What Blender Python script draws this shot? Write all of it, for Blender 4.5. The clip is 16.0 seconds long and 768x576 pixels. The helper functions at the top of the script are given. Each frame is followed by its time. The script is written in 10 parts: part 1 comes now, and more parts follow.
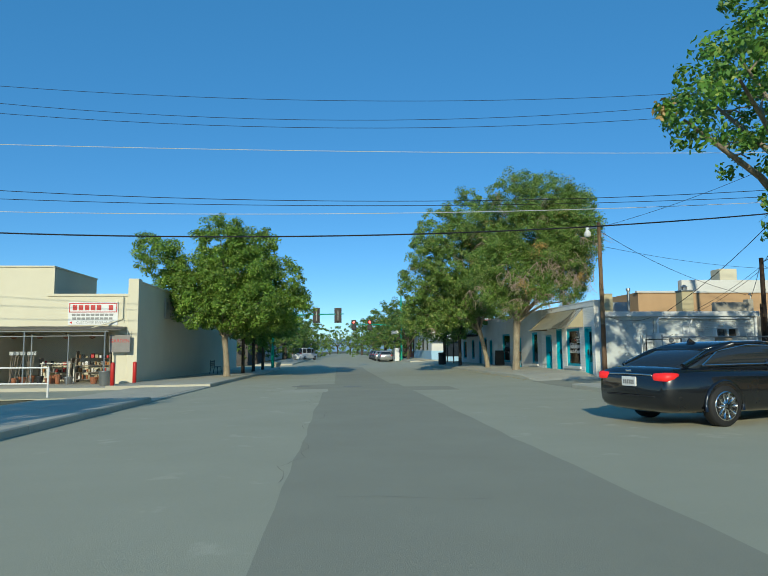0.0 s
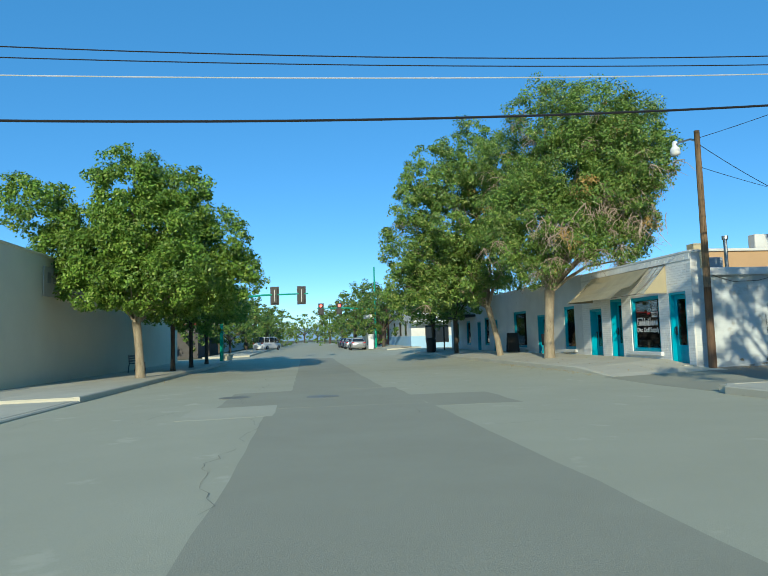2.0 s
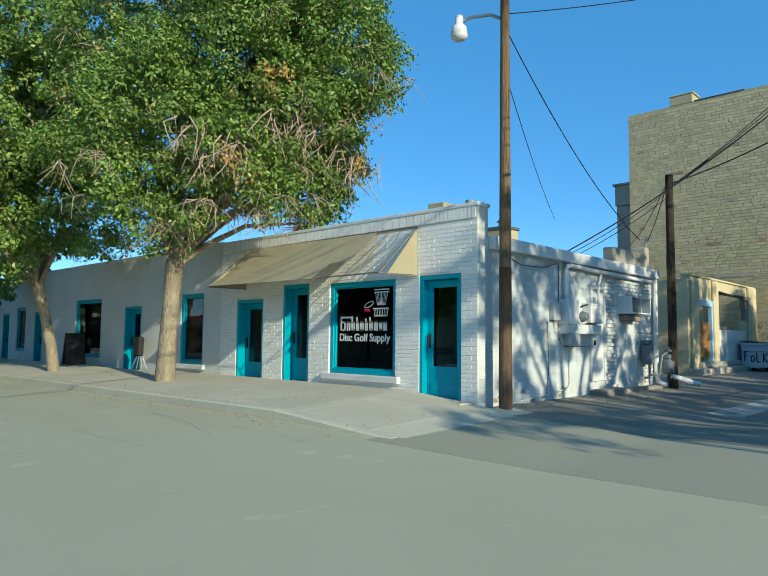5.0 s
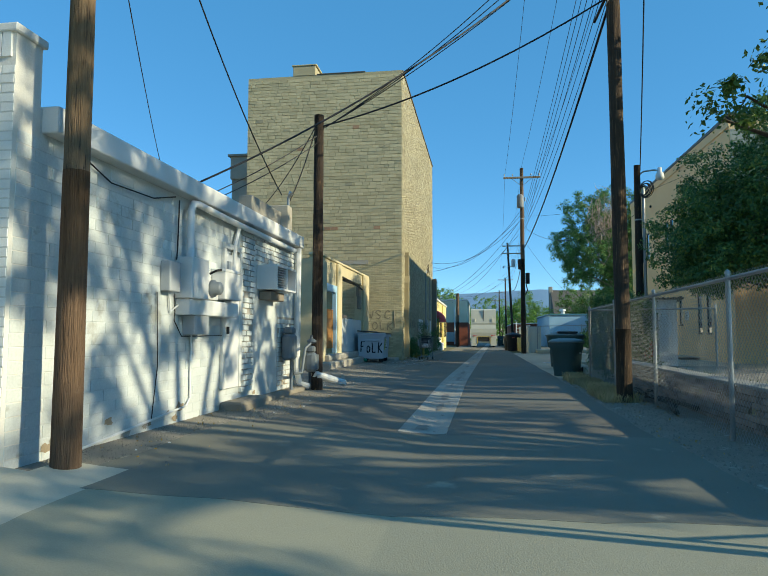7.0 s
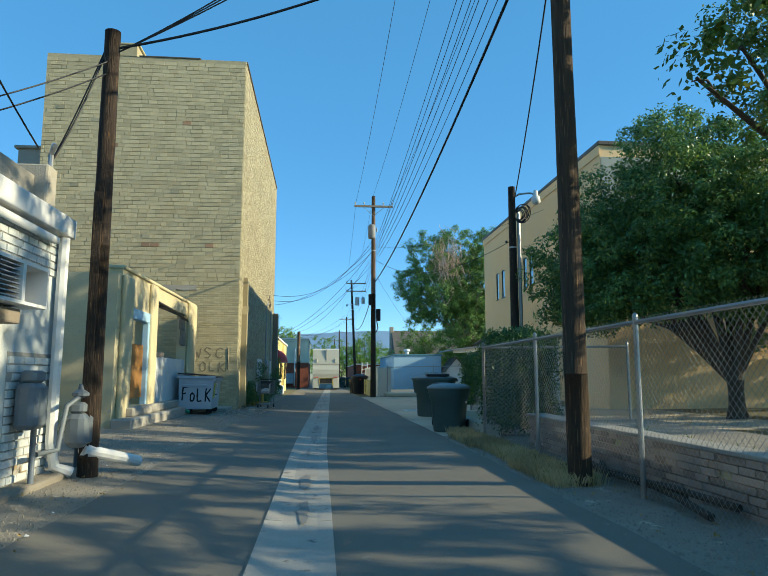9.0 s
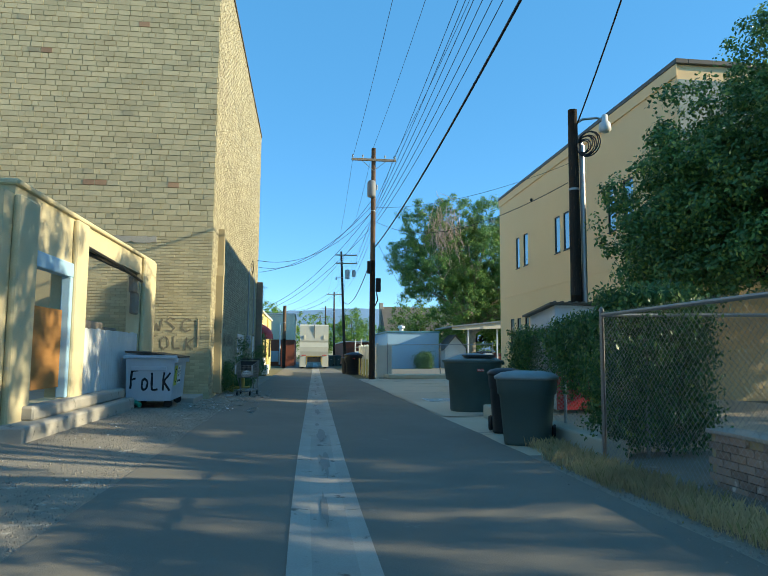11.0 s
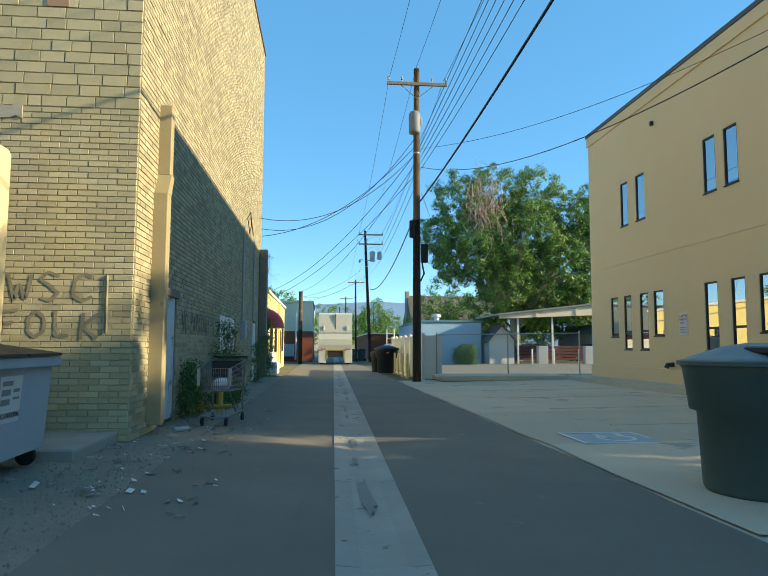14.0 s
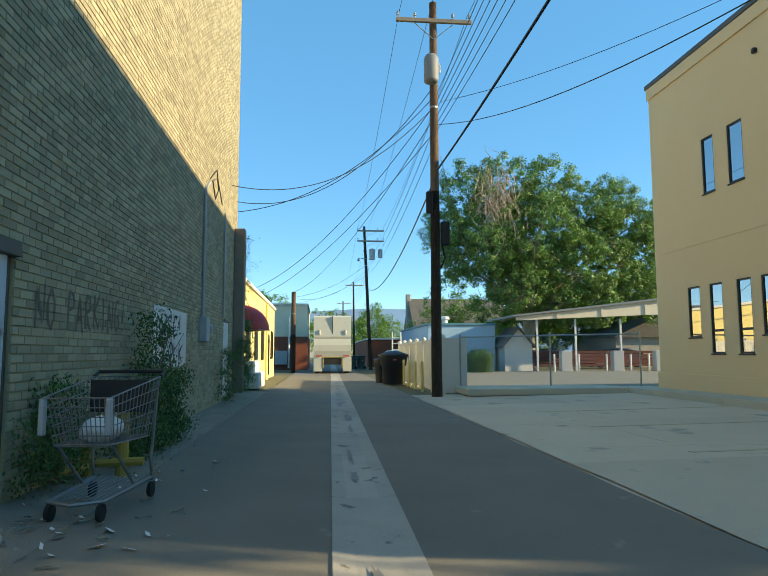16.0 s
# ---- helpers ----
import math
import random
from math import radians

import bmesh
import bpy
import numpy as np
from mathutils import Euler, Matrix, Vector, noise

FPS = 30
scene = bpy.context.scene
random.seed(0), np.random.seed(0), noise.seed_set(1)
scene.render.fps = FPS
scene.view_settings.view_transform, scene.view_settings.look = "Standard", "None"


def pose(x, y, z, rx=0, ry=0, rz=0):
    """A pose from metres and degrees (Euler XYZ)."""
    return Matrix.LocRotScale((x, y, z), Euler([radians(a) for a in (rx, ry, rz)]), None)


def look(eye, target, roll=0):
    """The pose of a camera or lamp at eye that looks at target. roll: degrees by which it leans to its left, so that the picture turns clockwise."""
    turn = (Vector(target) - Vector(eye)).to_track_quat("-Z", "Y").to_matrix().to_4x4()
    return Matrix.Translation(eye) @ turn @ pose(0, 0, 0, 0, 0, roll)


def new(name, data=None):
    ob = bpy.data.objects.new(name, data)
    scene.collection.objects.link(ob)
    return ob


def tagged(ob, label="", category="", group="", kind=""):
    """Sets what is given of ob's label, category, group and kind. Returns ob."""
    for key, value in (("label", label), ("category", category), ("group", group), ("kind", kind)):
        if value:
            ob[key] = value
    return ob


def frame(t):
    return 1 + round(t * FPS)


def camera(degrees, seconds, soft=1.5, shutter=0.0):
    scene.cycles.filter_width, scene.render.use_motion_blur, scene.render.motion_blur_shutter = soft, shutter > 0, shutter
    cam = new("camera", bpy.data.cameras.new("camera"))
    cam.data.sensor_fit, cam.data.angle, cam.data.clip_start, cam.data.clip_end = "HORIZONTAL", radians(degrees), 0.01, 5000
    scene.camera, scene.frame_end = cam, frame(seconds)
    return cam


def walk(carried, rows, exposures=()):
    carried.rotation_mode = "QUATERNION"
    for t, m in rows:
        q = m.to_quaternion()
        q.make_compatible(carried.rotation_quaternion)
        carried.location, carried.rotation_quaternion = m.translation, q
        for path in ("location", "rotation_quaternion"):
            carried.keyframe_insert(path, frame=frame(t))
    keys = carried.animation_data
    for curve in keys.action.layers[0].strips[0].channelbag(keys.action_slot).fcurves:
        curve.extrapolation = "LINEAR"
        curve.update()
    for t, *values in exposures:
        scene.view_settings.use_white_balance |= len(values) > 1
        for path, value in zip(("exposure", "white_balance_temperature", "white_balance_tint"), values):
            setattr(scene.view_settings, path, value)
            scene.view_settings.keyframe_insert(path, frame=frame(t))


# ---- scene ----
cam = camera(61.1, 16.0, soft=1.0)
PATH = [
    (0, (0.205, 1.603, 1.341), (0.346, 3.589, 1.533), -0.4),
    (0.5, (0.175, 4.283, 1.318), (0.327, 6.269, 1.5), -0.9),
    (1, (0.23, 6.96, 1.287), (0.4, 8.946, 1.457), -1.3),
    (1.5, (0.302, 9.599, 1.273), (0.502, 11.582, 1.43), -1.6),
    (2, (0.419, 12.148, 1.255), (0.662, 14.127, 1.407), -1.7),
    (2.5, (0.541, 14.518, 1.239), (0.86, 16.486, 1.395), -1.5),
    (3, (0.626, 16.697, 1.232), (1.061, 18.642, 1.401), -1.1),
    (3.2, (0.637, 17.414, 1.257), (1.141, 19.341, 1.432), -0.7),
    (5.3, (3.368, 24.204, 1.245), (4.959, 25.408, 1.391), 0.7),
    (5.5, (3.854, 24.615, 1.241), (5.525, 25.705, 1.383), 0.8),
    (6, (4.99, 25.343, 1.224), (6.814, 26.151, 1.361), 0.9),
    (6.5, (6.071, 25.799, 1.186), (7.991, 26.339, 1.323), 0.5),
    (7, (7.142, 26.119, 1.148), (9.114, 26.423, 1.29), 0.1),
    (7.5, (8.307, 26.311, 1.116), (10.298, 26.419, 1.277), -0.0),
    (8, (9.436, 26.47, 1.136), (11.426, 26.428, 1.336), -0.2),
    (8.5, (10.451, 26.567, 1.223), (12.43, 26.417, 1.469), -0.2),
    (8.7, (10.816, 26.602, 1.221), (12.789, 26.421, 1.49), -0.2),
    (10.8, (15.902, 27.059, 1.304), (17.877, 26.819, 1.512), 0.6),
    (11, (16.457, 27.038, 1.285), (18.433, 26.799, 1.483), 0.4),
    (11.5, (17.877, 27.085, 1.262), (19.852, 26.828, 1.443), 0.1),
    (12, (19.387, 27.109, 1.245), (21.361, 26.842, 1.42), 0.1),
    (12.5, (20.989, 27.113, 1.234), (22.964, 26.849, 1.411), 0.2),
    (13, (22.44, 27.121, 1.236), (24.417, 26.877, 1.418), 0.3),
    (13.5, (23.889, 27.112, 1.244), (25.869, 26.899, 1.425), 0.2),
    (14, (25.283, 27.108, 1.25), (27.267, 26.924, 1.428), 0.2),
    (14.5, (26.672, 27.085, 1.225), (28.658, 26.923, 1.399), 0.0),
    (15, (27.989, 27.045, 1.24), (29.975, 26.889, 1.414), -0.1),
    (15.5, (29.255, 27.028, 1.194), (31.239, 26.861, 1.378), -0.0),
    (16, (30.485, 27.022, 1.219), (32.466, 26.828, 1.417), -0.2),
]
walk(cam, [(t, look(eye, target, roll)) for t, eye, target, roll in PATH], exposures=((0.0, 1.0, 6550, -3), (1.2, 1.15, 6550, -3), (2.5, 1.4, 6550, -3), (5.5, 1.5, 6800, -3), (7.5, 1.62, 7400, -3), (11.0, 1.98, 7600, 0), (16.0, 2.1, 9000, 3)))

# ---- world and sun ----
SUN = Vector((0.22, 1.0, -0.382)).normalized()      # the way the light travels
world = bpy.data.worlds.new("sky")
scene.world = world
world.use_nodes = True
wn = world.node_tree.nodes
sky = wn.new("ShaderNodeTexSky")
sky.sky_type = "NISHITA"
sky.sun_disc = False
sky.sun_elevation = radians(21)
sky.sun_rotation = radians(192)
sky.altitude = 2600
sky.air_density = 0.85
sky.dust_density = 0.05
sky.ozone_density = 2.5
sat = wn.new("ShaderNodeHueSaturation")
sat.inputs["Saturation"].default_value = 1.2
world.node_tree.links.new(sky.outputs[0], sat.inputs["Color"])
# a dry, even sky: the gradient of the clear air softened by a plain blue
even = wn.new("ShaderNodeMix")
even.data_type = "RGBA"
even.inputs[0].default_value = 0.62
even.inputs[7].default_value = (0.17, 0.84, 1.95, 1)
world.node_tree.links.new(sat.outputs[0], even.inputs[6])
world.node_tree.links.new(even.outputs[2], wn["Background"].inputs[0])
wn["Background"].inputs[1].default_value = 0.122
sun = new("sun", bpy.data.lights.new("sun", "SUN"))
sun.data.energy = 1.98
sun.data.angle = radians(0.55)
sun.data.color = (1.0, 0.9, 0.74)
sun.matrix_world = look(-SUN * 200, (0, 0, 0))


# ---- building tools ----
class Mesh:
    """Gathers vertices and faces for one mesh."""

    def __init__(self):
        self.v, self.f = [], []

    def add(self, v, f):
        n = len(self.v)
        self.v += [tuple(p) for p in v]
        self.f += [tuple(i + n for i in q) for q in f]
        return self

    def box(self, x0, x1, y0, y1, z0, z1):
        return self.add([(x, y, z) for z in (z0, z1) for y in (y0, y1) for x in (x0, x1)],
                        [(0, 2, 3, 1), (4, 5, 7, 6), (0, 1, 5, 4), (2, 6, 7, 3), (0, 4, 6, 2), (1, 3, 7, 5)])

    def bev(self, x0, x1, y0, y1, z0, z1, r=0.02, axis=2):
        """A box with its four edges along one axis rounded, and its ends chamfered."""
        lo, hi = [x0, y0, z0], [x1, y1, z1]
        a, b = [i for i in range(3) if i != axis]
        prof = []
        for cx, cy, s in ((hi[a] - r, hi[b] - r, 0), (lo[a] + r, hi[b] - r, 1), (lo[a] + r, lo[b] + r, 2), (hi[a] - r, lo[b] + r, 3)):
            for k in (0, 0.5, 1):
                w = (s + k) * math.pi / 2
                prof.append((cx, cy, math.cos(w), math.sin(w)))
        rings = []
        e = min(r, (hi[axis] - lo[axis]) / 3)
        for h, q in ((lo[axis], r * 0.35), (lo[axis] + e * 0.65, r), (hi[axis] - e * 0.65, r), (hi[axis], r * 0.35)):
            ring = []
            for cx, cy, c, s in prof:
                p = [0, 0, 0]
                p[a], p[b], p[axis] = cx + c * q, cy + s * q, h
                ring.append(p)
            rings.append(ring)
        flip = axis == 1
        n = len(prof)
        v = [p for ring in rings for p in ring]
        f = []
        for k in range(3):
            for i in range(n):
                j = (i + 1) % n
                q = (k * n + i, k * n + j, (k + 1) * n + j, (k + 1) * n + i)
                f.append(q[::-1] if flip else q)
        cap0, cap1 = tuple(range(n))[::-1], tuple(range(3 * n, 4 * n))
        f += [cap0[::-1], cap1[::-1]] if flip else [cap0, cap1]
        return self.add(v, f)

    def cyl(self, p0, p1, r0, r1=None, n=10, caps=True):
        return self.tube([p0, p1], [r0, r0 if r1 is None else r1], n, caps)

    def tube(self, pts, r, n=6, caps=True):
        pts = [Vector(p) for p in pts]
        rs = r if isinstance(r, (list, tuple)) else [r] * len(pts)
        v, f = [], []
        side = None
        for i, p in enumerate(pts):
            d = (pts[min(i + 1, len(pts) - 1)] - pts[max(i - 1, 0)])
            d = d.normalized() if d.length > 1e-9 else Vector((0, 0, 1))
            if side is None or abs(side.dot(d)) > 0.95:
                side = d.cross(Vector((0, 0, 1)) if abs(d.z) < 0.9 else Vector((1, 0, 0)))
            side = (side - d * side.dot(d)).normalized()
            up = side.cross(d)
            for k in range(n):
                w = 2 * math.pi * k / n
                v.append(p + (side * math.cos(w) - up * math.sin(w)) * rs[i])
        for i in range(len(pts) - 1):
            for k in range(n):
                j = (k + 1) % n
                f.append((i * n + k, (i + 1) * n + k, (i + 1) * n + j, i * n + j)[::-1])
        if caps:
            f += [tuple(range(n)), tuple(range((len(pts) - 1) * n, len(pts) * n))[::-1]]
        return self.add(v, f)

    def quad(self, a, b, c, d):
        return self.add([a, b, c, d], [(0, 1, 2, 3)])

    def prism(self, prof, axis, lo, hi):
        """A closed outline in the two other axes, drawn out along one axis from lo to hi."""
        a, b = [i for i in range(3) if i != axis]
        v = []
        for h in (lo, hi):
            for p in prof:
                q = [0, 0, 0]
                q[a], q[b], q[axis] = p[0], p[1], h
                v.append(q)
        n = len(prof)
        area = sum(prof[i][0] * prof[(i + 1) % n][1] - prof[(i + 1) % n][0] * prof[i][1] for i in range(n))
        f = [tuple(range(n))[::-1], tuple(range(n, 2 * n))] + [(i, (i + 1) % n, n + (i + 1) % n, n + i) for i in range(n)]
        if (area < 0) != (axis == 1):
            f = [q[::-1] for q in f]
        return self.add(v, f)

    def lathe(self, prof, c=(0, 0, 0), n=20, sx=1.0, sy=1.0):
        """Radius and height pairs turned round the z axis."""
        v, f = [], []
        for r, z in prof:
            for k in range(n):
                w = 2 * math.pi * k / n
                v.append((c[0] + r * sx * math.cos(w), c[1] + r * sy * math.sin(w), c[2] + z))
        for i in range(len(prof) - 1):
            for k in range(n):
                j = (k + 1) % n
                f.append((i * n + k, i * n + j, (i + 1) * n + j, (i + 1) * n + k))
        f += [tuple(range(n))[::-1], tuple(range((len(prof) - 1) * n, len(prof) * n))]
        return self.add(v, f)

    def turned(self, m):
        self.v = [tuple(m @ Vector(p)) for p in self.v]
        return self

    def data(self, name, material, smooth=False):
        me = bpy.data.meshes.new(name)
        me.from_pydata(self.v, [], self.f)
        me.materials.append(material)
        if smooth:
            me.polygons.foreach_set("use_smooth", [True] * len(me.polygons))
        me.update()
        return me


def part(name, mesh, material, parent, label="", smooth=False):
    ob = new(name, mesh.data(name, material, smooth) if isinstance(mesh, Mesh) else mesh)
    ob.parent = parent
    return tagged(ob, label)


def thing(name, label, category, loc=(0, 0, 0), turn=0.0, group="", kind=""):
    ob = new(name)
    ob.empty_display_size = 0.2
    ob.matrix_basis = pose(*loc, 0, 0, turn)
    return tagged(ob, label, category, group, kind)


def solid(name, mesh, material, label, category, group="", kind="", loc=(0, 0, 0), turn=0.0, smooth=False):
    ob = new(name, mesh.data(name, material, smooth))
    ob.matrix_basis = pose(*loc, 0, 0, turn)
    return tagged(ob, label, category, group, kind)


def structure(name, mesh, material, label, category, smooth=False):
    return solid(name, mesh, material, label, category, kind="structure", smooth=smooth)


def lettering(text, size, material, parent, m, name="lettering", shear=0.0, depth=0.002, bold=0.0):
    cu = bpy.data.curves.new(name, "FONT")
    cu.body, cu.size, cu.extrude, cu.shear, cu.offset = text, size, depth, shear, bold
    cu.align_x, cu.align_y = "CENTER", "CENTER"
    tmp = bpy.data.objects.new(name, cu)
    scene.collection.objects.link(tmp)
    me = bpy.data.meshes.new_from_object(tmp.evaluated_get(bpy.context.evaluated_depsgraph_get()))
    bpy.data.objects.remove(tmp)
    me.transform(m)
    me.materials.clear()
    me.materials.append(material)
    ob = new(name, me)
    ob.parent = parent
    return ob


# faces towards -x, -y: matrices that stand writing up on a wall
def on_west(x, y, z, turn=0.0):
    return Matrix.Translation((x, y, z)) @ Matrix(((0, 0, -1, 0), (-1, 0, 0, 0), (0, 1, 0, 0), (0, 0, 0, 1))) @ pose(0, 0, 0, 0, 0, turn)


def on_south(x, y, z, turn=0.0):
    return Matrix.Translation((x, y, z)) @ pose(0, 0, 0, 90, 0, 0) @ pose(0, 0, 0, 0, 0, turn)


def on_north(x, y, z, turn=0.0):
    return Matrix.Translation((x, y, z)) @ pose(0, 0, 0, 90, 0, 180) @ pose(0, 0, 0, 0, 0, turn)




# ---- materials ----
def material(name, base, other=None, rough=0.8, scale=3.0, fine=40.0, bump=0.15, amount=0.6, metal=0.0, stretch=(1, 1, 1), spec=0.4,
             third=None, third_at=0.62, piece=0.0, coat=0.0, distance=0.01):
    """Base and second colour mixed by coarse and fine noise, relief from the fine noise; third: blotches of wear;
    piece: how far single pieces differ in brightness."""
    ma = bpy.data.materials.new(name)
    ma.use_nodes = True
    nt = ma.node_tree
    n, link = nt.nodes, nt.links.new
    p = n["Principled BSDF"]
    p.inputs["Roughness"].default_value, p.inputs["Metallic"].default_value = rough, metal
    p.inputs["Specular IOR Level"].default_value = spec
    p.inputs["Coat Weight"].default_value = coat
    p.inputs["Coat Roughness"].default_value = 0.06
    other = other or tuple(c * 0.7 for c in base)
    tc = n.new("ShaderNodeTexCoord")
    mp = n.new("ShaderNodeMapping")
    mp.inputs["Scale"].default_value = stretch
    link(tc.outputs["Object"], mp.inputs["Vector"])

    def noise_at(s, detail):
        t = n.new("ShaderNodeTexNoise")
        t.inputs["Scale"].default_value, t.inputs["Detail"].default_value = s, detail
        t.inputs["Roughness"].default_value = 0.6
        link(mp.outputs[0], t.inputs["Vector"])
        return t.outputs["Fac"]

    def ramp(fac, lo, hi):
        r = n.new("ShaderNodeMapRange")
        r.inputs["From Min"].default_value, r.inputs["From Max"].default_value = lo, hi
        link(fac, r.inputs["Value"])
        return r.outputs[0]

    def mix(fac, a, b, mode="MIX"):
        m = n.new("ShaderNodeMix")
        m.data_type, m.blend_type = "RGBA", mode
        for sock, val in ((m.inputs[0], fac), (m.inputs[6], a), (m.inputs[7], b)):
            if isinstance(val, bpy.types.NodeSocket):
                link(val, sock)
            else:
                sock.default_value = val if isinstance(val, float) else (*val, 1)
        return m.outputs[2]

    coarse, grain = noise_at(scale, 5), noise_at(fine, 4)
    col = mix(ramp(coarse, 0.5 - 0.25 / max(amount, 0.05), 0.5 + 0.25 / max(amount, 0.05)), base, other)
    g = ramp(grain, 0.3, 0.7)
    dark = tuple(c * 0.75 for c in other)
    f2 = n.new("ShaderNodeMath")
    f2.operation = "MULTIPLY"
    f2.inputs[1].default_value = 0.4 * amount
    link(g, f2.inputs[0])
    col = mix(f2.outputs[0], col, dark)
    if third:
        col = mix(ramp(noise_at(scale * 2.3, 6), third_at, third_at + 0.06), col, third)
    if piece:
        ge, oi = n.new("ShaderNodeNewGeometry"), n.new("ShaderNodeObjectInfo")
        s = n.new("ShaderNodeMath")
        s.operation = "ADD"
        link(ge.outputs["Random Per Island"], s.inputs[0])
        link(oi.outputs["Random"], s.inputs[1])
        fr = n.new("ShaderNodeMath")
        fr.operation = "FRACT"
        link(s.outputs[0], fr.inputs[0])
        lo, hi = max(0.0, 1 - piece), 1 + piece * 0.5
        r = n.new("ShaderNodeMapRange")
        r.inputs["To Min"].default_value, r.inputs["To Max"].default_value = lo, hi
        link(fr.outputs[0], r.inputs["Value"])
        hsv = n.new("ShaderNodeHueSaturation")
        link(col, hsv.inputs["Color"])
        link(r.outputs[0], hsv.inputs["Value"])
        col = hsv.outputs[0]
    link(col, p.inputs["Base Color"])
    if bump:
        b = n.new("ShaderNodeBump")
        b.inputs["Strength"].default_value, b.inputs["Distance"].default_value = bump, distance
        link(grain, b.inputs["Height"])
        link(b.outputs[0], p.inputs["Normal"])
    rr = n.new("ShaderNodeMapRange")
    rr.inputs["To Min"].default_value, rr.inputs["To Max"].default_value = max(0.03, rough - 0.12), min(1.0, rough + 0.1)
    link(coarse, rr.inputs["Value"])
    link(rr.outputs[0], p.inputs["Roughness"])
    return ma


def glass(name, tint=(0.02, 0.025, 0.03), rough=0.03):
    ma = bpy.data.materials.new(name)
    ma.use_nodes = True
    p = ma.node_tree.nodes["Principled BSDF"]
    p.inputs["Base Color"].default_value = (*tint, 1)
    p.inputs["Roughness"].default_value = rough
    p.inputs["Specular IOR Level"].default_value = 0.7
    return ma


def glow(name, color, strength):
    ma = bpy.data.materials.new(name)
    ma.use_nodes = True
    p = ma.node_tree.nodes["Principled BSDF"]
    p.inputs["Base Color"].default_value = (*color, 1)
    p.inputs["Emission Color"].default_value = (*color, 1)
    p.inputs["Emission Strength"].default_value = strength
    return ma


def leafy(name, a, b, c, gloss=0.45):
    """Leaves: three greens by leaf and by noise, a little light passing through."""
    ma = bpy.data.materials.new(name)
    ma.use_nodes = True
    nt = ma.node_tree
    n, link = nt.nodes, nt.links.new
    p = n["Principled BSDF"]
    p.inputs["Roughness"].default_value = gloss
    p.inputs["Specular IOR Level"].default_value = 0.35
    ge = n.new("ShaderNodeNewGeometry")
    r = n.new("ShaderNodeValToRGB")
    r.color_ramp.elements[0].color, r.color_ramp.elements[1].color = (*a, 1), (*b, 1)
    r.color_ramp.elements[1].position = 0.75
    e = r.color_ramp.elements.new(0.97)
    e.color = (*c, 1)
    link(ge.outputs["Random Per Island"], r.inputs[0])
    tc = n.new("ShaderNodeTexCoord")
    ns = n.new("ShaderNodeTexNoise")
    ns.inputs["Scale"].default_value, ns.inputs["Detail"].default_value = 0.9, 3
    link(tc.outputs["Object"], ns.inputs["Vector"])
    mr = n.new("ShaderNodeMapRange")
    for sock, val in (("From Min", 0.3), ("From Max", 0.7), ("To Min", 0.68), ("To Max", 1.25)):
        mr.inputs[sock].default_value = val
    link(ns.outputs["Fac"], mr.inputs["Value"])
    hs = n.new("ShaderNodeHueSaturation")
    link(r.outputs[0], hs.inputs["Color"])
    link(mr.outputs[0], hs.inputs["Value"])
    link(hs.outputs[0], p.inputs["Base Color"])
    tr = n.new("ShaderNodeBsdfTranslucent")
    link(hs.outputs[0], tr.inputs["Color"])
    mx = n.new("ShaderNodeMixShader")
    mx.inputs[0].default_value = 0.28
    link(p.outputs[0], mx.inputs[1])
    link(tr.outputs[0], mx.inputs[2])
    link(mx.outputs[0], n["Material Output"].inputs["Surface"])
    return ma


ASPHALT = material("street asphalt", (0.464, 0.445, 0.319), (0.400, 0.382, 0.273), 0.9, 0.5, 90, 0.35, 0.8, third=(0.48, 0.46, 0.335))
ASPHALT_DARK = material("darker asphalt strip", (0.36, 0.345, 0.252), (0.31, 0.297, 0.218), 0.9, 0.6, 90, 0.35, 0.8)
APRON = material("worn apron asphalt", (0.23, 0.22, 0.172), (0.18, 0.172, 0.136), 0.9, 0.6, 90, 0.4, 0.9, third=(0.3, 0.285, 0.22), third_at=0.62)
ALLEY = material("alley asphalt", (0.215, 0.195, 0.155), (0.165, 0.15, 0.122), 0.9, 0.7, 90, 0.4, 0.8, third=(0.24, 0.226, 0.195), third_at=0.66)
CONCRETE = material("sidewalk concrete", (0.56, 0.525, 0.41), (0.47, 0.44, 0.345), 0.9, 1.2, 70, 0.2, 0.8, third=(0.36, 0.335, 0.27), third_at=0.68, piece=0.07)
GUTTER = material("gutter concrete", (0.45, 0.42, 0.36), (0.34, 0.317, 0.275), 0.9, 1.6, 70, 0.25, 0.9, third=(0.13, 0.122, 0.108), piece=0.12)
LOT = material("parking lot concrete", (0.66, 0.55, 0.405), (0.53, 0.44, 0.325), 0.9, 0.45, 60, 0.2, 0.9, third=(0.33, 0.305, 0.25), third_at=0.6, piece=0.12)
DIRT = material("gravelly dirt", (0.36, 0.32, 0.255), (0.24, 0.212, 0.17), 0.95, 1.4, 55, 0.8, 0.9, third=(0.46, 0.41, 0.33), distance=0.03)
PEBBLE = material("mixed gravel stones", (0.3, 0.27, 0.22), (0.2, 0.18, 0.15), 0.95, 9, 60, 0.3, 0.9, third=(0.55, 0.5, 0.42), third_at=0.62)
EARTH = material("dry earth and grass", (0.17, 0.15, 0.09), (0.1, 0.1, 0.05), 0.95, 0.15, 30, 0.6, 0.9)
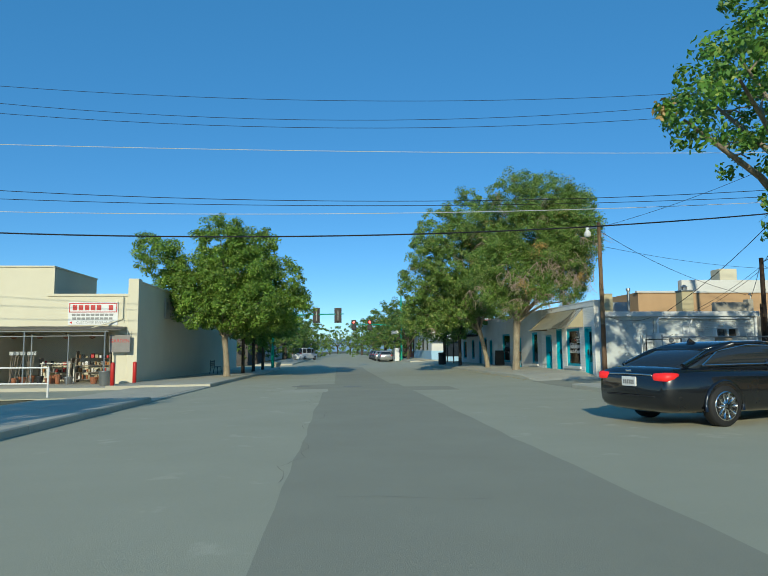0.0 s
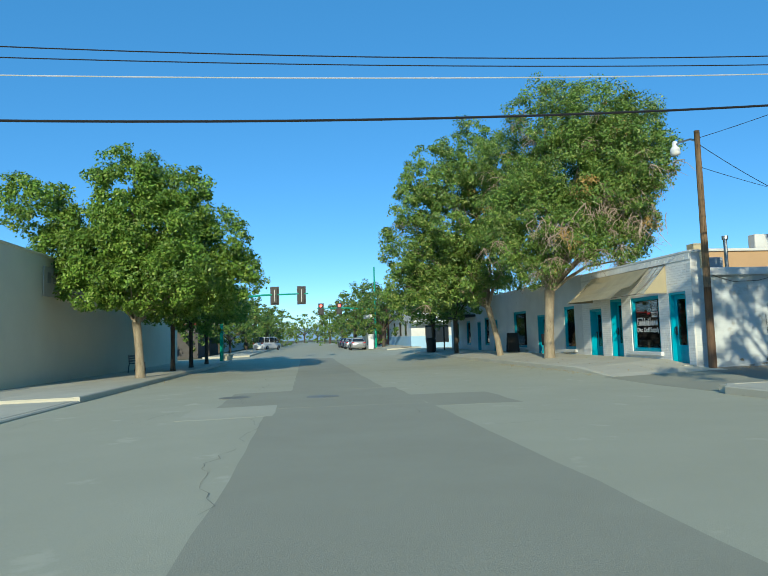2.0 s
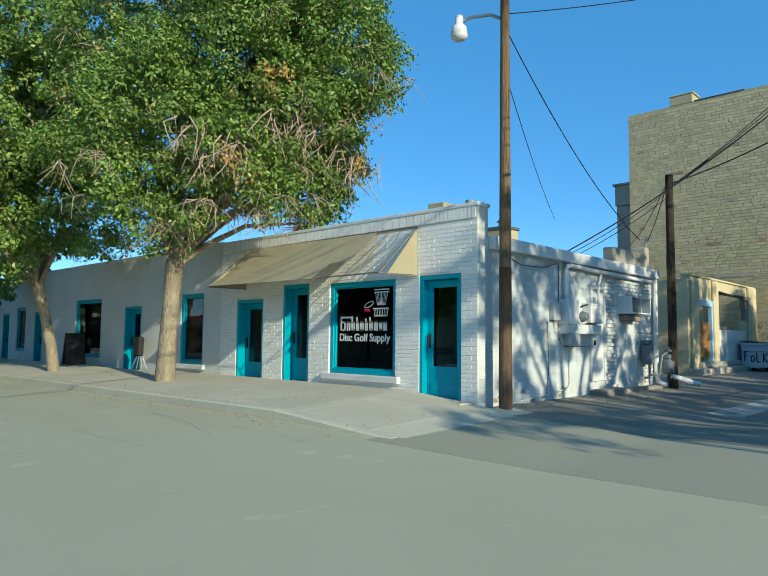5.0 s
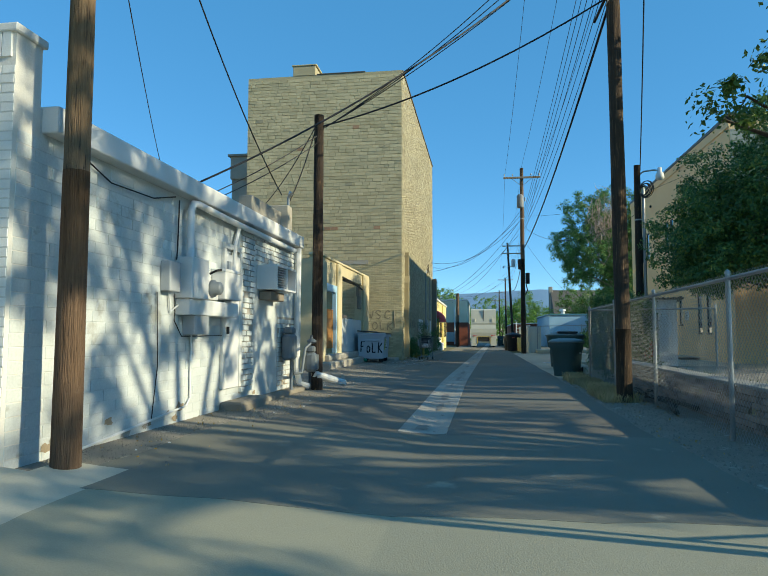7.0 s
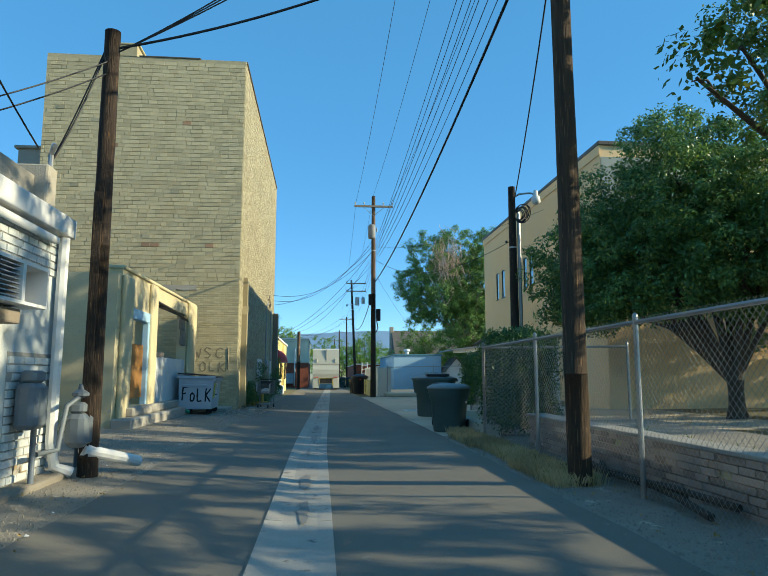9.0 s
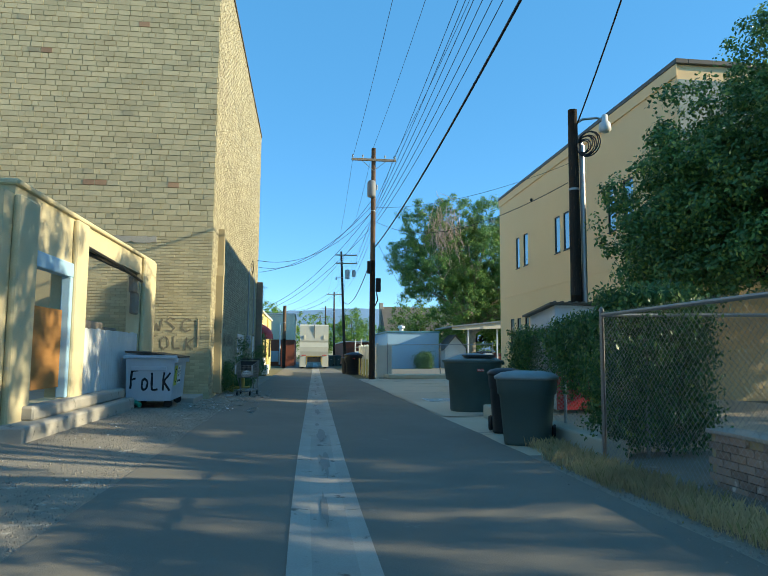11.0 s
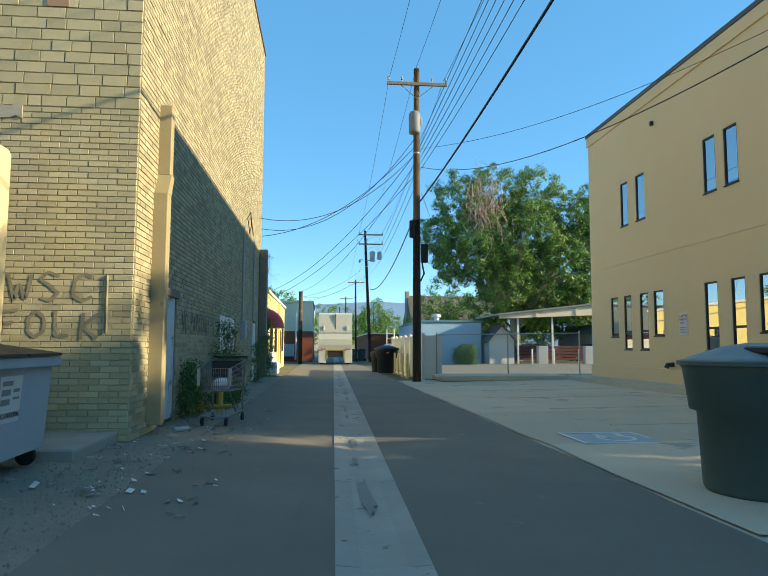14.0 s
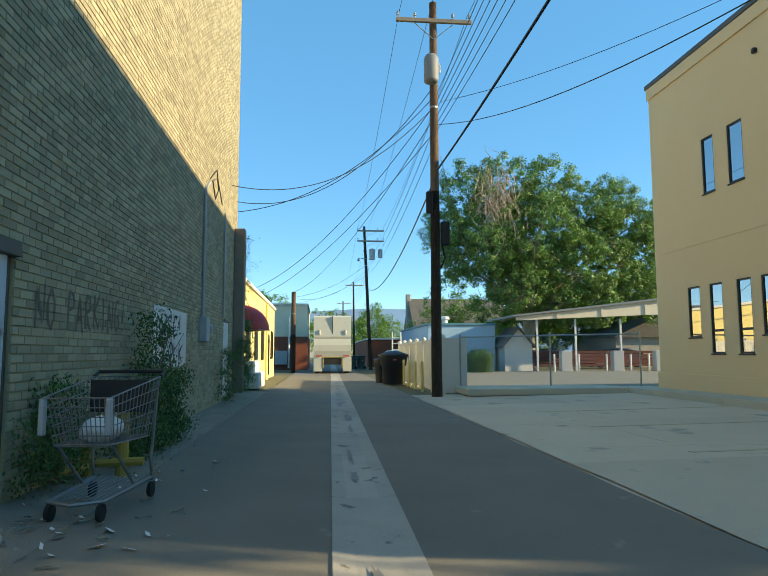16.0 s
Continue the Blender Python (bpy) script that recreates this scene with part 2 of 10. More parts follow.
WHITE_BRICK = material("white painted brick", (0.84, 0.83, 0.78), (0.74, 0.73, 0.68), 0.65, 1.5, 60, 0.25, 0.6, third=(0.55, 0.52, 0.46), third_at=0.72, piece=0.05)
WHITE_WALL = material("white painted masonry", (0.72, 0.72, 0.68), (0.58, 0.58, 0.55), 0.7, 1.1, 45, 0.35, 0.9, third=(0.42, 0.39, 0.34), third_at=0.67)
SIDE_PAINT = material("dirty white side wall paint", (0.66, 0.69, 0.67), (0.5, 0.53, 0.52), 0.75, 0.9, 45, 0.35, 1.0, third=(0.4, 0.4, 0.36), third_at=0.63, piece=0.06)
MORTAR = material("painted mortar", (0.74, 0.73, 0.68), (0.62, 0.6, 0.55), 0.95, 3, 60, 0.4, 0.8)
MORTAR_BUFF = material("dirty buff mortar", (0.49, 0.42, 0.255), (0.38, 0.325, 0.2), 0.95, 2, 60, 0.5, 0.8)
BUFF = material("buff brick", (0.6, 0.515, 0.315), (0.46, 0.395, 0.24), 0.85, 0.8, 50, 0.35, 0.8, third=(0.45, 0.388, 0.228), third_at=0.6, piece=0.17)
BURNT_BRICK = material("burnt brown brick", (0.4, 0.25, 0.15), (0.33, 0.2, 0.12), 0.85, 1, 50, 0.35, 0.7, piece=0.2)
GREY_BRICK = material("grey-weathered buff brick", (0.475, 0.42, 0.275), (0.375, 0.335, 0.22), 0.9, 0.7, 50, 0.4, 0.9, third=(0.36, 0.31, 0.21), third_at=0.6, piece=0.26)
RED_BRICK = material("red brick", (0.3, 0.09, 0.05), (0.24, 0.07, 0.04), 0.85, 1, 50, 0.35, 0.7, piece=0.2)
PLANTER_BRICK = material("pinkish planter brick", (0.46, 0.36, 0.3), (0.34, 0.26, 0.21), 0.9, 2, 50, 0.4, 0.8, third=(0.6, 0.57, 0.52), third_at=0.62, piece=0.35)
CREAM = material("cream stucco", (0.7, 0.65, 0.49), (0.61, 0.565, 0.425), 0.85, 0.8, 60, 0.2, 0.6)
YELLOW = material("ochre yellow stucco", (0.88, 0.625, 0.345), (0.82, 0.575, 0.315), 0.9, 0.5, 90, 0.25, 0.5)
PALE_YELLOW = material("pale yellow painted wall", (0.78, 0.66, 0.28), (0.7, 0.58, 0.24), 0.8, 1, 50, 0.15, 0.5)
RUIN = material("cream peeling plaster", (0.66, 0.57, 0.36), (0.53, 0.45, 0.28), 0.9, 1.6, 50, 0.4, 0.8, third=(0.42, 0.4, 0.34), third_at=0.64)
BLOCK = material("grey concrete block", (0.42, 0.39, 0.32), (0.33, 0.3, 0.25), 0.95, 2, 45, 0.6, 0.8, piece=0.15)
TEAL = material("teal paint", (0.0, 0.34, 0.44), (0.0, 0.28, 0.37), 0.4, 2, 60, 0.08, 0.4, third=(0.02, 0.22, 0.28), third_at=0.72)
TAN_CLOTH = material("tan awning canvas", (0.42, 0.36, 0.22), (0.3, 0.26, 0.17), 0.9, 2, 120, 0.2, 0.8)
BLACK_PAINT = material("black car paint", (0.006, 0.006, 0.008), (0.004, 0.004, 0.005), 0.25, 2, 200, 0.0, 0.3, coat=1.0)
WOOD_POLE = material("weathered pole wood", (0.23, 0.143, 0.085), (0.095, 0.057, 0.035), 0.9, 4, 14, 1.0, 1.0, stretch=(7, 7, 0.35), third=(0.035, 0.022, 0.014), third_at=0.6, distance=0.03)
BLACK_POLE = material("creosoted pole wood", (0.06, 0.038, 0.024), (0.025, 0.017, 0.012), 0.85, 4, 14, 1.0, 0.9, stretch=(7, 7, 0.35), third=(0.17, 0.095, 0.045), third_at=0.6, distance=0.03)
GREY_WOOD = material("grey crossarm wood", (0.3, 0.25, 0.2), (0.2, 0.17, 0.13), 0.9, 5, 30, 0.4, 0.8)
GALV = material("galvanised steel", (0.4, 0.42, 0.42), (0.3, 0.31, 0.31), 0.42, 6, 80, 0.05, 0.5, metal=0.85)
STEEL_GREY = material("grey painted steel", (0.42, 0.44, 0.45), (0.34, 0.36, 0.37), 0.5, 4, 60, 0.05, 0.5)
WHITE_STEEL = material("white painted steel", (0.74, 0.74, 0.72), (0.62, 0.62, 0.6), 0.45, 3, 60, 0.05, 0.5, third=(0.38, 0.33, 0.27), third_at=0.74)
BLACK_RUBBER = material("black rubber", (0.02, 0.02, 0.02), (0.012, 0.012, 0.012), 0.75, 5, 80, 0.1, 0.4)
BLACK_CABLE = material("black cable", (0.015, 0.015, 0.017), None, 0.6, 5, 80, 0.0, 0.3)
ALU_CABLE = material("bright aluminium wire", (0.62, 0.62, 0.62), (0.5, 0.5, 0.5), 0.5, 5, 80, 0.0, 0.2, metal=0.2)
BIN_GREEN = material("dark green plastic", (0.08, 0.128, 0.12), (0.06, 0.098, 0.09), 0.5, 3, 120, 0.1, 0.5, third=(0.06, 0.09, 0.083), third_at=0.68)
BIN_LID = material("faded green plastic lid", (0.28, 0.335, 0.33), (0.17, 0.21, 0.21), 0.55, 3, 120, 0.1, 0.6)
BIN_NAVY = material("navy black plastic", (0.016, 0.024, 0.04), (0.012, 0.017, 0.028), 0.5, 3, 120, 0.1, 0.5)
BIN_BLACK = material("black plastic", (0.03, 0.032, 0.034), (0.02, 0.021, 0.022), 0.5, 3, 120, 0.1, 0.5)
DUMPSTER = material("pale blue-grey dumpster paint", (0.42, 0.5, 0.56), (0.35, 0.42, 0.48), 0.5, 2, 60, 0.08, 0.6, third=(0.25, 0.22, 0.19), third_at=0.72)
DARK_GLASS = glass("dark window glass")
CHROME = material("chrome", (0.8, 0.8, 0.8), None, 0.12, 3, 60, 0.0, 0.2, metal=1.0)
BLACK_FRAME = material("dark window frame", (0.03, 0.028, 0.025), None, 0.5, 3, 60, 0.03, 0.4)
RED_PAINT = material("red paint", (0.55, 0.03, 0.025), (0.42, 0.02, 0.02), 0.5, 3, 60, 0.05, 0.5)
GREEN_PAINT = material("green mast paint", (0.0, 0.3, 0.19), (0.0, 0.24, 0.15), 0.45, 3, 60, 0.05, 0.4)
YELLOW_PAINT = material("yellow pipe paint", (0.48, 0.34, 0.07), (0.36, 0.25, 0.06), 0.6, 3, 60, 0.08, 0.6, third=(0.2, 0.13, 0.06), third_at=0.7)
BLACK_INK = material("black spray paint", (0.015, 0.015, 0.02), None, 0.7, 3, 60, 0.0, 0.3)
BLACK_WORN = material("worn black spray paint", (0.085, 0.075, 0.06), (0.24, 0.21, 0.155), 0.9, 7, 60, 0.0, 0.8)
GREY_INK = material("faded spray paint", (0.17, 0.145, 0.1), (0.34, 0.29, 0.19), 0.9, 6, 60, 0.0, 0.8)
WHITE_INK = material("white vinyl", (0.8, 0.8, 0.78), None, 0.5, 3, 60, 0.0, 0.2)
RED_INK = material("red vinyl", (0.55, 0.03, 0.03), None, 0.5, 3, 60, 0.0, 0.2)
GREY_TEXT = material("grey vinyl", (0.28, 0.28, 0.27), None, 0.5, 3, 60, 0.0, 0.2)
BLUE_INK = material("blue road paint", (0.26, 0.42, 0.52), (0.4, 0.46, 0.46), 0.8, 5, 60, 0.1, 1.0, third=(0.52, 0.46, 0.35), third_at=0.52)
PLYWOOD = material("orange-brown plywood", (0.42, 0.2, 0.06), (0.3, 0.14, 0.04), 0.75, 2, 40, 0.15, 0.9, stretch=(1, 1, 4))
BARK = material("pale grey-brown bark", (0.44, 0.37, 0.26), (0.23, 0.185, 0.125), 0.95, 5, 22, 1.0, 1.2, stretch=(2, 2, 0.5), distance=0.035, third=(0.13, 0.105, 0.075), third_at=0.62)
BARK_DARK = material("dark bark", (0.1, 0.08, 0.06), (0.06, 0.048, 0.036), 0.95, 5, 25, 0.8, 0.9, stretch=(2, 2, 0.5), distance=0.02)
TWIG_PALE = material("pale dead branches", (0.5, 0.38, 0.29), (0.38, 0.29, 0.22), 0.95, 5, 25, 0.2, 0.9)
TWIG = material("dead twigs", (0.3, 0.24, 0.18), (0.2, 0.16, 0.12), 0.95, 5, 25, 0.2, 0.9)
ROOF_DARK = material("dark shingle roof", (0.16, 0.145, 0.12), (0.11, 0.1, 0.085), 0.9, 2, 30, 0.4, 0.8)
ROOF_TAR = material("grey tar roof", (0.3, 0.29, 0.27), (0.22, 0.21, 0.2), 0.9, 1, 30, 0.3, 0.8)
TRIM_BROWN = material("brown metal trim", (0.12, 0.1, 0.08), None, 0.5, 3, 60, 0.05, 0.4)
BLUE_WALL = material("light blue painted wall", (0.36, 0.56, 0.7), (0.31, 0.49, 0.62), 0.75, 1, 40, 0.1, 0.5)
VINYL = material("white vinyl fence", (0.72, 0.7, 0.62), (0.62, 0.6, 0.53), 0.5, 2, 60, 0.04, 0.5)
# Dark base puts the dimness of shop rooms and porch into the colour.
INTERIOR = material("dark wall with dimness in colour", (0.1, 0.095, 0.09), (0.07, 0.065, 0.06), 0.9, 2, 40, 0.05, 0.5)
LEAF_ASH = leafy("ash leaves", (0.085, 0.175, 0.022), (0.19, 0.315, 0.045), (0.32, 0.4, 0.09))
LEAF_LOCUST = leafy("elm leaves", (0.095, 0.185, 0.036), (0.2, 0.32, 0.065), (0.36, 0.4, 0.12))
LEAF_CREEPER = leafy("dark creeper leaves", (0.035, 0.1, 0.034), (0.085, 0.185, 0.055), (0.2, 0.28, 0.07), 0.4)
LEAF_DARK = leafy("dark glossy leaves", (0.058, 0.148, 0.05), (0.136, 0.268, 0.08), (0.31, 0.40, 0.085), 0.35)
LEAF_ELM = leafy("fine elm leaves", (0.07, 0.165, 0.045), (0.15, 0.285, 0.065), (0.31, 0.42, 0.11))
LEAF_FAR = leafy("distant leaves", (0.07, 0.14, 0.028), (0.125, 0.215, 0.042), (0.24, 0.25, 0.07))
LEAF_BRIGHT = leafy("elm leaves in sun", (0.078, 0.192, 0.029), (0.156, 0.312, 0.050), (0.300, 0.372, 0.084))
LEAF_DRY = leafy("dry yellow leaves", (0.35, 0.24, 0.08), (0.45, 0.3, 0.1), (0.3, 0.2, 0.08))
WEED = leafy("weeds", (0.052, 0.098, 0.026), (0.104, 0.169, 0.039), (0.182, 0.221, 0.065))
DRY_GRASS = leafy("dry grass", (0.45, 0.36, 0.2), (0.55, 0.44, 0.25), (0.3, 0.28, 0.12), 0.8)


# ---- ground ----
def gz(x, y):
    """Height of the ground: a nearly level street and an alley that falls to its gutter."""
    street = -0.006 * (min(max(y, -40), 50) - 24) + 0.012 * min(0.0, max(x, -12))
    alley = -0.004 * max(0.0, min(x, 120) - 25) + min(0.2, (0.045 if y > 26.7 else 0.015) * abs(y - 26.7))
    k = min(1.0, max(0.0, (11 - x) / 4))
    if x > 11 and (y < 10 or y > 40):
        alley = alley * 0.5
    return k * street + (1 - k) * alley


def steps(lo, hi, d, extra=()):
    n = max(1, round((hi - lo) / d))
    vals = {round(lo + (hi - lo) * i / n, 4) for i in range(n + 1)} | {e for e in extra if lo < e < hi}
    return sorted(vals)


def sheet(x0, x1, y0, y1, lift, d=1.0, edge=None, xs=None, ys=None):
    """A patch of ground that follows gz, with skirts; edge moves the border in or out a little."""
    xs = xs or steps(x0, x1, d, (0, 7, 11, 25))
    ys = ys or steps(y0, y1, d, (22.25, 26.7, 31.15, 24, 50))
    m = Mesh()
    v = []
    for j, y in enumerate(ys):
        for i, x in enumerate(xs):
            ox = oy = 0.0
            if edge and (i in (0, len(xs) - 1) or j in (0, len(ys) - 1)):
                ox, oy = edge * noise.noise((x * 1.7, y * 1.7, 3)), edge * noise.noise((x * 1.7, y * 1.7, 9))
            v.append((x + ox, y + oy, gz(x, y) + (lift(y) if callable(lift) else lift)))
    w = len(xs)
    f = [(j * w + i, j * w + i + 1, (j + 1) * w + i + 1, (j + 1) * w + i) for j in range(len(ys) - 1) for i in range(w - 1)]
    ring = list(range(w)) + [j * w + w - 1 for j in range(1, len(ys))] + [(len(ys) - 1) * w + i for i in range(w - 2, -1, -1)] + [j * w for j in range(len(ys) - 2, 0, -1)]
    n = len(v)
    v += [(v[i][0], v[i][1], v[i][2] - 0.03) for i in ring]
    f += [(ring[i], n + i, n + (i + 1) % len(ring), ring[(i + 1) % len(ring)]) for i in range(len(ring))]
    return m.add(v, f)


far = [-900, -400, -200, -120, -80, -60, -45, -35, -28]
gx = far + steps(-24, 130, 2.0, (0, 7, 11, 25)) + [140, 160, 200, 300, 500, 1000, 2500]
gy = far + steps(-24, 110, 2.0, (22.25, 26.7, 31.15, 24, 50)) + [120, 150, 200, 300, 500, 1000, 2500]
structure("ground", sheet(0, 0, 0, 0, -0.05, xs=gx, ys=gy), EARTH, "dry earth with thin grass round the streets", "ground")
structure("road", sheet(-5.0, 9.0, -60, 400, 0.0, 2.0, xs=steps(-5, 7, 1.0) + [7.5, 8, 8.5, 9], ys=[-60, -40] + steps(-24, 20, 1.0) + steps(20, 33, 0.5, (22.25, 26.7, 31.15))[1:] + steps(33, 110, 1.0, (50,))[1:] + [150, 250, 400]), ASPHALT,
          "worn sun-bleached grey asphalt street", "road")
for k, (x0, x1, y0, y1) in enumerate(((-0.3, 2.75, -24, 24.5), (0.05, 2.4, 29.02, 62), (-1.35, 2.7, 24.52, 29.0), (2.72, 4.4, 23.9, 26.5))):
    structure("road_patch_%d" % (k + 1), sheet(x0, x1, y0, y1, 0.0012, 0.8, 0.07), ASPHALT_DARK, "darker asphalt patch along the street's middle", "road")
structure("road_patch_5", sheet(-1.75, -0.15, 23.3, 25.3, 0.002, 0.5, 0.05), material("pale trench patch", (0.5, 0.475, 0.35), (0.43, 0.41, 0.3), 0.9, 0.8, 90, 0.35, 0.8), "pale square patch over an old trench", "road")
IRON = material("worn manhole iron", (0.3, 0.285, 0.22), (0.2, 0.19, 0.15), 0.6, 6, 60, 0.4, 0.8, metal=0.2)
for x, y in ((-1.23, 27.68), (0.78, 26.89)):
    mh = thing("manhole_cover", "round worn iron manhole cover in the street", "manhole cover", (x, y, gz(x, y)), group="manhole covers")
    part("frame", Mesh().lathe([(0.3, -0.05), (0.36, -0.05), (0.365, 0.006), (0.305, 0.007)], (0, 0, 0), 28), IRON, mh)
    part("cover", Mesh().lathe([(0.02, -0.04), (0.295, -0.04), (0.297, 0.006), (0.02, 0.009)], (0, 0, 0), 28), IRON, mh)
structure("cross_street", sheet(-120, 140, 62, 76, -0.004, 4.0), ASPHALT, "worn grey asphalt cross street", "road")
structure("alley_road", sheet(14.5, 130, 24.3, 28.72, 0.004, 1.0, 0.06, ys=[24.3, 25, 26, 26.7, 27.4, 28, 28.72]), ALLEY, "dark patched asphalt alley", "road")
structure("alley_apron_1", sheet(8.38, 11.4, 24.2, 29.1, 0.004, 0.45), ASPHALT_DARK, "grey asphalt apron where alley meets street", "road")
structure("alley_apron_2", sheet(11.3, 14.62, 24.2, 29.1, 0.0065, 0.4, 0.1), APRON, "darker patched asphalt at the alley mouth", "road")
structure("gravel_verge", sheet(11.6, 34.0, 28.6, 31.2, -0.004, 0.8, 0.1), DIRT, "dark gravel and dirt verge along the alley", "ground")
structure("dirt_verge", sheet(10.0, 24.5, 20.0, 24.5, -0.006, 0.8, 0.1), DIRT, "dusty dirt verge below a fence", "ground")
structure("weedy_verge", sheet(34.0, 52, 28.6, 29.6, -0.004, 0.8, 0.1), DIRT, "littered dirt verge at a wall's foot", "ground")
structure("left_alley_road", sheet(-60, -5.0, 23.2, 28.2, 0.002, 2.0, 0.05), ASPHALT, "grey asphalt alley mouth", "road")
# ---- walls ----
def wall(mesh, face, plane, thick, u0, u1, z0, z1, holes=()):
    """A wall with openings. face W: its outer face lies at x = plane and looks to -x; S: y = plane, to -y; E and N alike."""
    us = sorted({u0, u1, *[h[0] for h in holes], *[h[1] for h in holes]})
    lo, hi = (plane, plane + thick) if face in "WS" else (plane - thick, plane)
    for a, b in zip(us, us[1:]):
        cut = sorted((h[2], h[3]) for h in holes if h[0] <= a and h[1] >= b)
        z = z0
        for c, d in cut + [(z1, z1)]:
            if c > z + 1e-6:
                if face in "WE":
                    mesh.box(lo, hi, a, b, z, c)
                else:
                    mesh.box(a, b, lo, hi, z, c)
            z = d
    return mesh


def brickwork(parent, ma, face, plane, u0, u1, z0, z1, length, course, holes=(), proud=0.012, region=None, seed=1, skip=0.0, joint=0.011, jitter=0.0):
    """Bricks proud of a wall face: those inside region (u, u, z, z) as parts, the rest joined."""
    rnd = random.Random(seed)
    s = -1
    rest, singles = Mesh(), []
    v, f = [], []
    rows = int((z1 - z0) / course)
    for r in range(rows):
        za, zb = z0 + r * course + joint / 2, z0 + (r + 1) * course - joint / 2
        u = u0 - (length / 2 if r % 2 else 0)
        while u < u1:
            ln = length * (1 + jitter * rnd.choice((-0.45, -0.2, 0, 0, 0.15, 0.4))) if jitter else length
            a, b = max(u + joint / 2, u0), min(u + ln - joint / 2, u1)
            u += ln
            if b - a < 0.03:
                continue
            pieces = [(a, b)]
            for h in holes:
                if zb > h[2] and za < h[3]:
                    nxt = []
                    for p, q in pieces:
                        if q <= h[0] or p >= h[1]:
                            nxt.append((p, q))
                        else:
                            if h[0] - p > 0.03:
                                nxt.append((p, h[0]))
                            if q - h[1] > 0.03:
                                nxt.append((h[1], q))
                    pieces = nxt
            for p, q in pieces:
                if rnd.random() < skip:
                    continue
                d = proud * (0.75 + 0.5 * rnd.random())
                if region and q - p > length - joint - 1e-4 and region[0] <= p and q <= region[1] and region[2] <= za and zb <= region[3] and len(singles) < 300:
                    singles.append(((p + q) / 2, (za + zb) / 2))
                    continue
                n = len(v)
                i = min(0.004, proud * 0.4)
                for (uu, zz, dd) in ((p, za, 0), (q, za, 0), (q, zb, 0), (p, zb, 0), (p + i, za + i, d), (q - i, za + i, d), (q - i, zb - i, d), (p + i, zb - i, d)):
                    v.append((plane + s * dd, uu, zz) if face == "W" else (uu, plane + s * dd, zz))
                q5 = ((4, 5, 6, 7), (0, 1, 5, 4), (1, 2, 6, 5), (2, 3, 7, 6), (3, 0, 4, 7))
                f += [tuple(n + k for k in (q[::-1] if face == "W" else q)) for q in q5]
    rest.v, rest.f = v, f
    ob = part("bricks", rest, ma, parent)
    tagged(ob, kind="stuff")
    if singles:
        one = Mesh()
        hl, hc, d = (length - joint) / 2, (course - joint) / 2, proud
        if face == "W":
            one.bev(-d, 0.002, -hl, hl, -hc, hc, 0.004, 0)
        else:
            one.bev(-hl, hl, -d, 0.002, -hc, hc, 0.004, 1)
        me = one.data("brick", ma)
        for uu, zz in singles:
            b = new("brick", me)
            b.parent = parent
            b.location = (plane, uu, zz) if face == "W" else (uu, plane, zz)


def pane_material(name, tint=(0.8, 0.88, 0.88)):
    """Thin clear glass: passes light straight on, reflects by Fresnel."""
    ma = bpy.data.materials.new(name)
    ma.use_nodes = True
    n, link = ma.node_tree.nodes, ma.node_tree.links.new
    n.remove(n["Principled BSDF"])
    t, g, fr, mx = n.new("ShaderNodeBsdfTransparent"), n.new("ShaderNodeBsdfGlossy"), n.new("ShaderNodeFresnel"), n.new("ShaderNodeMixShader")
    t.inputs[0].default_value = (*tint, 1)
    g.inputs["Roughness"].default_value = 0.01
    fr.inputs[0].default_value = 1.6
    link(fr.outputs[0], mx.inputs[0])
    link(t.outputs[0], mx.inputs[1])
    link(g.outputs[0], mx.inputs[2])
    link(mx.outputs[0], n["Material Output"].inputs["Surface"])
    return ma


CLEAR = pane_material("clear window pane")
MIRROR_GLASS = glass("reflective window glass", (0.02, 0.03, 0.04), 0.015)
MIRROR_GLASS.node_tree.nodes["Principled BSDF"].inputs["IOR"].default_value = 3.6


# pavements: raised slabs with joints between, kerbs as single stones
def pavement(name, label, x0, x1, y0, y1, dx, dy, lift=0.14, ramp=None):
    base = structure(name, sheet(x0, x1, y0, y1, (lambda y: ramp(y) - 0.007) if ramp else lift - 0.007, 1.0), CONCRETE, label, "pavement")
    for y in steps(y0, y1, dy)[:-1]:
        for x in steps(x0, x1, dx)[:-1]:
            wx, wy = (x1 - x0) / max(1, round((x1 - x0) / dx)), (y1 - y0) / max(1, round((y1 - y0) / dy))
            a, b, c, d = x + 0.004, x + wx - 0.004, y + 0.004, y + wy - 0.004
            m = Mesh()
            top = [(p, q, gz(p, q) + (ramp(q) if ramp else lift)) for p, q in ((a, c), (b, c), (b, d), (a, d))]
            bot = [(p, q, z - 0.2) for p, q, z in top]
            m.add(bot + top, [(4, 5, 6, 7), (0, 1, 5, 4), (1, 2, 6, 5), (2, 3, 7, 6), (3, 0, 4, 7)])
            part("slab", m, CONCRETE, base)
    return base


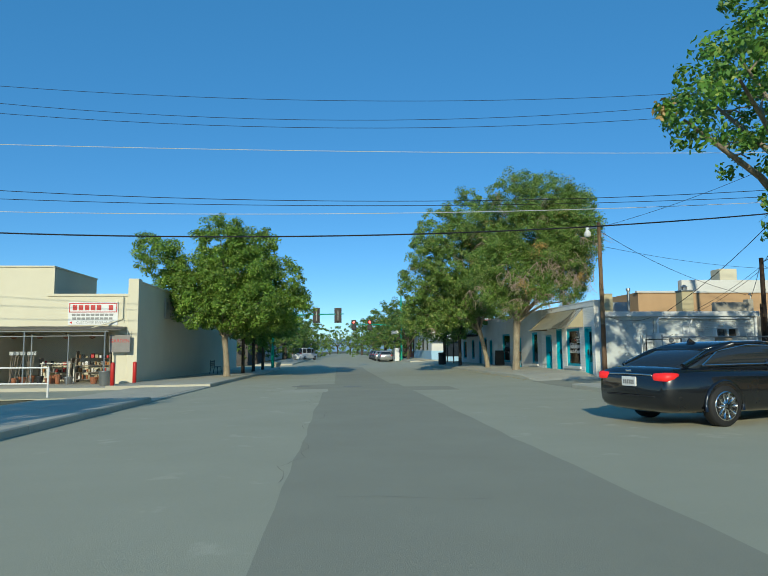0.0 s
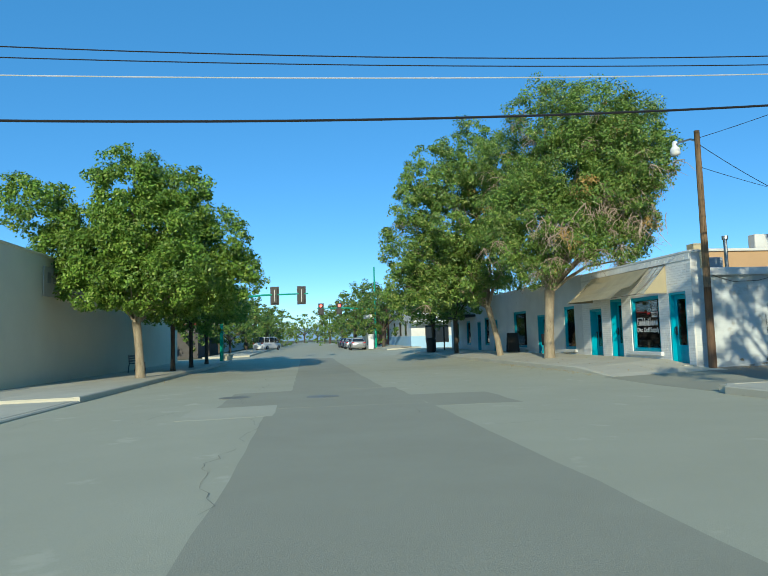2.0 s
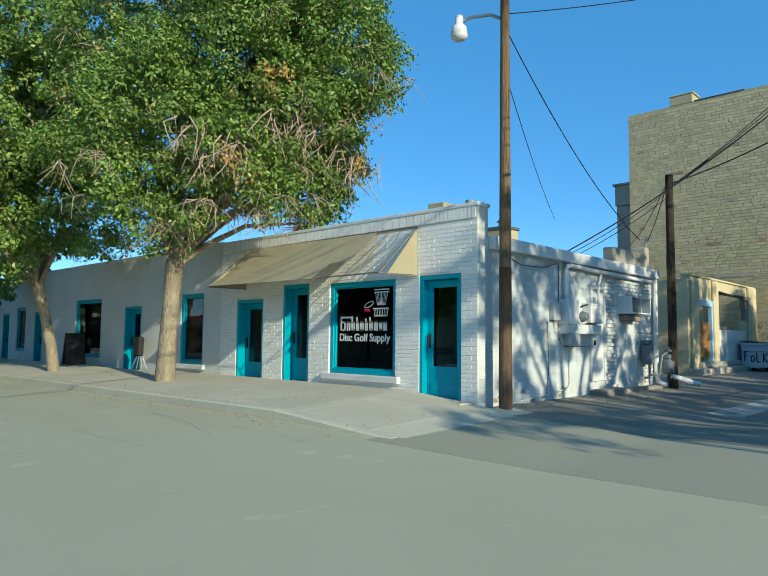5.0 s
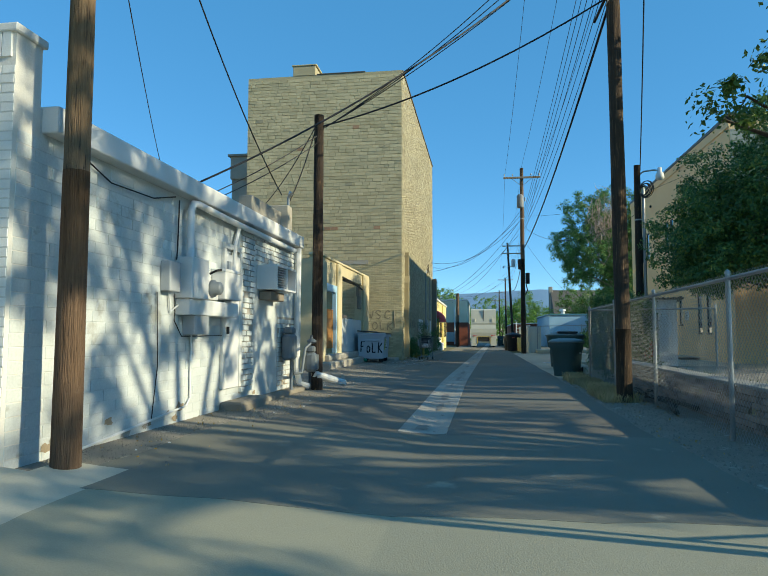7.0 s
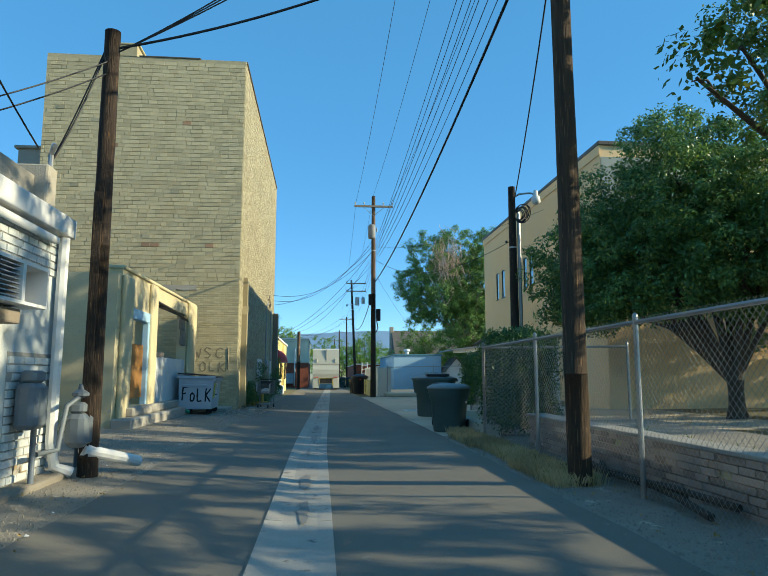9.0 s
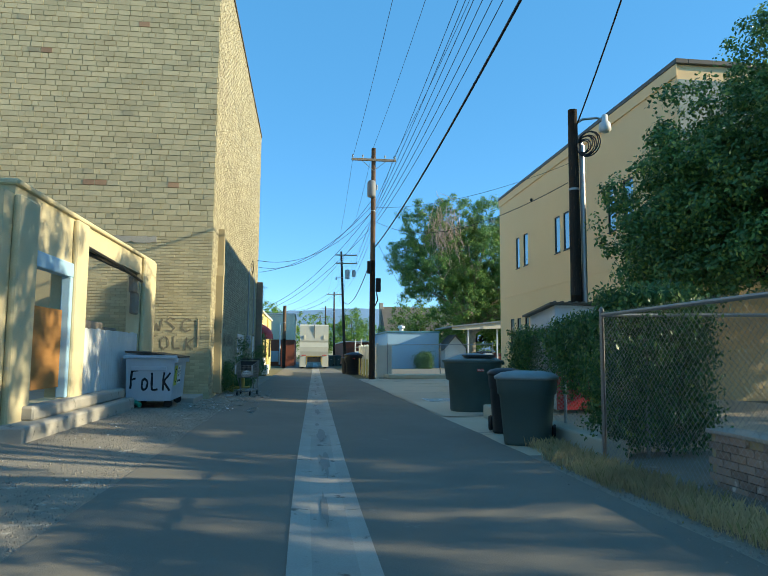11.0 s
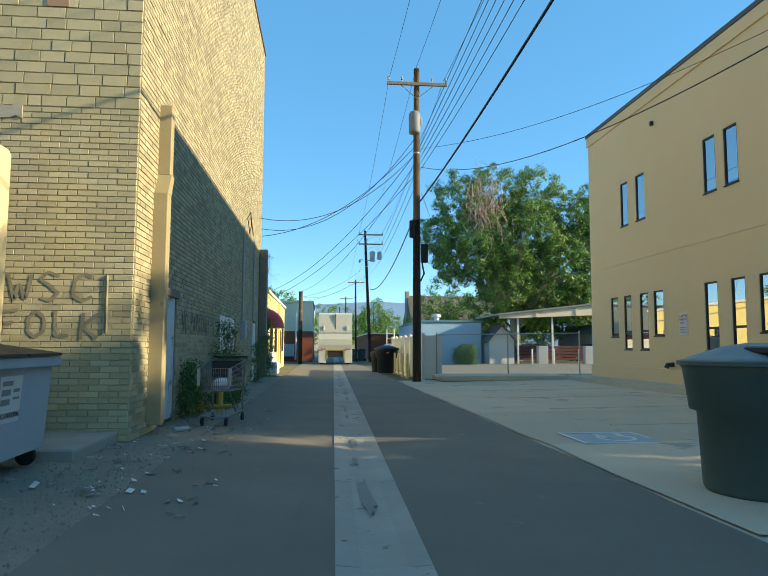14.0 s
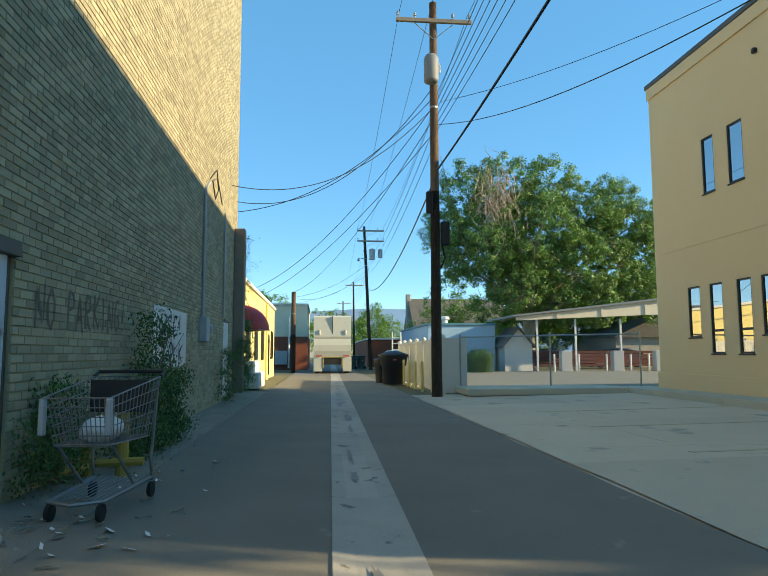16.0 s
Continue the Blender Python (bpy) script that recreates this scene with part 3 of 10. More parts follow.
def kerb(parent, pts, w=0.16, lift=0.15, step=2.4, ramp=None):
    """Kerb stones along a line of points; the stone lies to the left of the way."""
    out = [Vector((*pts[0], 0))]
    for a, b in zip(pts, pts[1:]):
        a, b = Vector((*a, 0)), Vector((*b, 0))
        n = max(1, round((b - a).length / step))
        out += [a + (b - a) * (i + 1) / n for i in range(n)]
    for a, b in zip(out, out[1:]):
        d = (b - a).normalized()
        a, b = a + d * 0.006, b - d * 0.006
        s = Vector((-d.y, d.x, 0)) * w
        m = Mesh()
        v = []
        for p in (a, b):
            top = ramp(p.y) + 0.008 if ramp else lift
            for off, h in ((0, -0.12), (0, top - 0.025), (0.18, top), (1, top), (1, -0.12)):
                q = p + s * off
                v.append((q.x, q.y, gz(p.x, p.y) + h))
        m.add(v, [(0, 1, 6, 5), (1, 2, 7, 6), (2, 3, 8, 7), (3, 4, 9, 8), (0, 4, 3, 2, 1), (5, 6, 7, 8, 9)])
        m.f = [q[::-1] for q in m.f]
        part("kerb_stone", m, CONCRETE, parent)


def low_corner(y):
    """The east sidewalk sinks to the alley at its corner."""
    return 0.004 + 0.136 * min(1.0, max(0.0, (y - 28.9) / 2.3))


east_walk = pavement("pavement_east", "pale concrete sidewalk along the white shops", 8.75, 11.5, 29.4, 61.0, 1.4, 1.5, ramp=low_corner)
kerb(east_walk, [(8.6, 28.9), (8.59, 30.1), (8.58, 31.2), (8.58, 61.0)][::-1], ramp=low_corner, step=1.2)
corner = sheet(8.765, 11.9, 28.8, 29.397, low_corner, 0.3)
part("corner_slab", corner, CONCRETE, east_walk)
south_walk = pavement("pavement_south", "pale concrete sidewalk south of the alley", 8.35, 10.2, 16.4, 24.0, 1.85, 1.8)
kerb(south_walk, [(8.2, 16.4), (8.2, 23.6), (8.6, 24.15), (10.2, 24.2)][::-1])
structure("driveway", sheet(8.4, 16, 9.0, 16.2, 0.0, 1.0), ASPHALT, "grey asphalt driveway off the street", "road")
west_walk = pavement("pavement_west", "pale concrete sidewalk beside a long cream wall", -9.1, -5.1, 28.6, 61.0, 2.0, 1.8)
kerb(west_walk, [(-4.95, 28.6), (-4.95, 61.0)])
near_walk = pavement("pavement_near", "pale concrete sidewalk with a worn kerb", -8.0, -5.1, -30, 20.2, 1.45, 1.8)
kerb(near_walk, [(-4.95, -30), (-4.95, 20.2)])
apron = pavement("pavement_apron", "pale concrete apron where a side alley crosses the sidewalk", -8.0, -5.1, 20.2, 28.6, 1.45, 1.4, 0.06)
kerb(apron, [(-4.95, 20.2), (-4.95, 28.6)], lift=0.05)
for n, (x0, x1) in enumerate(((-9.5, -5.0), (8.5, 12.0))):
    pavement("pavement_far_%d" % (n + 1), "pale concrete sidewalk beyond the crossing", x0, x1, 77, 140, 4.5, 6)

# the concrete gutter down the alley's middle, slab by slab
gm = Mesh()
for i in range(43):
    x0, x1 = 14.7 + i * 2.4, 14.7 + (i + 1) * 2.4
    v = [(x, y - 0.0155 * max(0.0, x - 23), gz(x, y - 0.0155 * max(0.0, x - 23)) + 0.006) for x in (x0, x1) for y in (26.6, 26.84, 27.08)]
    gm.add(v, [(0, 3, 4, 1), (1, 4, 5, 2)])
gutter = structure("alley_gutter", gm, GUTTER, "stained concrete gutter strip along the alley", "gutter")
for i in range(43):
    x0, x1 = 14.7 + i * 2.4, 14.7 + (i + 1) * 2.4 - 0.012
    sk = lambda x: -0.0155 * max(0.0, x - 23)
    m = Mesh()
    top = [(x, y + sk(x), gz(x, y + sk(x)) + 0.016 - 0.012 * (0.1 < abs(y - 26.84) < 0.2)) for x in (x0, x1) for y in (26.56, 26.74, 26.94, 27.12)]
    m.add(top + [(x, y, z - 0.06) for x, y, z in top], [(0, 4, 5, 1), (1, 5, 6, 2), (2, 6, 7, 3), (0, 8, 12, 4), (3, 7, 15, 11), (0, 1, 2, 3, 11, 10, 9, 8), (4, 12, 13, 14, 15, 7, 6, 5)])
    part("gutter_slab", m, GUTTER, gutter)

# the concrete parking lot, in large bays
lot = structure("parking_lot", sheet(24.4, 50.2, 16.0, 24.38, -0.004, 1.0, 0.03), LOT, "cracked pale concrete parking lot", "parking lot")
for x0 in range(5):
    for k, (ya, yb) in enumerate(((17.9, 21.0), (21.0, 24.28))):
        a, b = 29.4 + x0 * 4.1, 29.4 + (x0 + 1) * 4.1
        m = Mesh()
        xs, ys = steps(a + 0.008, b - 0.008, 1.0), steps(ya + 0.008, yb - 0.008, 0.8, (22.25,))
        v = [(x + (0.05 * noise.noise((x * 2, y, 1)) if y > 24 else 0), y + (0.09 * noise.noise((x * 1.3, 5, 2)) if y > 24.2 else 0), gz(x, y) + 0.012) for y in ys for x in xs]
        w = len(xs)
        m.add(v, [(j * w + i, j * w + i + 1, (j + 1) * w + i + 1, (j + 1) * w + i) for j in range(len(ys) - 1) for i in range(w - 1)])
        part("lot_slab", m, LOT, lot)

# ---- the white corner shop ----
FX = 11.505
shop_holes = [(29.98, 30.9, 0.0, 2.36), (31.47, 33.27, 0.55, 2.34), (33.9, 34.78, 0.0, 2.38), (35.49, 36.53, 0.0, 2.11)]
shop_front = structure("shop_front", wall(Mesh(), "W", FX, 0.3, 29.65, 37.2, -0.3, 3.46, shop_holes), MORTAR, "white painted brick shop front", "wall")
shop_side = structure("shop_side_wall", wall(Mesh(), "S", 29.65, 0.3, 11.805, 18.97, -0.3, 2.97), SIDE_PAINT, "white painted side wall along the alley", "wall")
m = Mesh().box(11.8, 18.97, 29.95, 40.5, 2.6, 2.98).box(18.67, 18.97, 29.95, 41, -0.3, 2.6)
structure("shop_roof", m, ROOF_TAR, "low grey tar roof of the shop", "roof")
m = Mesh().bev(11.83, 19.07, 29.5, 29.72, 2.77, 2.99, 0.015, 0)
structure("trim_fascia", m, WHITE_STEEL, "white fascia board along the roof edge", "trim")
m = Mesh().bev(11.47, 11.84, 29.62, 37.2, 3.46, 3.53, 0.015, 1)
structure("trim_coping", m, WHITE_WALL, "white painted parapet coping", "trim")
m = Mesh()
for y in np.arange(29.68, 37.1, 0.085):
    m.box(FX - 0.02, FX, y, y + 0.075, 3.27, 3.46)
part("soldier_course", m, WHITE_BRICK, shop_front)
stucco_holes = [(37.98, 39.1, 0.54, 2.34), (41.28, 42.35, 0.0, 2.1), (43.95, 45.95, 0.54, 2.4), (48.9, 49.75, 0.0, 2.1), (50.7, 51.7, 0.6, 2.3),
                (52.55, 53.4, 0.0, 2.1), (55.2, 56.3, 0.6, 2.2), (58.5, 60, 0.6, 2.2)]
structure("stucco_front", wall(Mesh(), "W", FX, 0.3, 37.2, 61, -0.4, 3.5, stucco_holes), WHITE_WALL, "white stuccoed row of small shops", "wall")
m = Mesh().box(FX + 0.3, 24, 40.5, 61, -0.4, 3.0)
structure("stucco_row_body", m, WHITE_WALL, "white building body behind the shop row", "building")
structure("trim_row_coping", Mesh().bev(FX - 0.03, FX + 0.34, 37.2, 61.02, 3.5, 3.56, 0.015, 1), WHITE_WALL, "white painted parapet coping", "trim")
# room shell coloured dark so the shops look unlit
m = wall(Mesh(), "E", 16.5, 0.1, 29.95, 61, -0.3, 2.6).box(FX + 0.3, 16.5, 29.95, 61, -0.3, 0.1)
structure("shop_inner_wall", m, INTERIOR, "back wall and floor inside the shops, dimness put in their colour", "wall")


def shop_window(n, y0, y1, z0, z1, label, sill=True, trim=TEAL, w=0.09):
    g = thing("window_%d" % n, label, "window", (FX, (y0 + y1) / 2, z0), kind="structure")
    h, d = z1 - z0, (y1 - y0) / 2
    fr = Mesh()
    for a, b, c, e in ((-d, d, 0, w), (-d, d, h - w, h), (-d, -d + w, w, h - w), (d - w, d, w, h - w)):
        fr.bev(0.03, 0.16, a, b, c, e, 0.008, 1 if b - a > 0.5 else 2)
    part("window_frame", fr, trim, g)
    ins = Mesh()
    for a, b, c, e in ((-d + w, d - w, w, w + 0.03), (-d + w, d - w, h - w - 0.03, h - w), (-d + w, -d + w + 0.03, w + 0.03, h - w - 0.03), (d - w - 0.03, d - w, w + 0.03, h - w - 0.03)):
        ins.box(0.07, 0.13, a, b, c, e)
    part("inner_frame", ins, TEAL, g)
    p = part("pane", Mesh().box(0.095, 0.101, -d + w, d - w, w, h - w), CLEAR, g, "clear glass over a dark interior")
    p.visible_shadow = False
    if sill:
        part("window_sill", Mesh().bev(-0.09, 0.1, -d - 0.13, d + 0.13, -0.12, -0.002, 0.012, 1), WHITE_WALL, g, "white painted masonry sill")
    return g


def shop_door(n, y0, y1, z0, z1, label, recess=0.12, handle=True, leaf=TEAL):
    g = thing("door_%d" % n, label, "door", (FX, (y0 + y1) / 2, z0), kind="structure")
    h, d, r = z1 - z0, (y1 - y0) / 2, recess
    fr = Mesh()
    for a, b, c, e in ((-d, -d + 0.075, 0, h), (d - 0.075, d, 0, h), (-d + 0.075, d - 0.075, h - 0.08, h)):
        fr.bev(0.01, r + 0.1, a, b, c, e, 0.008, 1 if b - a > 0.5 else 2)
    part("door_frame", fr, TEAL, g)
    a, b, top = -d + 0.08, d - 0.08, h - 0.085
    le = Mesh()
    st = 0.12
    for p, q, c, e in ((a, b, 0.01, 0.55), (a, b, top - 0.13, top), (a, a + st, 0.55, top - 0.13), (b - st, b, 0.55, top - 0.13)):
        le.bev(r + 0.02, r + 0.065, p, q, c, e, 0.008, 1 if q - p > 0.4 else 2)
    lf = part("door_leaf", le, leaf, g)
    part("kick_plate", Mesh().bev(r + 0.008, r + 0.02, a + 0.08, b - 0.08, 0.06, 0.26, 0.006, 1), leaf, lf)
    gl = part("pane", Mesh().box(r + 0.04, r + 0.046, a + st, b - st, 0.55, top - 0.13), CLEAR, g, "clear glass over a dark interior")
    gl.visible_shadow = False
    if handle:
        part("door_handle", Mesh().bev(r - 0.012, r + 0.02, b - 0.09, b - 0.05, 0.86, 1.12, 0.008).tube([(r - 0.05, b - 0.07, 0.9), (r - 0.06, b - 0.07, 0.98), (r - 0.05, b - 0.07, 1.08), (r, b - 0.07, 1.09)], 0.01), BLACK_RUBBER, g)
    part("threshold", Mesh().box(-0.02, r + 0.1, -d + 0.02, d - 0.02, -0.02, 0.008), CONCRETE, g)
    return g


shop_door(1, 29.98, 30.9, 0.22, 2.36, "teal painted wood and glass shop door, closed")
shop_window(1, 31.47, 33.27, 0.55, 2.34, "large teal-framed display window with white lettering")
shop_door(2, 33.9, 34.78, 0.25, 2.38, "teal shop door with a long steel pull, closed", 0.2)
shop_door(3, 35.49, 36.53, 0.12, 2.11, "teal shop door in a shallow recess, closed", 0.2)
shop_window(2, 37.98, 39.1, 0.54, 2.34, "teal-framed shop window in white stucco")
shop_door(4, 41.28, 42.35, 0.08, 2.1, "teal shop door beside a folded chair, closed", 0.2)
shop_window(3, 43.95, 45.95, 0.54, 2.4, "teal-framed display window in white stucco")
shop_door(5, 48.9, 49.75, 0.03, 2.1, "teal shop door, closed", 0.2)
shop_window(4, 50.7, 51.7, 0.6, 2.3, "small shop window in white stucco", False)
shop_door(6, 52.55, 53.4, 0.03, 2.1, "dark blue shop door, closed", 0.2)
shop_window(5, 55.2, 56.3, 0.6, 2.2, "small shop window in white stucco", False)
shop_window(6, 58.5, 60, 0.6, 2.2, "shop window under a dark canopy", False)

# steps below two doors
for y0, y1, lab in ((29.75, 31.0, "low worn concrete doorstep"), (33.75, 34.95, "low stone doorstep, stained brown")):
    solid("doorstep", Mesh().bev(FX - 0.32, FX, y0, y1, gz(11, y0) + 0.05, 0.215, 0.03, 1), CONCRETE, lab, "doorstep")

# ---- the ruined annexe with an open front ----
RY = 30.8
structure("ruin_west_wall", wall(Mesh(), "W", 24.95, 0.3, RY, 38.5, -0.3, 3.3), RUIN, "cream plastered end wall of a roofless annexe", "wall")
ruin_holes = [(25.9, 27.35, 0.55, 2.62), (28.0, 31.85, 0.4, 3.05)]
ruin = structure("ruin_front_wall", wall(Mesh(), "S", RY, 0.28, 25.25, 33.0, -0.3, 3.42, ruin_holes), RUIN, "cream peeling plaster front of a roofless annexe", "wall")
m = Mesh().bev(25.2, 25.85, RY - 0.1, RY, 0.15, 3.3, 0.04).bev(27.4, 27.95, RY - 0.1, RY, 0.15, 3.4, 0.04).bev(31.9, 33.0, RY - 0.1, RY, 0.15, 3.46, 0.05)
part("pilasters", m, RUIN, ruin)
part("coping", Mesh().bev(25.2, 33.02, RY - 0.06, RY + 0.3, 3.42, 3.5, 0.03, 0), RUIN, ruin)
part("lintel", Mesh().bev(25.8, 27.4, RY - 0.05, RY + 0.1, 2.45, 2.68, 0.02, 0).bev(27.28, 27.4, RY - 0.05, RY + 0.1, 0.55, 2.45, 0.02), BLUE_WALL, ruin, "pale blue painted lintel and jamb")
part("base_step", Mesh().bev(24.9, 30.1, RY - 0.42, RY, -0.1, 0.36, 0.04, 0).bev(30.1, 33.2, RY - 0.12, RY, -0.1, 0.36, 0.04, 0).bev(25.6, 30.0, RY - 0.25, RY, 0.36, 0.55, 0.04, 0), GUTTER, ruin, "worn concrete plinth")
part("ply_board", Mesh().bev(25.92, 27.26, RY + 0.05, RY + 0.075, 0.72, 1.92, 0.006, 1), PLYWOOD, ruin, "orange-brown plywood sheet across the doorway")
m = Mesh()
for i in range(26):
    x = 28.0 + i * 0.148
    m.bev(x, x + 0.142, RY + 0.02, RY + 0.05 + 0.012 * (i % 2), 0.38, 1.68 + 0.03 * noise.noise((i * 0.5, 0, 0)), 0.006)
part("panel_boards", m, WHITE_STEEL, ruin, "white ribbed metal panel below the opening")
part("sagging_frame", Mesh().bev(28.0, 31.85, RY + 0.08, RY + 0.14, 2.98, 3.05, 0.01, 0).tube([(28.05, RY - 0.02, 3.06), (29.6, RY - 0.05, 3.0), (31.2, RY - 0.06, 2.9), (31.75, RY - 0.05, 2.86)], 0.03), BLACK_FRAME, ruin, "dark sagging frame")
part("ragged_sill", Mesh().bev(28.0, 29.4, RY + 0.06, RY + 0.16, 1.55, 1.82, 0.02, 0).bev(29.5, 30.3, RY + 0.06, RY + 0.16, 1.6, 1.74, 0.02, 0), GREY_WOOD, ruin, "broken grey wood sill")
part("loose_plaster", Mesh().bev(31.2, 31.6, RY - 0.02, RY + 0.1, 2.55, 2.95, 0.06).bev(31.35, 31.8, RY - 0.01, RY + 0.1, 2.1, 2.6, 0.05), GREY_WOOD, ruin, "hanging torn board")
structure("ruin_inner_wall", Mesh().box(25.3, 33.4, 34.2, 34.4, -0.2, 2.7).box(25.25, 33.4, RY + 0.3, 34.2, -0.1, 0.35), BLOCK, "bare grey block walls inside the annexe", "wall")

# block yard wall between shop and annexe
yard = structure("block_wall", Mesh().box(18.97, 24.95, 33.6, 33.8, -0.3, 3.1), BLOCK, "grey concrete block yard wall", "wall")

# ---- the tall buff brick building ----
BX, BY = 33.49, 29.44
south_holes = [(34.85, 35.85, -0.2, 1.98), (47.05, 47.95, -0.2, 2.04)]
brick_west = structure("brick_west_wall", wall(Mesh(), "W", BX, 0.4, BY + 0.4, 36.15, -0.3, 12.2), MORTAR_BUFF, "tall buff brick side wall with faded graffiti", "wall")
brick_south = structure("brick_south_wall", wall(Mesh(), "S", BY, 0.4, BX, 49.4, -0.3, 12.2, south_holes), MORTAR_BUFF, "tall buff brick wall along the alley", "wall")
m = Mesh().box(BX + 0.4, 49.0, 35.75, 36.15, -0.3, 12.2).box(49.0, 49.4, BY + 0.4, 36.15, -0.3, 12.2).box(BX + 0.4, 49.0, BY + 0.4, 35.75, 11.6, 11.8)
structure("brick_rear_walls", m, BUFF, "rear walls and roof of the brick building", "building")
structure("trim_brick_coping", Mesh().bev(BX + 0.2, 49.45, BY - 0.05, BY + 0.4, 12.2, 12.28, 0.015, 0).bev(BX - 0.03, BX + 0.4, 31, 33.1, 12.2, 12.25, 0.015, 1), TRIM_BROWN, "dark metal parapet flashing", "trim")
solid("chimney_block", Mesh().bev(BX - 0.02, BX + 0.9, 33.17, 34.15, 12.2, 12.62, 0.02).bev(BX - 0.05, BX + 0.95, 33.1, 34.2, 12.62, 12.68, 0.02), BUFF, "buff brick chimney stub on the parapet", "chimney")
solid("roof_vent", Mesh().bev(34.2, 35.2, 36.3, 37.2, 8.0, 9.0, 0.02).bev(34.1, 35.3, 36.2, 37.3, 9.0, 9.1, 0.02).box(34.3, 35.1, 36.35, 37.15, -0.3, 8.0), BLOCK, "grey block stack behind the brick building", "chimney")

# ---- the ochre church hall beside the lot ----
YY = 17.08
win_up = [(45.76, 46.28), (44.61, 45.2), (40.87, 41.42), (39.96, 40.52), (36.2, 36.75), (35.04, 35.7)]
win_low = [(46.66, 47.23, 1.6, 2.95), (45.7, 46.24, 1.17, 2.95), (44.6, 45.14, 1.17, 2.95), (43.69, 44.26, 1.6, 2.95), (41.0, 41.58, 1.17, 2.95), (39.9, 40.45, 1.17, 2.95),
           (38.9, 39.4, 1.6, 2.95), (36.2, 36.75, 1.2, 2.95), (35.04, 35.6, 1.2, 2.95)]
hall_holes = [(a, b, 5.3, 6.77) for a, b in win_up] + win_low
hall = structure("hall_north_wall", wall(Mesh(), "N", YY, 0.35, 32.5, 48.85, -0.3, 9.2, hall_holes), YELLOW, "ochre yellow stucco wall with narrow windows", "wall")
m = Mesh().box(32.5, 32.85, -6, YY - 0.35, -0.3, 9.2).box(48.5, 48.85, -6, YY - 0.35, -0.3, 9.2).box(32.5, 48.85, -6.3, -6, -0.3, 9.2).box(32.85, 48.5, -6, YY - 0.35, 8.7, 8.9)
structure("hall_other_walls", m, YELLOW, "ochre yellow stucco body of the hall", "building")
structure("trim_hall_fascia", Mesh().bev(32.4, 48.95, YY - 0.3, YY + 0.07, 9.2, 9.34, 0.02, 0).bev(32.4, 32.85, -6, YY - 0.3, 9.2, 9.34, 0.02, 1).bev(48.5, 48.95, -6, YY - 0.3, 9.2, 9.34, 0.02, 1), TRIM_BROWN, "dark metal roof edge", "trim")
structure("trim_hall_band", Mesh().bev(32.45, 48.9, YY, YY + 0.045, 8.85, 9.2, 0.015, 0), YELLOW, "raised ochre stucco band below the roof edge", "trim")
structure("trim_hall_base", Mesh().bev(32.45, 48.9, YY, YY + 0.05, -0.2, 0.62, 0.012, 0), YELLOW, "ochre plinth with a shadow groove", "trim")
structure("trim_hall_joint", Mesh().box(32.5, 48.85, YY, YY + 0.012, 4.05, 4.075), YELLOW, "thin expansion joint across the stucco", "trim")
for k, (a, b, c, d) in enumerate(hall_holes):
    g = thing("window_%d" % (20 + k), "narrow dark-framed window set into ochre stucco", "window", ((a + b) / 2, YY, c), kind="structure")
    h, w, hh = 0.035, (b - a) / 2, d - c
    fr = Mesh()
    for p, q, r, s in ((-w, w, 0, 0.045), (-w, w, hh - 0.045, hh), (-w, -w + 0.045, 0.045, hh - 0.045), (w - 0.045, w, 0.045, hh - 0.045)):
        fr.box(p, q, -0.09, -0.02, r, s)
    if hh > 1.6:
        fr.box(-w + 0.045, w - 0.045, -0.09, -0.03, 0.55, 0.61)
    part("window_frame", fr, BLACK_FRAME, g)
    part("window_sill", Mesh().bev(-w - 0.03, w + 0.03, -0.1, 0.03, -0.035, -0.002, 0.008, 0), BLACK_FRAME, g)
    part("pane", Mesh().box(-w + 0.045, w - 0.045, -0.055, -0.045, 0.045, hh - 0.045), MIRROR_GLASS, g)
# thin grey-green box over the upper end wall
structure("hall_west_panel", Mesh().box(32.485, 32.5, -5.5, YY - 0.04, 6.6, 8.78), material("grey-green end wall field", (0.4, 0.42, 0.36), (0.34, 0.36, 0.31), 0.9, 0.6, 80, 0.2, 0.5), "flat grey-green field high on the hall's end wall", "wall")
lotwalk = structure("pavement_hall", sheet(36.5, 50.0, 16.9, 18.0, 0.13, 1.0), CONCRETE, "raised concrete walk along the hall", "pavement")
kerb(lotwalk, [(36.5, 18.15), (44.0, 18.15), (47.5, 18.0), (49.9, 17.9)], lift=0.16)
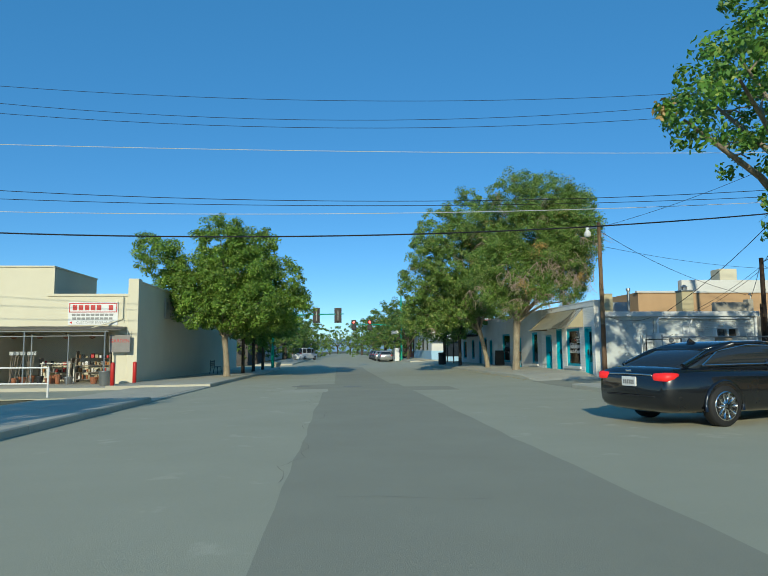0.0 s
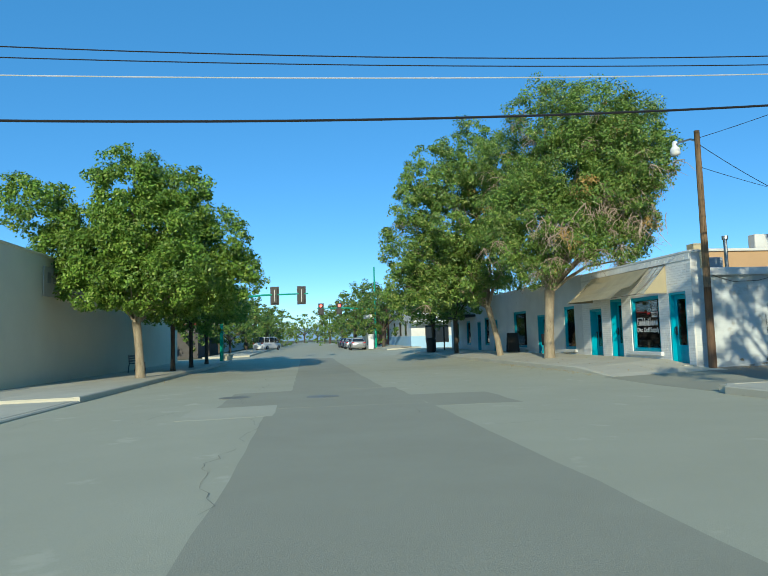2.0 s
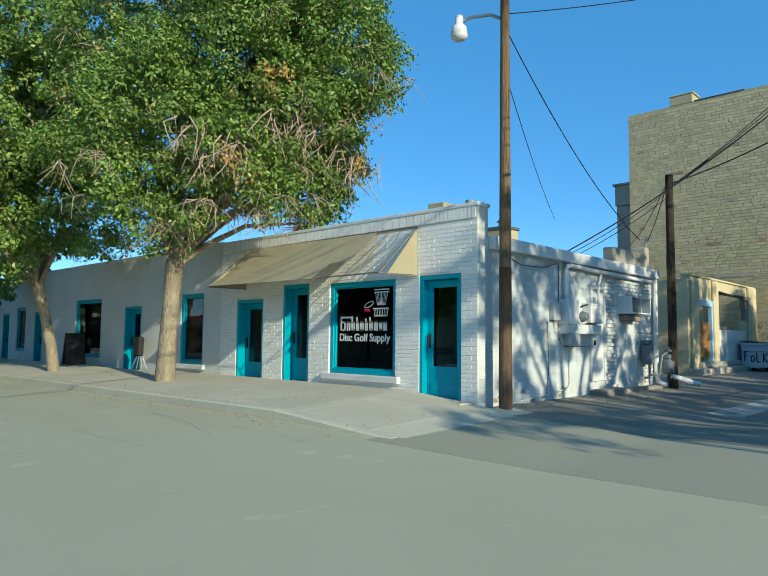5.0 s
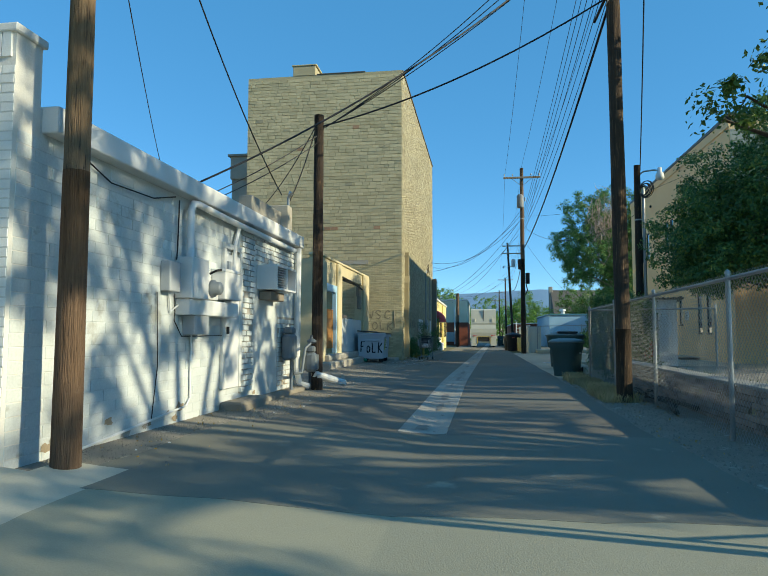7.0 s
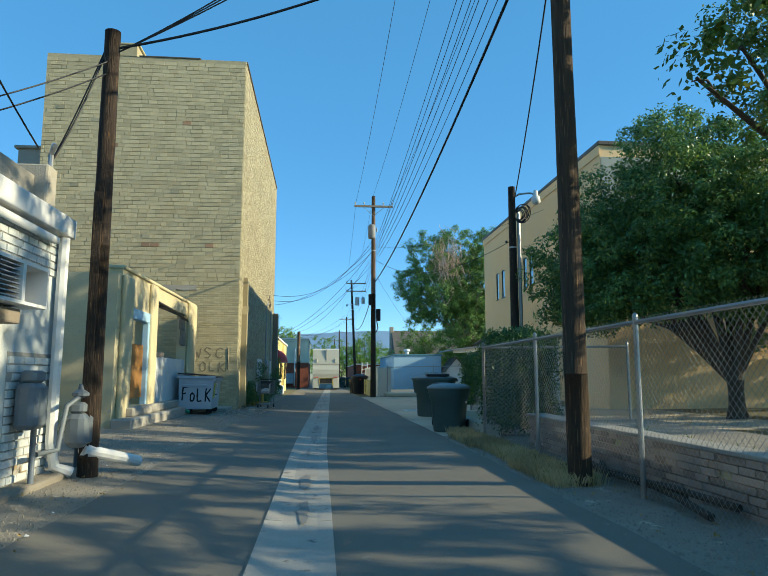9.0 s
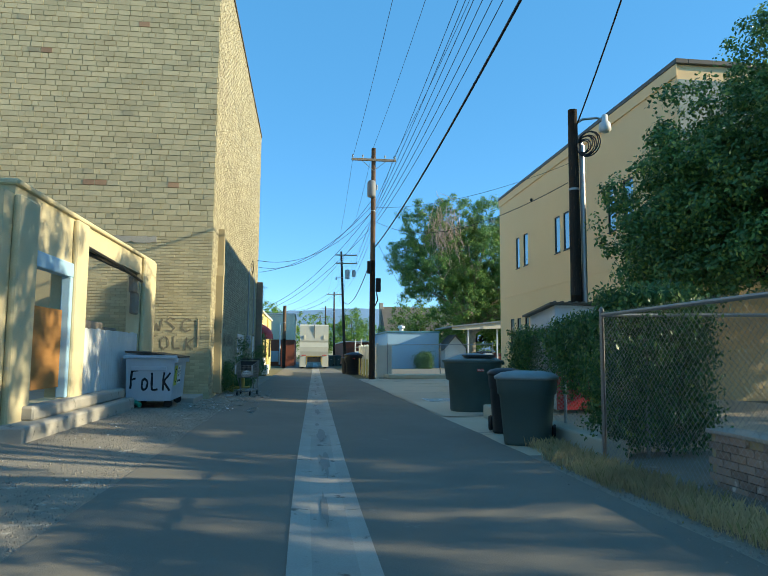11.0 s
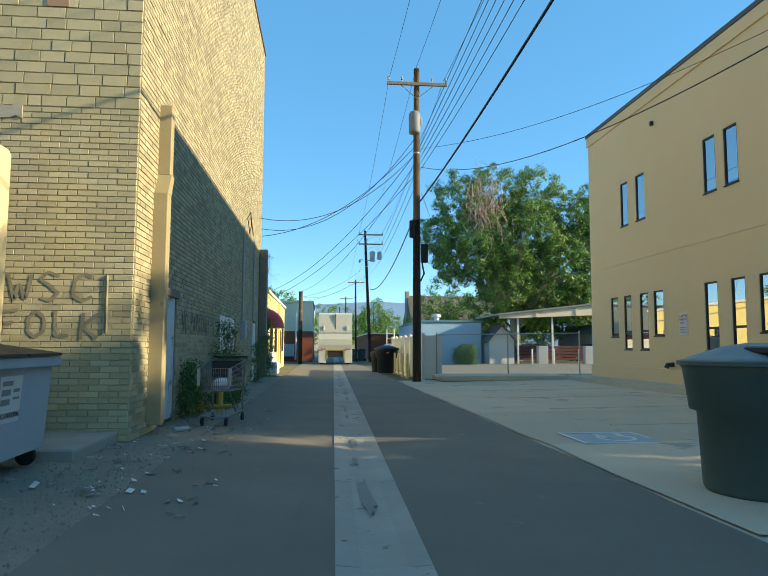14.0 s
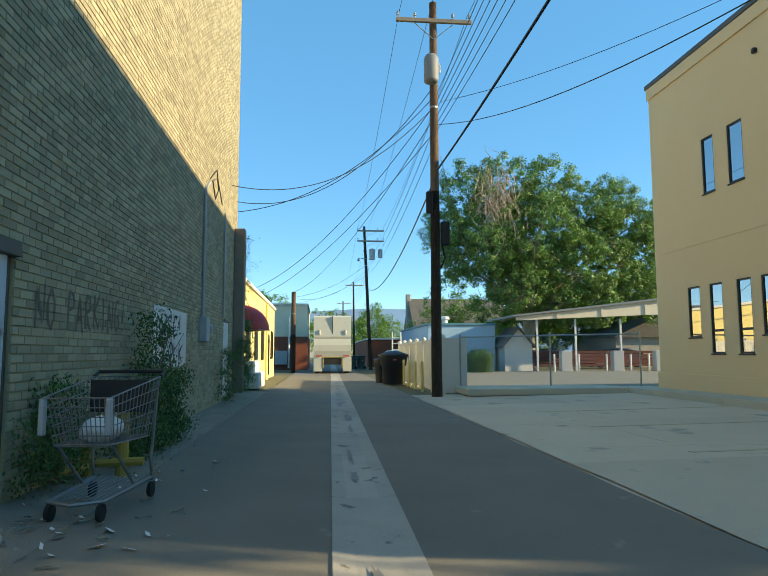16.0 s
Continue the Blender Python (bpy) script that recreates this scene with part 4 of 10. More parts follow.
# ---- trees ----
def leaf_mesh(name, ma, clumps, per, size, spread, seed, droop=0.15):
    """Many small pointed leaves in clumps; clumps: rows of x, y, z and the crown's centre."""
    rng = np.random.default_rng(seed)
    c = np.asarray(clumps)
    pos = np.repeat(c[:, :3], per, 0)
    out = np.repeat(c[:, :3] - c[:, 3:6], per, 0)
    n = len(pos)
    out /= np.linalg.norm(out, axis=1, keepdims=True) + 1e-6
    d = rng.normal(0, 1, (n, 3)) + out * 0.55
    d /= np.linalg.norm(d, axis=1, keepdims=True)
    big = np.repeat(rng.uniform(0.6, 1.45, (len(c), 1)), per, 0)
    pos = pos + d * big * spread * 1.75 * rng.uniform(0, 1, (n, 1)) ** 0.45 * np.array([1, 1, 0.8])
    nor = d * 0.9 + rng.normal(0, 0.42, (n, 3)) + np.array([0, 0, 0.4])
    nor /= np.linalg.norm(nor, axis=1, keepdims=True)
    ax = np.cross(nor, rng.normal(0, 1, (n, 3)))
    ax[:, 2] -= droop
    ax /= np.linalg.norm(ax, axis=1, keepdims=True)
    sd = np.cross(nor, ax)
    s = size * rng.uniform(0.65, 1.25, (n, 1))
    v = np.stack([pos - ax * s * 0.5, pos + sd * s * 0.27 - nor * s * 0.06, pos + ax * s * 0.5 - nor * s * 0.1, pos - sd * s * 0.27 - nor * s * 0.06], 1).reshape(-1, 3)
    me = bpy.data.meshes.new(name)
    me.vertices.add(4 * n)
    me.vertices.foreach_set("co", v.ravel())
    me.loops.add(4 * n)
    me.loops.foreach_set("vertex_index", np.arange(4 * n))
    me.polygons.add(n)
    me.polygons.foreach_set("loop_start", np.arange(0, 4 * n, 4))
    me.update(calc_edges=True)
    me.materials.append(ma)
    return me


def tree(name, label, base, fork, lobes, trunk_r, bark, leaf, count, size, seed, spread=0.2, inner=0.5, dead=0, lean=(0, 0), twigs=3, group="", limb_r=0.45, dry=0):
    """lobes: x, y, z, r relative to the foot. A tapered trunk to the fork, limbs to every lobe, leaf clumps in and round the lobes."""
    rnd = random.Random(seed)
    rng = np.random.default_rng(seed)
    g = thing(name, label, "tree", base, group=group)
    w = Mesh()
    top = Vector((lean[0], lean[1], fork))
    w.tube([(0, 0, -0.15), (0.0, 0.0, 0.12), (lean[0] * 0.2, lean[1] * 0.2, fork * 0.35), (lean[0] * 0.6, lean[1] * 0.6, fork * 0.7), top],
           [trunk_r * 1.5, trunk_r * 1.12, trunk_r * 0.95, trunk_r * 0.9, trunk_r * 1.02], 12)
    for x, y, z, r in lobes:
        c = Vector((x, y, z))
        mid = top.lerp(c, 0.45) + Vector((rnd.uniform(-0.25, 0.25), rnd.uniform(-0.25, 0.25), 0.12 * (c - top).length))
        r0 = trunk_r * limb_r * rnd.uniform(0.8, 1.2)
        w.tube([top - Vector((0, 0, trunk_r * 0.6)), top.lerp(mid, 0.5), mid, mid.lerp(c, 0.6), c], [r0, r0 * 0.85, r0 * 0.62, r0 * 0.4, r0 * 0.22], 7)
        for k in range(twigs):
            d = Vector((rnd.gauss(0, 1), rnd.gauss(0, 1), rnd.gauss(0.3, 0.8))).normalized() * r * rnd.uniform(0.45, 0.8)
            s = mid.lerp(c, rnd.uniform(0.3, 1))
            w.tube([s, s + d * 0.5 + Vector((0, 0, 0.08)), s + d], [r0 * 0.26, r0 * 0.17, r0 * 0.07], 5)
    part("trunk", w, bark, g, smooth=True)
    area = sum(r * r for *_, r in lobes)
    clumps = []
    per = 80 if count > 20000 else 46
    for x, y, z, r in lobes:
        m = max(3, int(count / per * r * r / area))
        d = rng.normal(0, 1, (m, 3))
        d /= np.linalg.norm(d, axis=1, keepdims=True)
        rad = r * (inner + (1.06 - inner) * rng.uniform(0, 1, (m, 1)) ** 0.55)
        bump = np.array([[1 + 0.25 * noise.noise((p[0] * 2.2 + seed, p[1] * 2.2, p[2] * 2.2))] for p in d])
        q = np.array([x, y, z]) + d * rad * bump * np.array([1, 1, 0.95])
        clumps.append(np.hstack([q, np.repeat([[x, y, z - r * 0.3]], m, 0)]))
    clumps = np.vstack(clumps)
    part("crown", leaf_mesh("crown", leaf, clumps, per, size, spread, seed), leaf, g)
    if dry:
        sel = clumps[rng.choice(len(clumps), dry, replace=False)]
        part("dry_leaves", leaf_mesh("dry_leaves", LEAF_DRY, sel, 34, size * 0.9, spread * 0.9, seed + 5), LEAF_DRY, g, "withered yellow leaves")
    if dead:
        t = Mesh()
        for k in range(dead):
            x, y, z, r = lobes[rnd.randrange(len(lobes))]
            s = Vector((x, y, z)) + Vector((rnd.gauss(0, 1), rnd.gauss(0, 1), -abs(rnd.gauss(0.6, 0.5)))).normalized() * r * 0.86
            for j in range(9):
                d = Vector((rnd.gauss(0, 0.28), rnd.gauss(0, 0.28), -rnd.uniform(0.15, 0.65)))
                b = Vector((rnd.gauss(0, 0.1), rnd.gauss(0, 0.1), rnd.uniform(0, 0.1)))
                t.tube([s, s + d * 0.4 + b, s + d * 0.75 + b * 0.5, s + d], [0.012, 0.009, 0.006, 0.003], 4)
        tagged(part("dead_brushwood", t, TWIG_PALE, g), "bare dead twigs", kind="stuff")
    return g


def around(lobes, foot, deep, seed):
    """Lobes given in the world become lobes about a foot, spread also in depth."""
    rnd = random.Random(seed)
    out = []
    for x, y, z, r in lobes:
        dy = rnd.uniform(-1, 1) * deep
        out.append((x - foot[0], y - foot[1] + dy, z - foot[2], r))
    return out


foot = (9.93, 36.9, 0.05)
crown = [(10.0, 36.5, 9.9, 1.3), (11.3, 34.9, 9.2, 1.4), (11.9, 34.3, 7.6, 1.45), (11.0, 35.6, 7.4, 2.0), (11.2, 38.0, 7.4, 2.1), (9.2, 36.8, 6.1, 1.6), (11.6, 35.0, 5.9, 1.4), (12.2, 34.5, 5.6, 1.0),
         (8.1, 36.8, 4.9, 1.0), (10.3, 35.0, 5.0, 1.0), (9.3, 38.5, 8.6, 1.5), (12.2, 34.6, 4.5, 0.7), (13.0, 36.9, 7.2, 1.6), (12.8, 36.4, 9.0, 1.2), (9.6, 35.6, 4.2, 0.8), (12.7, 33.7, 7.3, 1.0), (12.4, 34.0, 8.7, 1.1), (12.6, 34.3, 5.0, 0.6), (10.8, 34.7, 4.4, 0.8), (9.5, 36.6, 3.8, 0.8), (12.3, 34.9, 3.9, 0.4)]
street_elm = tree("street_tree", "tall elm with grey bark and patches of dead twigs", foot, 2.9, around(crown, foot, 0.3, 3), 0.2, BARK, LEAF_LOCUST, 185000, 0.102, 11, dead=150, lean=(0.1, -0.1), group="street trees", limb_r=0.42, dry=70)
rnd = random.Random(66)
bare, withered = Mesh(), []
for x, y, z, k in ((9.2, 34.6, 5.15, 9), (9.8, 34.3, 5.0, 9), (11.2, 34.0, 6.3, 10), (11.5, 33.9, 5.8, 10), (12.3, 33.7, 5.6, 8), (10.4, 34.0, 5.6, 6), (12.6, 33.5, 5.2, 6)):
    for j in range(k * 2):
        p = Vector((x + rnd.gauss(0, 0.25), y + rnd.gauss(0, 0.15), z + rnd.gauss(0, 0.25))) - Vector(foot)
        d = Vector((rnd.gauss(0, 0.32), rnd.gauss(-0.08, 0.15), -rnd.uniform(0.3, 0.95)))
        b = Vector((rnd.gauss(0, 0.14), rnd.gauss(0, 0.08), rnd.uniform(0, 0.12)))
        bare.tube([p, p + d * 0.35 + b, p + d * 0.7 + b * 0.6, p + d], [0.016, 0.013, 0.009, 0.004], 4)
        for e in (0.4, 0.7):
            q = p + d * e + b * 0.6
            bare.tube([q, q + Vector((rnd.gauss(0, 0.16), rnd.gauss(0, 0.1), -rnd.uniform(0.05, 0.3)))], [0.007, 0.003], 4)
for x, y, z, k in ((10.6, 34.05, 6.55, 9), (10.55, 34.05, 6.2, 7), (12.4, 33.6, 5.0, 8), (9.6, 34.3, 4.85, 5), (9.9, 34.2, 4.6, 4), (13.0, 33.4, 6.2, 2)):
    for j in range(k):
        q = [x + rnd.gauss(0, 0.14) - foot[0], y + rnd.gauss(0, 0.1) - foot[1], z + rnd.gauss(0, 0.14) - foot[2]]
        withered.append(q + [q[0], q[1] + 0.6, q[2] + 0.2])
tagged(part("hanging_brushwood", bare, TWIG_PALE, street_elm), "bare pale dead twigs hanging in bunches", kind="stuff")
part("withered_leaves", leaf_mesh("withered_leaves", LEAF_DRY, np.array(withered), 24, 0.1, 0.14, 67), LEAF_DRY, street_elm, "withered tan leaf bunches")
foot = (9.75, 42.8, 0.0)
crown = [(8.4, 42.8, 10.1, 1.4), (6.7, 42.8, 8.6, 1.6), (5.6, 42.8, 7.5, 1.1), (7.8, 41.9, 7.2, 2.2), (8.2, 44.0, 6.8, 2.3), (5.3, 42.8, 5.5, 1.4), (6.6, 42.8, 4.6, 1.7), (5.2, 42.8, 3.7, 1.0), (9.1, 42.8, 5.4, 1.9), (9.9, 43.5, 8.2, 1.6), (7.2, 45.5, 4.6, 1.5), (8.0, 42.4, 4.2, 1.3), (9.6, 41.6, 4.4, 1.2), (6.4, 43.6, 3.6, 1.1), (10.2, 42.6, 6.6, 1.5)]
tree("street_tree", "leaning elm with a broad drooping crown over the kerb", foot, 2.6, around(crown, foot, 1.1, 4), 0.15, BARK, LEAF_LOCUST, 115000, 0.13, 12, dead=26, lean=(-0.5, 0.1), group="street trees", limb_r=0.55, dry=6)
for k, (fx, fy, s) in enumerate(((9.4, 50.5, 1.0), (9.3, 57.0, 0.9))):
    lob = [(0, 0, 4.6 * s, 1.9 * s), (-1.4, 0.3, 3.8 * s, 1.4 * s), (1.2, 0, 4.2 * s, 1.5 * s), (0, -1, 3.7 * s, 1.4), (-0.4, 0.6, 6.0 * s, 1.5 * s), (-2.2, -0.3, 3.4, 1.0)]
    tree("street_tree", "dense elm shading the shop row", (fx, fy, -0.05), 2.3, lob, 0.13, BARK_DARK, LEAF_LOCUST, 12000, 0.18, 20 + k, group="street trees")
foot = (-5.95, 38.5, -0.05)
crown = [(-9.9, 38.4, 6.7, 1.3), (-8.9, 38.4, 5.0, 1.2), (-6.4, 38.0, 7.5, 1.5), (-4.8, 38.6, 7.2, 1.4), (-5.6, 37.6, 5.6, 1.9), (-3.5, 38.4, 5.0, 1.8), (-7.0, 38.9, 4.6, 1.7), (-4.4, 39.5, 3.9, 1.5), (-2.4, 38.4, 3.9, 1.2), (-8.1, 38.4, 5.4, 1.4), (-5.5, 40.2, 5.8, 2.0), (-4.0, 36.8, 3.9, 1.2), (-6.0, 37.3, 3.7, 1.2), (-7.4, 37.8, 3.6, 1.0), (-5.2, 38.9, 3.3, 1.0)]
tree("street_tree", "bright green ash with a smooth pale trunk", foot, 2.2, around(crown, foot, 0.8, 5), 0.17, BARK, LEAF_ASH, 120000, 0.14, 13, spread=0.22, lean=(-0.15, 0), group="street trees", limb_r=0.38)
for k, (fx, fy, s) in enumerate(((-6.0, 45.0, 0.95), (-5.9, 49.5, 0.9), (-5.8, 54.5, 0.85))):
    lob = [(0, 0, 4.9 * s, 1.9 * s), (-1.3, 0.3, 4.1 * s, 1.4 * s), (1.3, 0, 4.3 * s, 1.5 * s), (0.2, -1, 3.8 * s, 1.4), (0.3, 0.6, 5.9 * s, 1.4 * s), (2.1, 0.2, 3.6, 1.0)]
    tree("street_tree", "young ash with a dark trunk in a sidewalk pit", (fx, fy, -0.05), 2.2, lob, 0.11, BARK_DARK, LEAF_ASH, 12000, 0.18, 30 + k, group="street trees")
lob = [(0, 0, 5.4, 1.6), (1.1, 0.4, 4.4, 1.3), (-1.2, 0.3, 4.6, 1.4), (0.2, 1.2, 4.0, 1.1), (0.3, -0.9, 6.4, 1.2)]
tree("street_tree", "leafy street tree shading the near sidewalk", (-10.2, 2.6, 0.0), 2.3, lob, 0.14, BARK, LEAF_ASH, 18000, 0.16, 36, group="street trees")
# the trees south of the alley, whose dappled shade falls on the white wall
lob = [(-4.6, -2.1, 5.6, 0.45), (-4.1, -3.1, 6.0, 0.7), (-3.1, -3.3, 5.8, 0.8), (-2.3, -2.1, 5.0, 0.7), (-2.4, -1.5, 4.0, 0.35), (-2.3, -1.5, 3.2, 0.35), (-2.7, -4.0, 6.4, 0.9), (-2.4, -0.6, 7.6, 1.0), (-1.2, 0.2, 6.0, 1.1), (1.5, 0.5, 4.3, 1.1), (3.0, 1.0, 4.7, 1.2), (2.4, -1.0, 3.9, 1.0), (4.6, 0.8, 4.5, 1.1), (0.9, 1.2, 4.2, 0.7), (-0.4, 0.3, 8.8, 1.9), (1.3, 1.2, 6.9, 1.5), (2.8, 0.4, 8.0, 1.5), (-1.6, 1.9, 7.6, 1.3), (3.4, 2.2, 5.8, 1.3)]
tree("yard_tree", "large elm with thin dead branches over the sidewalk", (11.5, 15.5, 0.15), 3.0, lob, 0.27, BARK, LEAF_BRIGHT, 25000, 0.15, 14, dead=3, dry=8, group="yard trees", limb_r=0.42, inner=0.3)
lob = [(-3.1, 4.7, 4.5, 0.35), (-3.5, 4.4, 4.7, 0.35), (-4.0, 3.9, 5.1, 0.6), (-4.0, 2.9, 4.5, 0.8), (-2.6, 2.2, 3.7, 1.0), (-1.6, 1.2, 5.0, 1.3), (-3.4, 2.9, 6.6, 0.8), (-4.6, 2.7, 5.8, 0.9), (0.2, 0.2, 8.4, 1.5), (1.2, -0.6, 6.6, 1.7), (-1.4, 0.0, 7.8, 1.8), (0.2, -1.8, 7.0, 2.0), (1.8, -0.6, 8.8, 1.4)]
tree("yard_tree", "dark-leaved tree leaning over a chain-link fence", (21.4, 17.6, 0.2), 2.6, lob, 0.2, BARK_DARK, LEAF_FAR, 42000, 0.11, 15, group="yard trees", inner=0.35)
foot = (27.0, 16.3, 0.2)
crown = [(29.25, 19.5, 4.0, 1.35), (28.75, 18.4, 5.8, 1.25), (28.0, 17.2, 7.1, 1.4), (28.5, 19.0, 3.7, 1.15), (27.5, 18.6, 4.4, 1.4), (27.0, 17.4, 5.6, 1.6), (28.2, 15.8, 6.9, 1.6), (26.6, 18.0, 3.5, 1.0), (29.6, 17.6, 4.4, 1.4), (27.4, 15.8, 4.6, 1.7), (25.8, 16.6, 4.3, 1.4),
         (26.2, 15.2, 5.6, 1.6), (28.8, 14.2, 5.4, 1.7), (29.9, 18.8, 3.4, 0.9), (28.2, 19.5, 3.1, 0.7), (26.4, 16.4, 3.4, 0.9), (25.0, 15.0, 4.4, 1.5), (27.3, 19.0, 3.2, 0.8), (29.0, 18.6, 4.9, 1.2), (30.9, 18.3, 4.5, 0.9), (30.5, 17.3, 5.0, 1.0), (31.0, 18.9, 3.7, 0.7)]
tree("yard_tree", "dense rounded green tree forking low behind a fence", foot, 0.9, around(crown, foot, 0.15, 8), 0.2, BARK_DARK, LEAF_DARK, 190000, 0.1, 16, group="yard trees", inner=0.6, twigs=2, limb_r=0.5)
# added tree, its crown set to shade the hall's end wall and door_8
lob = [(-0.6, 4.5, 4.4, 2.2), (-0.2, 1.5, 4.3, 2.2), (1.2, -1.5, 5.0, 2.3), (0.8, -5.0, 5.2, 2.6), (0.6, 4.1, 2.9, 1.5), (0.5, 1.7, 8.4, 1.3), (1.2, 1.8, 8.2, 1.2)]
tree("yard_tree", "broad tree added to shade the hall's flank and a door", (29.8, 7.5, 0.2), 2.2, lob, 0.2, BARK_DARK, LEAF_DARK, 60000, 0.14, 19, group="yard trees", inner=0.6, twigs=2)
# added tree that blocks the sun from the yard, verge and alley
lob = [(-3.2, 0, 4.6, 1.9), (-1.4, 0.4, 3.4, 1.6), (-1.2, -0.6, 5.4, 2.0), (0.8, 0.3, 4.4, 2.0), (2.6, 0.2, 3.2, 1.6), (2.8, 0.5, 5.2, 1.9), (4.4, 0.0, 3.6, 1.8), (0.6, 0.0, 6.2, 1.4), (-4.4, 0.3, 5.6, 1.2)]
tree("yard_tree", "low spreading tree added to shade the yard and the alley", (22.4, 10.5, 0.2), 1.8, lob, 0.22, BARK_DARK, LEAF_DARK, 60000, 0.15, 22, group="yard trees", inner=0.6, twigs=2)
# the big elm beyond the lot and its neighbours
lob = [(0, 5.1, 14.4, 2.6), (0, 1.9, 15.3, 2.6), (0, -2.2, 15.7, 2.3), (0, -5.8, 13.5, 2.6), (-1, 4.1, 10, 3.4), (-1, -0.4, 10.9, 3.9), (0, -4.9, 8.3, 3.4), (0, 5.9, 8.6, 1.9), (-1, 1.0, 6.6, 2.6), (0, -7.3, 10.9, 2.2), (0, -2.7, 5.6, 2.2), (3, 2, 12.5, 3.2), (3, -3, 12, 3.2), (0, -6.2, 5.6, 2.4), (2, 0, 8, 3.2), (0, 7.2, 11.5, 1.9), (1, -8.6, 7.6, 2.2), (1, -9.8, 12.2, 2.6), (2, -12.2, 9.6, 2.8), (1, -11.2, 6.4, 2.4), (0.5, -8.0, 14.2, 2.2), (2, -13.5, 12.5, 2.4)]
big_elm = tree("large_elm", "very large elm with a bare dead patch, behind a carport", (84, 9.5, 0), 3.6, lob, 0.5, BARK, LEAF_ELM, 260000, 0.185, 17, spread=0.3, dead=60, twigs=5, limb_r=0.5)
rnd = random.Random(64)
dead = Mesh()
for k in range(170):
    s = Vector((-3.7 + rnd.uniform(-0.5, 1.2), 3.6 + rnd.gauss(0, 1.0), 13.6 + rnd.gauss(0, 1.5)))
    d = Vector((rnd.gauss(-0.2, 0.4), rnd.gauss(0.1, 0.4), rnd.uniform(0.3, 1.2)))
    dead.tube([s - d, s, s + d * 0.7 + Vector((0, rnd.gauss(0, 0.15), 0))], [0.03, 0.02, 0.008], 4)
tagged(part("dead_brushwood", dead, TWIG_PALE, big_elm), "bare tan dead branches", kind="stuff")
lob = [(0, 0, 7, 3.2), (0, 3, 6, 2.6), (0, -3, 6.5, 2.8), (0, -6, 6, 3), (0, -1, 10, 2.8), (0, -5, 10, 3)]
tree("large_elm", "broad elm shading parked cars", (92, -4, 0), 3.0, lob, 0.4, BARK_DARK, LEAF_BRIGHT, 26000, 0.24, 18, spread=0.42)

# shade trees standing behind the carport
for k, (x, y, h, n) in enumerate(((93, 6.5, 1.0, 30000), (96, 0.5, 1.1, 30000), (91, -8.5, 1.0, 20000), (101, 12.0, 0.7, 16000))):
    lob = [(0, 0, 6.5 * h, 3.2), (0.5, 3, 5 * h, 2.6), (0, -3, 5.2 * h, 2.8), (-0.8, 0.6, 3.6 * h, 2.4), (-0.6, -2.6, 3.0 * h, 2.0), (-0.4, 2.8, 2.9 * h, 1.9), (0, 0.8, 9.4 * h, 2.6)]
    tree("shade_tree", "dark leafy shade tree behind the carport", (x, y, 0), 2.4, lob, 0.3, BARK_DARK, LEAF_BRIGHT, n, 0.22, 60 + k, spread=0.36, group="shade trees")


def far_tree(x, y, h, w, seed, leaf=LEAF_FAR, label="leafy tree in the distance", n=2600):
    rnd = random.Random(seed)
    lob = [(0, 0, h * 0.6, w * 0.55)]
    for k in range(6):
        a = k * 1.05 + rnd.random()
        lob.append((math.cos(a) * w * 0.42, math.sin(a) * w * 0.42, h * rnd.uniform(0.42, 0.78), w * rnd.uniform(0.28, 0.42)))
    lob.append((0, 0, h * 0.85, w * 0.32))
    tree("distant_tree", label, (x, y, gz(x, y)), h * 0.3, lob, 0.03 * h, BARK_DARK, leaf, n, (0.032 if n > 8000 else 0.045) * h, seed, spread=0.045 * h, group="distant trees", twigs=1)


for k, (x, y, h, w) in enumerate(((-10, 84, 7, 6), (-9, 96, 5.5, 5), (-12, 110, 10, 9), (-10, 130, 9, 8), (-12, 150, 10, 9), (-9, 175, 10, 9), (9.5, 88, 6.5, 5.5), (10, 98, 7.5, 7), (10, 110, 8, 7), (12, 128, 10, 9), (11, 150, 10, 9),
                                  (13, 180, 11, 10), (-16, 200, 12, 12), (8, 215, 11, 10), (-9, 240, 11, 11), (0, 330, 12, 16), (-18, 76, 5, 5), (-24, 88, 7, 7))):
    far_tree(x, y, h, w, 100 + k, n=4200)
for k, (x, y, h, w) in enumerate(((-8, 160, 6, 9), (-14, 165, 7, 10), (-22, 175, 8, 12), (9, 165, 6, 9), (16, 170, 7, 10), (-7, 205, 7, 10), (7, 235, 7, 10), (-3.5, 300, 8, 13), (6, 310, 9, 14), (-14, 290, 9, 15), (16, 280, 9, 14), (-27, 260, 9, 16), (28, 250, 9, 15))):
    far_tree(x, y, h, w, 170 + k, LEAF_LOCUST, n=3600)
for k, (x, y, h, w) in enumerate(((150, 17.6, 10.2, 6.5), (132, 15.6, 5.6, 6), (140, 33, 9, 8), (118, 36, 9, 7), (160, 22.0, 6, 7), (175, 24, 9, 12), (96, 41, 8, 6), (64, 39, 6.5, 6))):
    far_tree(x, y, h, w, 140 + k, LEAF_BRIGHT, n=9000)
